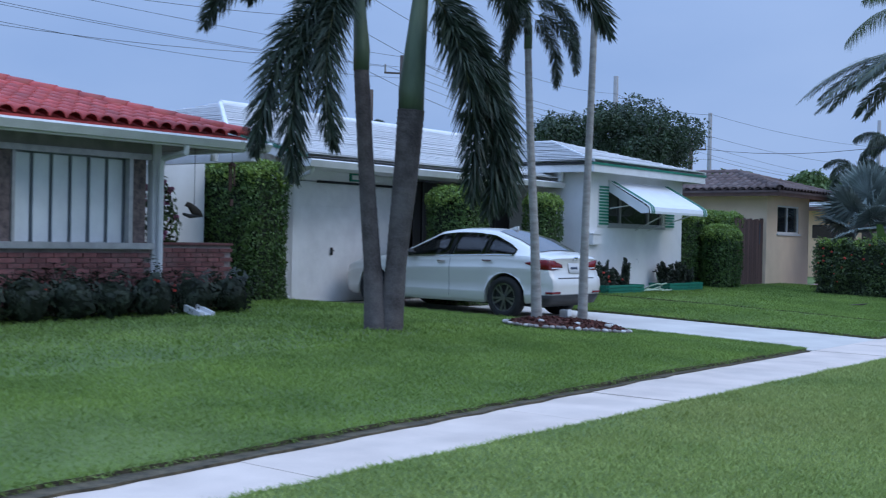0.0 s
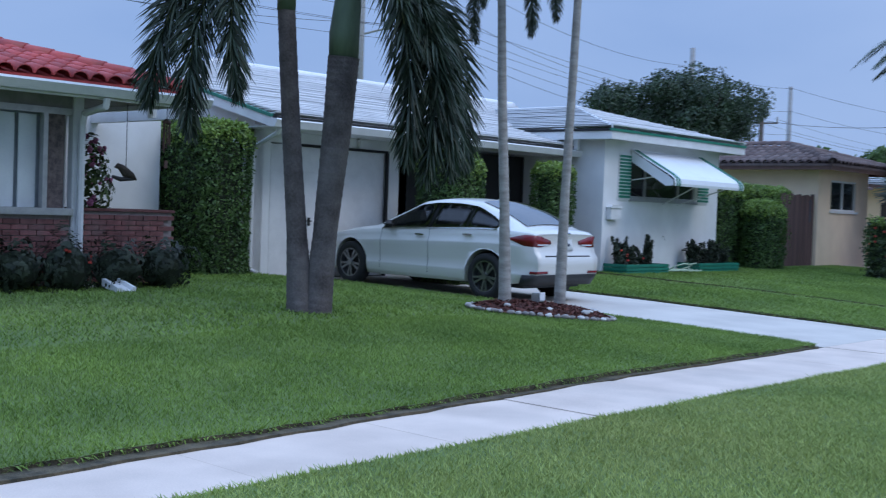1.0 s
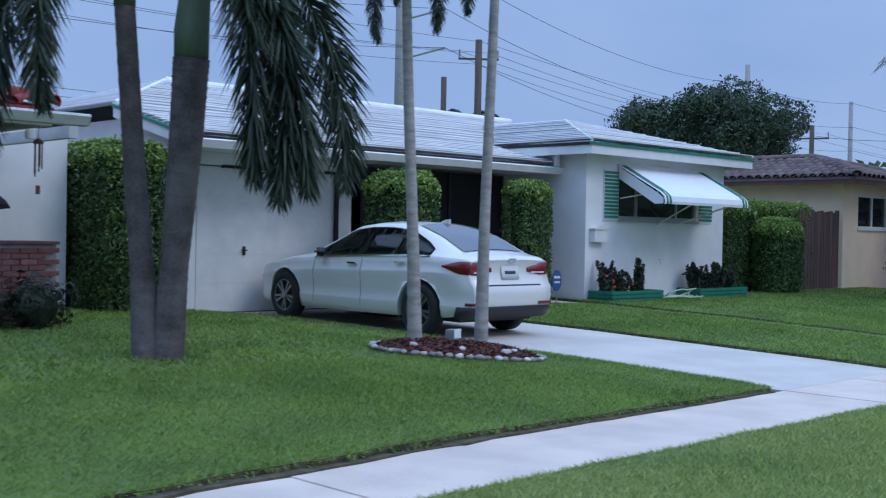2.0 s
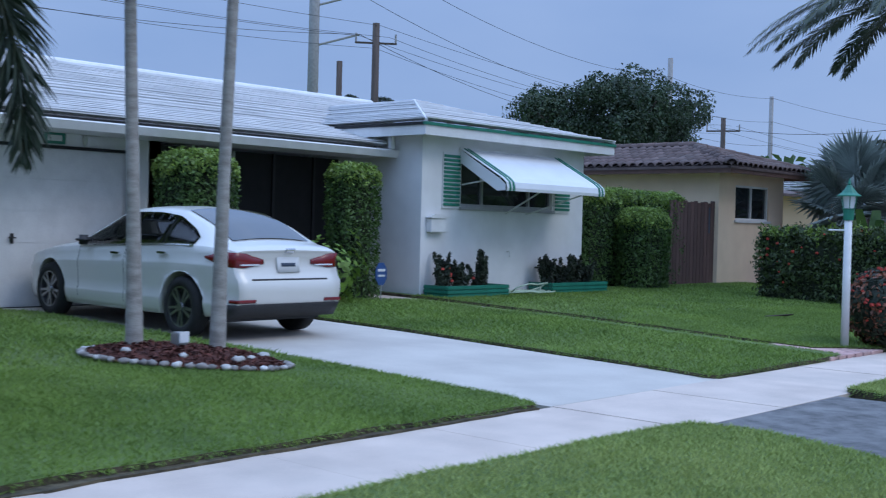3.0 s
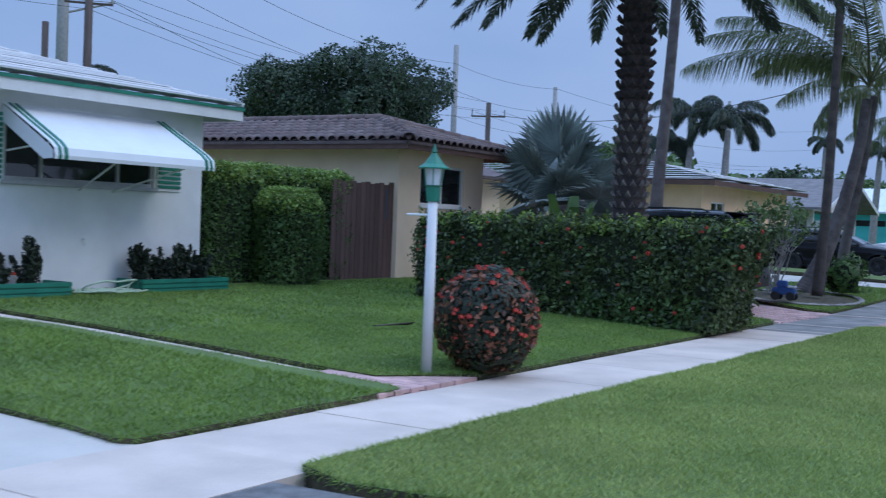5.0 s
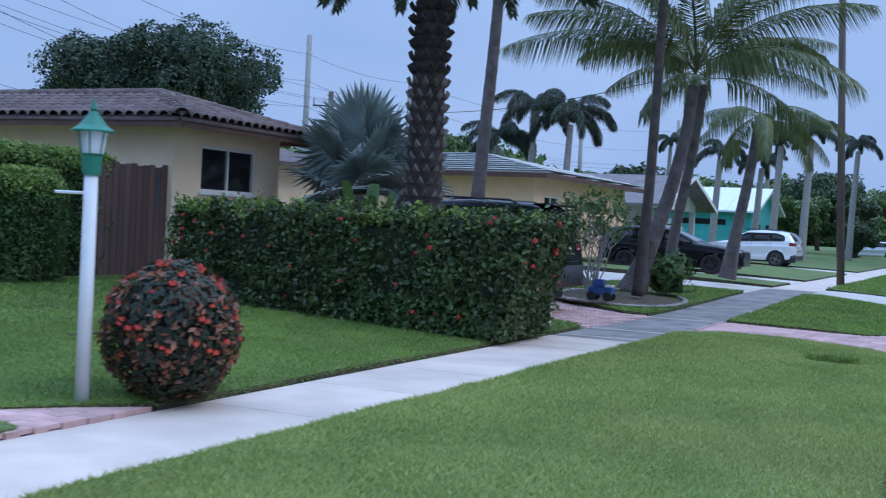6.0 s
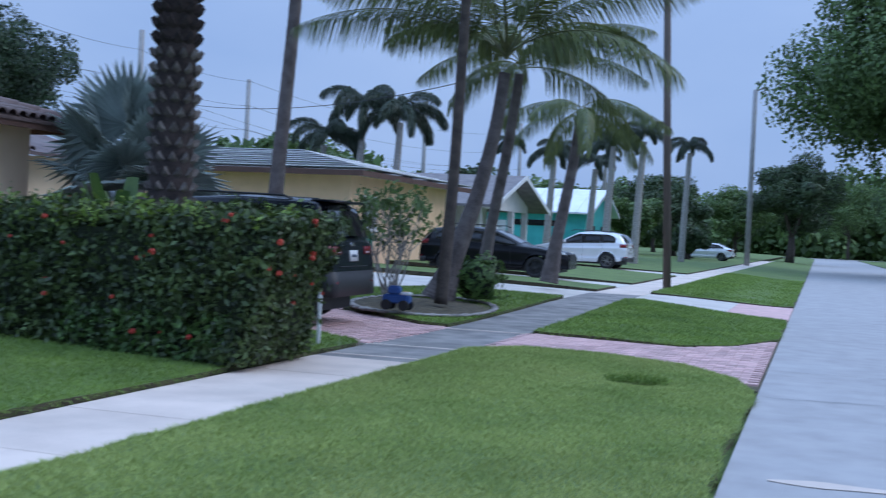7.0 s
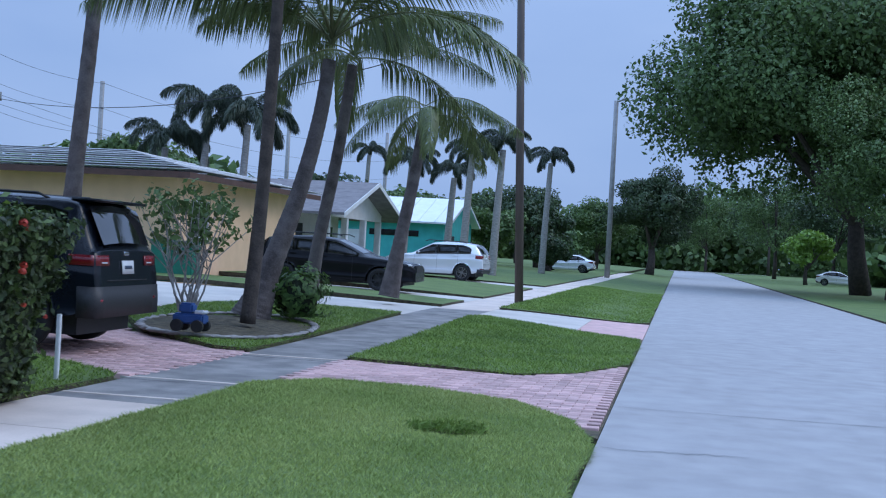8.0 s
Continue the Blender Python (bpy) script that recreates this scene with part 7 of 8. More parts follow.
for a, q, s in ((3.9, 0.75, 0.04), (4.7, 0.72, 0.036), (5.4, 0.8, 0.05), (5.8, 0.7, 0.042), (0.1, 0.75, 0.055), (6.0, 0.5, 0.04), (4.3, 0.45, 0.036)):
    x, y = bed_point(a, q)
    piece("white_rock", WHITES[int(a) % 3], mulch_bed, Matrix.Translation((x, y, lawn_z(x, y) + 0.1)) @ Matrix.Rotation(a * 2, 4, "Z") @ Matrix.Diagonal((s * 1.2, s, s * 0.7, 1)))
spot = thing("garden_spotlight", (-9.0, 13.95, 0.36), "small grey box spotlight in the mulch", "garden light")
part("housing", boxes((-9.07, -8.95, 13.89, 14.01, 0.4, 0.52), bevel=0.012), FRAME, spot)
part("lens", boxes((-8.94, -8.93, 13.9, 14.0, 0.43, 0.53)), CLEARLENS, spot)
part("spike", one_tube([(-9.01, 13.95, 0.3), (-9.01, 13.95, 0.41)], 0.015, 6), BLACKPLASTIC, spot)

# bed round the coconut palm
palm_bed = thing("palm_bed", (-7.2, 38.0, 0.3), "dark mulch bed with a low stone edge under the palms", "flower bed")
bm = bmesh.new()
ring = [bm.verts.new((-7.2 + 1.15 * math.cos(a), 38.2 + 2.0 * math.sin(a), lawn_z(-7.2 + 1.15 * math.cos(a), 38.2) + 0.03)) for a in [k * math.pi / 12 for k in range(24)]]
mid = bm.verts.new((-7.2, 38.2, lawn_z(-7.2, 38.2) + 0.12))
for i in range(24):
    bm.faces.new((ring[i], ring[(i + 1) % 24], mid))
part("mound", bm, SOIL, palm_bed)
for k in range(40):
    a = k * 2 * math.pi / 40
    x, y = -7.2 + 1.18 * math.cos(a), 38.2 + 2.05 * math.sin(a)
    piece("edging_stone", GREYS[k % 3], palm_bed, Matrix.Translation((x, y, lawn_z(x, y) + 0.03)) @ Matrix.Rotation(a, 4, "Z") @ Matrix.Diagonal((0.06, 0.15, 0.03, 1)))
toy = thing("toy_truck", (-6.95, 36.1, 0.25), "small blue plastic ride-on toy beside the palm", "toy")
part("body", boxes((-7.2, -6.75, 36.0, 36.22, 0.36, 0.5), (-7.12, -6.92, 36.02, 36.2, 0.5, 0.64), bevel=0.025), BLUE, toy)
part("hood", boxes((-6.9, -6.74, 36.01, 36.21, 0.5, 0.55), bevel=0.02), CLEARLENS, toy)
for x in (-7.12, -6.82):
    for y, s in ((35.99, -1), (36.23, 1)):
        bm = bmesh.new()
        bmesh.ops.create_cone(bm, cap_ends=True, segments=16, radius1=0.085, radius2=0.085, depth=0.06, matrix=Matrix.Translation((x, y, 0.335)) @ Matrix.Rotation(radians(90), 4, "X"))
        part("wheel", bm, RUBBER, toy)
marker = thing("marker_stake", (-6.2, 31.35, 0.1), "short white plastic marker stake by the hedge", "stake")
part("stake", boxes((-6.22, -6.18, 31.33, 31.37, 0.05, 0.75), bevel=0.006), WHITE, marker)
bin_ = thing("utility_box", (-13.9, 49.9, 0.4), "green utility box against the yellow wall", "box")
part("body", boxes((-14.4, -13.2, 50.0, 50.6, 0.3, 1.35), bevel=0.03), GREENTRIM, bin_)
part("lid", boxes((-14.44, -13.16, 49.96, 50.64, 1.352, 1.42), bevel=0.02), GREENTRIM, bin_)
bird = thing("bird_ornament", (-13.5, 10.85, 1.75), "dark bird ornament on a perch hanging from the eave", "ornament")
part("body", one_tube([(-13.5, 11.02, 1.76), (-13.5, 10.95, 1.81), (-13.5, 10.86, 1.85), (-13.5, 10.79, 1.91), (-13.5, 10.74, 1.93), (-13.5, 10.69, 1.91)], [0.012, 0.045, 0.066, 0.046, 0.038, 0.008], 10), TREEBARK, bird, smooth=True)
part("perch", one_tube([(-13.5, 10.66, 1.79), (-13.5, 10.78, 1.76), (-13.5, 10.98, 1.77)], [0.02, 0.032, 0.02], 8), BLACKPLASTIC, bird)
part("cord", one_tube([(-13.5, 10.86, 1.9), (-13.5, 10.86, 2.76)], 0.005, 5), BLACKPLASTIC, bird)
chime = thing("wind_chime", (-12.98, 11.12, 2.1), "rusty metal wind chime hanging from the eave", "wind chime")
part("cap", one_tube([(-12.98, 11.12, 2.5), (-12.98, 11.12, 2.53), (-12.98, 11.12, 2.56)], [0.06, 0.055, 0.02], 12), BROWNTRIM, chime)
for k in range(5):
    cx, cy = -12.98 + 0.042 * math.cos(k * 1.257), 11.12 + 0.042 * math.sin(k * 1.257)
    part("chime_tube", one_tube([(cx, cy, 2.5), (cx, cy, 2.24 - 0.03 * k)], 0.009, 6), BROWNTRIM, chime)
part("cord", one_tube([(-12.98, 11.12, 2.56), (-12.98, 11.12, 2.74)], 0.004, 4), BLACKPLASTIC, chime)
part("sail", boxes((-12.985, -12.975, 11.095, 11.145, 1.92, 2.02)), BROWNTRIM, chime)
patio_splash = thing("splash_block", (-12.7, 10.25, 0.34), "pale concrete splash block under the downspout", "splash block")
bm = prism([(10.1, 0.34), (10.36, 0.34), (10.36, 0.43), (10.32, 0.43), (10.3, 0.39), (10.18, 0.39), (10.16, 0.43), (10.1, 0.43)], "x", -12.75, -12.4)
for q in bm.verts:
    q.co.z += max(0, -12.3 - q.co.x) * 0.25 - 0.02
part("block", bm, WHITE, patio_splash)
fallen = thing("fallen_frond", (-8.4, 24.6, 0.3), "dry fallen palm leaf on the lawn", "leaf")
part("leaf", slab([(-8.5, 24.3, lawn_z(-8.5, 24.3) + 0.06), (-8.44, 24.3, lawn_z(-8.5, 24.3) + 0.06), (-8.3, 24.9, lawn_z(-8.3, 24.9) + 0.09), (-8.4, 24.9, lawn_z(-8.3, 24.9) + 0.05)], 0.01), TREEBARK, fallen)


# ---- poles and wires ----
def pole(name, label, x, y, h, r0, r1, mat, arms=(), z0=0.1, lean=0.0):
    p = thing(name, (x, y, z0), label, "utility pole")
    part("shaft", one_tube([(x, y, z0 - 0.05), (x + lean, y, h)], [r0, r1], 10), mat, p, smooth=True)
    for z, half, az in arms:
        d = Vector((math.cos(radians(az)), math.sin(radians(az)), 0))
        bm = bmesh.new()
        tube(bm, [Vector((x, y, z)) - d * half, Vector((x, y, z)) + d * half], 0.07, 4)
        part("crossarm", bm, mat, p)
        for s in (-1, 1):
            q = Vector((x, y, z)) + d * half * s * 0.95
            part("insulator", one_tube([q, q + Vector((0, 0, 0.45))], 0.05, 6), CONCPOLE, p)
    return p


pole("utility_pole", "wooden utility pole with a crossarm behind the house", -39.8, 46.0, 11.2, 0.2, 0.17, WOODPOLE, [(10.25, 1.0, 50)])
pole("utility_pole", "short wooden pole behind the house", -40.8, 44.6, 9.3, 0.15, 0.14, WOODPOLE)
pole("utility_pole", "wooden utility pole with a crossarm beyond the roofs", -39.7, 79.5, 9.6, 0.2, 0.17, WOODPOLE, [(8.7, 1.15, 25)])
tall = pole("transmission_pole", "tall concrete transmission pole with side brackets", -79, 76, 34, 0.55, 0.42, CONCPOLE)
for z in (17.6, 21.2, 25.0):
    part("bracket", one_tube([(-79, 76, z), (-76.2, 79.0, z + 1.2)], 0.1, 6), CONCPOLE, tall)
pole("transmission_pole", "tall concrete transmission pole in the distance", -89, 153, 27, 0.5, 0.38, CONCPOLE)
pole("transmission_pole", "tall concrete transmission pole in the distance", -80, 167, 22.3, 0.42, 0.32, CONCPOLE)
pole("transmission_pole", "tall concrete transmission pole in the distance", -66, 205, 24, 0.42, 0.32, CONCPOLE)
pole("transmission_pole", "tall concrete transmission pole in the distance", -58, 240, 24, 0.42, 0.32, CONCPOLE)
pole("street_pole", "grey wooden street pole in the grass strip", -4.7, 52.8, 10.5, 0.12, 0.1, WOODPOLE, lean=-0.5)
lamp2 = pole("street_lamp", "grey concrete street lamp pole", -5.4, 104, 12.9, 0.2, 0.16, CONCPOLE)
part("lamp_arm", one_tube([(-5.4, 104, 12.8), (-4.9, 103.7, 12.95)], 0.06, 6), CONCPOLE, lamp2)
part("lamp_head", boxes((-5.0, -4.55, 103.5, 103.9, 12.9, 13.02), bevel=0.05), CONCPOLE, lamp2)


def wire(a, b, sag, r=0.011):
    a, b = Vector(a), Vector(b)
    pts = [a.lerp(b, k / 14) - Vector((0, 0, sag * 4 * (k / 14) * (1 - k / 14))) for k in range(15)]
    w = part("overhead_wire", one_tube(pts, r, 4), WIRE)
    tagged(w, "thin black overhead wire", "wire", group="overhead wires")


for dx, z, sag in ((-0.7, 10.55, 0.7), (0.65, 10.55, 0.8), (0.0, 10.0, 0.9), (0.2, 11.1, 0.5)):
    wire((-39.8 + dx * 0.64, 46 + dx * 0.77, z), (-39.9 + dx * 0.6, 6, z + 0.3), sag)
    wire((-39.8 + dx * 0.64, 46 + dx * 0.77, z), (-39.7 + dx * 0.8, 79.5 + dx * 0.3, z - 1.5), sag)
for z in (7.2, 6.9):
    wire((-39.8, 46, z), (-39.7, 79.5, z - 0.8), 0.8)
    wire((-39.8, 46, z), (-39.9, 6, z), 0.6)
wire((-39.8, 46, 7.3), (-24, 49, 3.0), 0.5, 0.018)
for k, (z, z2) in enumerate(((18.8, 15.0), (22.4, 18.5), (26.2, 22))):
    wire((-76.2, 79.0, z), (-86, 10, z + 1), 2.2, 0.026)
    wire((-76.2, 79.0, z), (-88.5, 152, z - 2), 2.5, 0.026)
    wire((-88.5, 152, z - 2), (-79.6, 167, z2), 0.8, 0.026)
    wire((-79.6, 167, z2), (-57, 240, z2), 2.5, 0.026)
wire((-39.7, 79.5, 8.9), (-7.5, 60, 9.0), 1.5, 0.02)
for dx in (-1, 1):
    wire((-39.7 + dx, 79.5, 9.0), (-39 + dx, 140, 9.0), 1.0)


# ---- pieces of walls, roofs and pavements ----
# sidewalk slabs
sidewalk = thing("sidewalk", (-5.3, 20, 0.05), "pale concrete sidewalk laid in slabs", "sidewalk", kind="structure")
for k in range(-26, 92):
    y = k * 1.52 + 0.3
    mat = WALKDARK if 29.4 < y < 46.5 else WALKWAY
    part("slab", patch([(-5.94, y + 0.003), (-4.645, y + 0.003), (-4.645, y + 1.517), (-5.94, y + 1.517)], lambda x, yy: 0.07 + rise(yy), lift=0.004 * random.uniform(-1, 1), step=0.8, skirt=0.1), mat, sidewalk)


def brick_piece(name, a, b, c, mat, bevel=0.006):
    bm = boxes((-a / 2, a / 2, -b / 2, b / 2, -c / 2, c / 2))
    bmesh.ops.bevel(bm, geom=[e for e in bm.edges if max(v.co.z for v in e.verts) > 0 and min(v.co.z for v in e.verts) > 0], offset=bevel, segments=1, affect="EDGES")
    return mesh_of(name, bm, mat)


# pink pavers of the apron and the drive
paver_apron = part("paver_apron", patch([(-4.64, 33.15), (-3.0, 33.3), (-2.0, 33.05), (-1.06, 31.4), (-1.06, 38.5), (-1.7, 36.6), (-2.4, 35.7), (-4.64, 35.75)], lambda x, y: paved_z(x, y) - 0.015), SOIL)
tagged(paver_apron, "pink brick paver driveway apron", "driveway", kind="structure")
PV = brick_piece("paver", 0.235, 0.115, 0.06, PAVER)


def inside(poly, x, y):
    hit = False
    for (x0, y0), (x1, y1) in zip(poly, poly[1:] + poly[:1]):
        if (y0 > y) != (y1 > y) and x < (x1 - x0) * (y - y0) / (y1 - y0) + x0:
            hit = not hit
    return hit


def lay_pavers(parent, poly, most):
    n, rest = 0, []
    for j in range(int(max(p[1] for p in poly) / 0.12) + 1, int(min(p[1] for p in poly) / 0.12) - 1, -1):
        for i in range(int(min(p[0] for p in poly) / 0.24) - 1, 2):
            x, y = (i + 0.5 * (j % 2)) * 0.24, j * 0.12
            if not inside(poly, x, y):
                continue
            m = Matrix.Translation((x, y, paved_z(x, y) - 0.022 + random.uniform(-0.002, 0.002)))
            rest.append((x, y, m))
    rest.sort(key=lambda q: q[1] - q[0])
    for x, y, m in rest[:most]:
        piece("paver", PV, parent, m)
    src = [tuple(v.co) for v in PV.vertices]
    V, F4 = [], []
    quads = [tuple(p.vertices) for p in PV.polygons if len(p.vertices) == 4]
    for x, y, m in rest[most:]:
        b = len(V)
        V += [(a + m.translation.x, c + m.translation.y, d + m.translation.z) for a, c, d in src]
        F4 += [tuple(b + i for i in q) for q in quads]
    if V:
        ob = raw_part("pavers", raw_mesh("pavers", V, F4, PAVER), parent)
        tagged(ob, kind="stuff")


lay_pavers(paver_apron, [(-4.64, 33.15), (-3.0, 33.3), (-2.0, 33.05), (-1.08, 31.5), (-1.08, 38.3), (-1.7, 36.6), (-2.4, 35.7), (-4.64, 35.75)], 300)
lay_pavers(paver_drive, [(-5.96, 32.4), (-5.96, 35.7), (-8.2, 36.7), (-9.4, 38.3), (-9.7, 41), (-14.1, 41), (-14.1, 33.6), (-8, 33.3)], 300)
step_pad = part("paver_pad", patch([(-5.95, 20.9), (-5.95, 22.5), (-6.5, 21.7), (-7.0, 21.58), (-7.0, 20.8)], lambda x, y: lawn_z(x, y) - 0.012), PAVER)
tagged(step_pad, "small pad of pink pavers at the walk", "path", kind="structure")
for j in range(14):
    for i in range(5):
        x, y = -6.05 - i * 0.24 + (j % 2) * 0.1, 20.95 + j * 0.12
        if y > 22.5 - (abs(x) - 5.95) * 1.6 or x > -5.98:
            continue
        piece("paver", PV, step_pad, Matrix.Translation((x, y, lawn_z(x, y) - 0.04)))

# bricks of the wall and the planter
BK = brick_piece("brick", 0.06, 0.205, 0.058, BRICK, 0.004)
for row in range(12):
    for k in range(-1, 15):
        y = 7.15 + (k + 0.5 * (row % 2)) * 0.218
        if 7.0 < y < 9.92:
            piece("brick", BK, brick_wall, Matrix.Translation((-13.375 + random.uniform(-0.004, 0.004), y, 0.42 + row * 0.07)))
for row in range(13):
    for k in range(8):
        y = 10.2 + (k + 0.5 * (row % 2)) * 0.218
        if 10.26 < y < 11.6:
            piece("brick", BK, planter, Matrix.Translation((-13.59 + random.uniform(-0.004, 0.004), y, 0.42 + row * 0.07)))
    for k in range(3):
        piece("brick", BK, planter, Matrix.Translation((-13.7 - (k + 0.4 * (row % 2)) * 0.218, 11.66, 0.42 + row * 0.07)) @ Matrix.Rotation(radians(90), 4, "Z"))

# red barrel tiles of the brick house
RT = barrel_mesh("tile", 0.4, 0.115, RED_TILE)
tile_slope(BH, RT, a0, a1, ar0, ar1, 0.235, 0.34, limit=lambda p: p.y > 6.2)
ridge_tiles(BH, barrel_mesh("ridge_tile", 0.42, 0.14, RED_TILE), a1, ar1, 0.36)
# brown tiles of the tan house
BT = barrel_mesh("tile", 0.4, 0.12, BROWN_TILE, 5)
tile_slope(TH, BT, t0, t1, tp0, tp0, 0.25, 0.34)
tile_slope(TH, BT, t3, t0, tp1, tp0, 0.25, 0.34, limit=lambda p: p.x > -21)
ridge_tiles(TH, barrel_mesh("ridge_tile", 0.42, 0.14, BROWN_TILE), t0, tp0, 0.36)
ridge_tiles(TH, barrel_mesh("ridge_tile", 0.42, 0.14, BROWN_TILE), t1, tp0, 0.36)
ridge_tiles(TH, barrel_mesh("ridge_tile", 0.42, 0.14, BROWN_TILE), tp0, tp1, 0.36)
tile_slope(TH, BT, s0, s1, (-21, 35.3, 4.0), (-21, 42.6, 4.0), 0.25, 0.34, limit=lambda p: p.y < 39 and p.x > -18.5)


# ---- grass blades ----
def blades(name, poly, x0, x1, y0, y1, density, seed, height=0.03, width=0.006, lean=1.0, mat=BLADE):
    """Short mown blades over part of a lawn."""
    g = np.random.default_rng(seed)
    n = int((x1 - x0) * (y1 - y0) * density)
    p = np.stack([g.uniform(x0, x1, n), g.uniform(y0, y1, n)], 1)
    keep = np.zeros(n, bool)
    q = np.array(poly)
    for (ax, ay), (bx, by) in zip(q, np.roll(q, -1, 0)):
        c = (ay > p[:, 1]) != (by > p[:, 1])
        keep ^= c & (p[:, 0] < (bx - ax) * (p[:, 1] - ay) / (by - ay + 1e-12) + ax)
    p = p[keep]
    n = len(p)
    gx, gy = np.linspace(x0, x1, 25), np.linspace(y0, y1, 60)
    zz = np.array([[lawn_z(a, b) for a in gx] for b in gy])
    fx, fy = (p[:, 0] - x0) / (x1 - x0) * 24, (p[:, 1] - y0) / (y1 - y0) * 59
    i, j = np.clip(fx.astype(int), 0, 23), np.clip(fy.astype(int), 0, 58)
    u, w = fx - i, fy - j
    z = zz[j, i] * (1 - u) * (1 - w) + zz[j, i + 1] * u * (1 - w) + zz[j + 1, i] * (1 - u) * w + zz[j + 1, i + 1] * u * w
    a = g.uniform(0, 2 * np.pi, n)
    h = height * g.uniform(0.5, 1.25, n)
    l = g.normal(0, lean, (n, 2)) * h[:, None]
    base = np.column_stack([p, z - 0.012])
    side = np.column_stack([np.cos(a), np.sin(a), np.zeros(n)]) * (width * g.uniform(0.7, 1.3, n))[:, None]
    tip = base + np.column_stack([l, h + 0.012])
    v = np.stack([base - side, base + side, tip], 1).reshape(-1, 3)
    ob = new(name, raw_mesh(name, v, np.arange(3 * n).reshape(-1, 3), mat))
    tagged(ob, "short mown green grass blades on the lawn", "grass", kind="stuff")


blades("grass", LAWNS[3], -4.78, -1.0, 2.5, 15.7, 5000, 1, mat=DRYBLADE)
blades("grass", LAWNS[4], -4.78, -1.0, 18.0, 33.5, 5000, 2, mat=DRYBLADE)
blades("grass", LAWNS[0], -9.0, -5.4, 2.5, 15.6, 4200, 3)
blades("grass", LAWNS[0], -15.0, -9.0, 4.0, 15.6, 900, 4, 0.038, 0.011)
blades("grass", LAWNS[1], -15.2, -5.92, 18.1, 21.0, 1900, 5, 0.038, 0.01)
blades("grass", LAWNS[2], -9.5, -5.92, 21.4, 28.7, 3400, 6)
blades("grass", LAWNS[2], -13.5, -9.5, 21.4, 33, 900, 7, 0.038, 0.011)
blades("grass", LAWNS[2], -9.5, -5.92, 28.7, 33.0, 1000, 8, 0.038, 0.011)
blades("grass", LAWNS[5], -4.66, -1.0, 35.5, 45, 1100, 9, 0.038, 0.011)
blades("grass", LAWNS[7], -9.4, -5.9, 35.4, 44.6, 900, 10, 0.038, 0.011)
blades("grass", LAWNS[6], -4.66, -1.0, 48.6, 75, 350, 11, 0.045, 0.016)


def edge_blades(name, poly, x0, x1, y0, y1, seed, per_metre=420):
    """Longer blades that hang over the cut edge of a lawn."""
    g = np.random.default_rng(seed)
    V = []
    cx, cy = np.mean(poly, 0)
    for (ax, ay), (bx, by) in zip(poly, poly[1:] + poly[:1]):
        ln = math.hypot(bx - ax, by - ay)
        n = int(ln * per_metre)
        if not n or ln > 6:
            continue
        t = g.uniform(0, 1, n)
        x, y = ax + (bx - ax) * t, ay + (by - ay) * t
        ok = (x > x0) & (x < x1) & (y > y0) & (y < y1)
        x, y = x[ok], y[ok]
        if not len(x):
            continue
        out = np.array([by - ay, -(bx - ax)]) / ln
        if inside(poly, (ax + bx) / 2 + out[0] * 0.05, (ay + by) / 2 + out[1] * 0.05):
            out = -out
        k = len(x)
        off = g.uniform(-0.05, 0.012, k)
        z = np.array([lawn_z(a, b) for a, b in zip(x, y)]) - np.where(off > 0, g.uniform(0, 0.05, k), 0.005)
        base = np.column_stack([x + out[0] * off, y + out[1] * off, z])
        reach = g.uniform(-0.015, 0.05, k)
        side = np.column_stack([-out[1] * np.ones(k), out[0] * np.ones(k), np.zeros(k)]) * g.uniform(0.004, 0.009, k)[:, None]
        tip = base + np.column_stack([out[0] * reach + g.normal(0, 0.02, k), out[1] * reach + g.normal(0, 0.02, k), g.uniform(-0.03, 0.035, k)])
        V.append(np.stack([base - side, base + side, tip], 1).reshape(-1, 3))
    v = np.concatenate(V)
    ob = new(name, raw_mesh(name, v, np.arange(len(v)).reshape(-1, 3), BLADE))
    tagged(ob, "grass blades hanging over the cut lawn edge", "grass", kind="stuff")


for i, k in enumerate((0, 1, 2, 3, 4, 5, 7)):
    edge_blades("edge_grass", LAWNS[k], -15.3, -0.9, 2.0, 46, 40 + i)

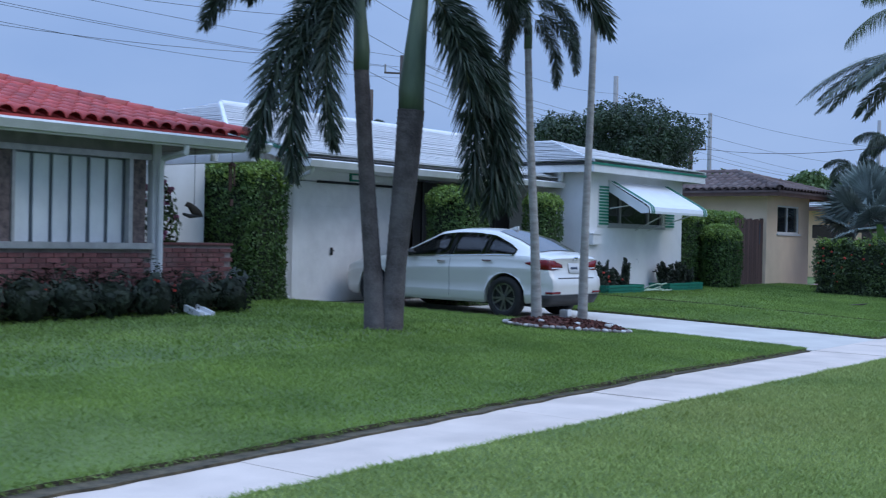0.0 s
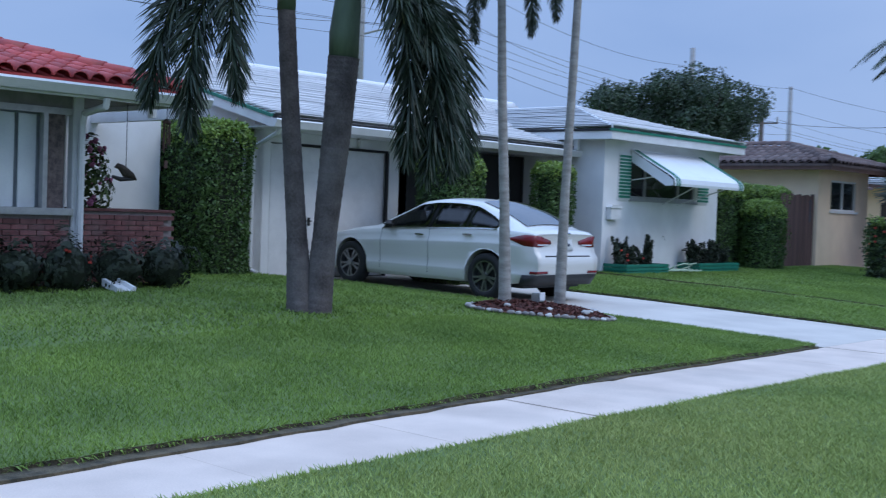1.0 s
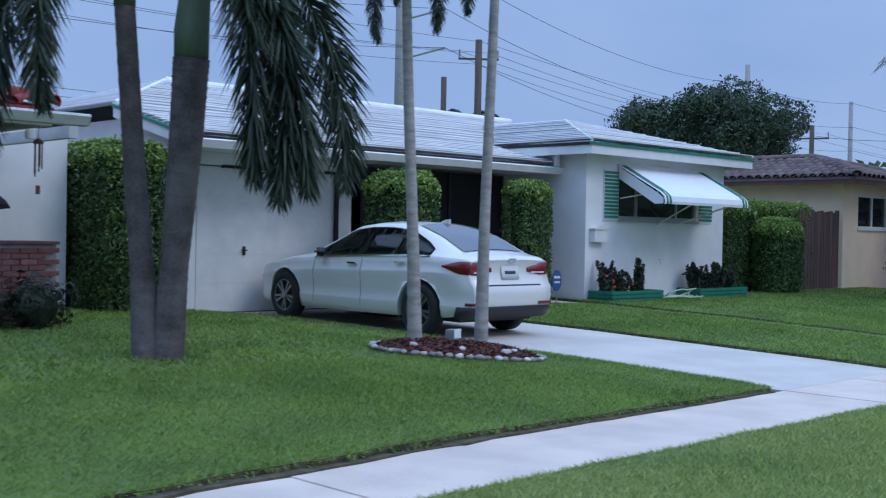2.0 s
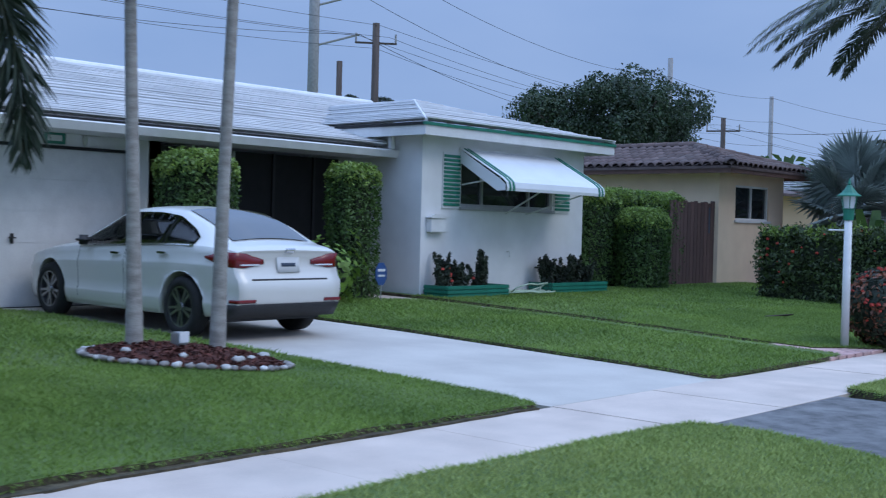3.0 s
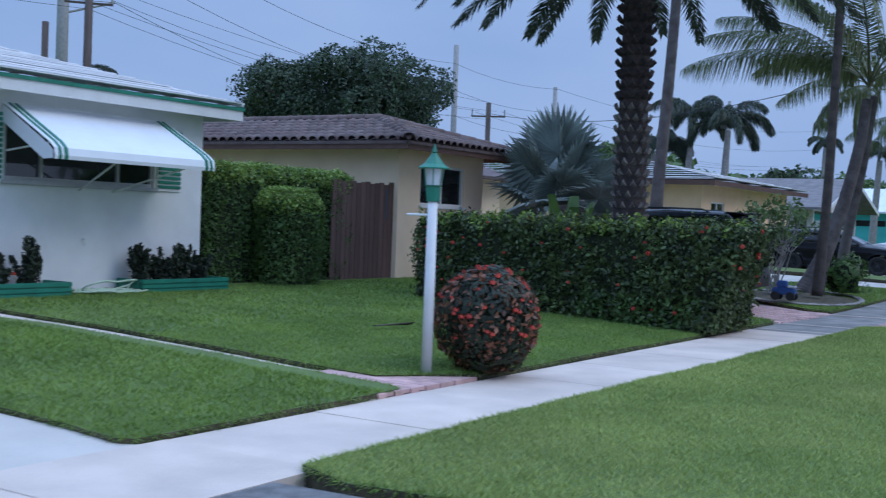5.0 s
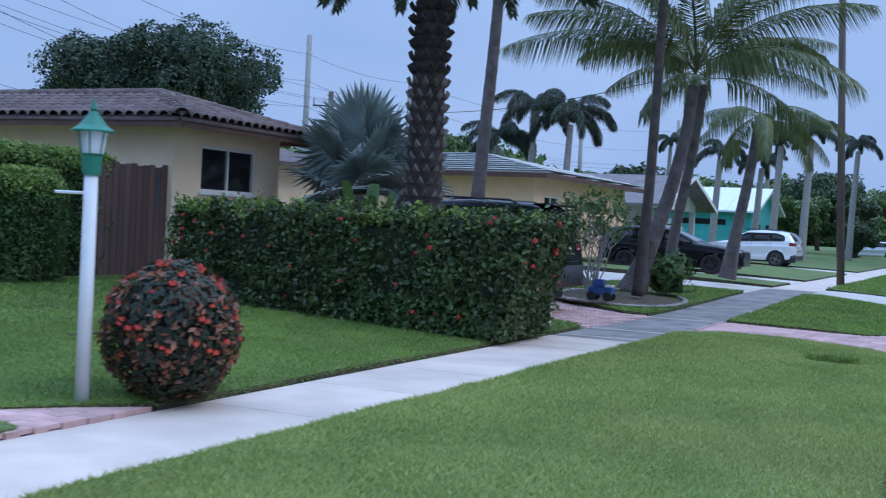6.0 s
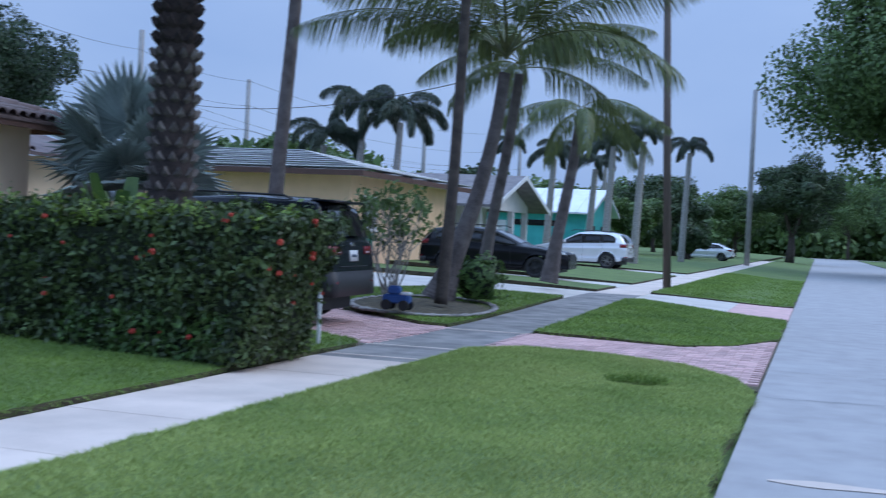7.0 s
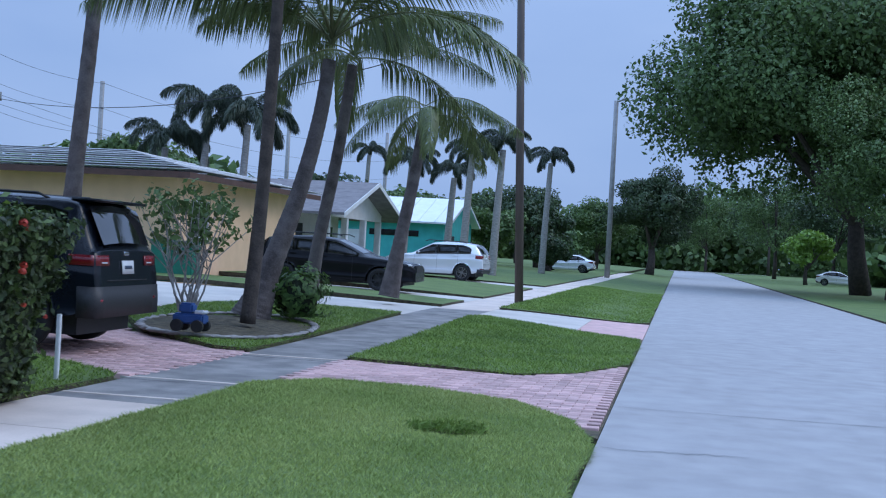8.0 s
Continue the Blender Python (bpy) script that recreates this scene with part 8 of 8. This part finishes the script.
# pale joints across the stained slabs, worn spots and cracks
for y in (30.98, 32.35, 35.4):
    part("joint", patch([(-5.93, y), (-4.66, y + 0.08), (-4.66, y + 0.15), (-5.93, y + 0.07)], lambda x, yy: 0.077 + rise(yy), skirt=0.02), WALKWAY, sidewalk, "pale worn joint")
hollow = thing("worn_spot", (-2.26, 30.75, 0.05), "dark worn hollow with long grass in the strip", "bare patch")
bm = bmesh.new()
ring = [bm.verts.new((-2.26 + 0.3 * math.cos(a) * (1 + 0.2 * math.sin(3 * a)), 30.75 + 0.24 * math.sin(a), lawn_z(-2.26, 30.75) + 0.012)) for a in [k * math.pi / 10 for k in range(20)]]
bm.faces.new(ring)
bmesh.ops.solidify(bm, geom=bm.faces, thickness=0.02)
part("soil", bm, SOIL, hollow)
r = random.Random(21)
pts, out = [], []
for k in range(420):
    a, q = r.uniform(0, 6.28), math.sqrt(r.random())
    pts.append((-2.26 + 0.34 * q * math.cos(a), 30.75 + 0.28 * q * math.sin(a), lawn_z(-2.26, 30.75) + r.uniform(0.01, 0.06)))
    out.append((r.gauss(0, 1), r.gauss(0, 1), 0.2))
v, f = leaf_quads(pts, out, 0.045, 0.5, 0.16, 22)
raw_part("long_grass", raw_mesh("long_grass", v, f, BLADE), hollow)


def crack(points, width):
    """A thin dark crack in the road, lying on it."""
    bm = bmesh.new()
    rows = []
    for i, (x, y) in enumerate(points):
        w = width * (0.4 + 0.6 * math.sin(math.pi * (i + 0.5) / len(points)))
        rows.append([bm.verts.new((x, y - w, 0.007)), bm.verts.new((x, y + w, 0.007))])
    for a, b in zip(rows, rows[1:]):
        bm.faces.new((a[0], b[0], b[1], a[1]))
    bmesh.ops.recalc_face_normals(bm, faces=bm.faces)
    part("crack", bm, ASPHALT, road)


for seed, y, x0, x1, slope in ((1, 30.9, -1.0, 0.2, 0.12), (2, 33.6, -1.0, 4.5, 0.05), (3, 28.2, 0.4, 3.0, -0.2), (5, 45.0, -0.9, 5.8, -0.02)):
    r = random.Random(seed)
    crack([(x0 + (x1 - x0) * k / 24, y + slope * (x1 - x0) * k / 24 + r.gauss(0, 0.025)) for k in range(25)], 0.009)
stain = lambda x, y, w, h, seed: [(x + w * math.cos(a) * (1 + 0.25 * math.sin(2.3 * a + seed)), y + h * math.sin(a) * (1 + 0.2 * math.cos(3 * a + seed))) for a in [k * math.pi / 9 for k in range(18)]]
for k, (x, y, w, h) in enumerate(((-0.35, 26.6, 0.35, 0.1),)):
    bm = patch(stain(x, y, w, h, k), lambda a, b: 0.007, skirt=0.003)
    part("paint_patch", bm, WALKWAY, road, "pale worn patch")
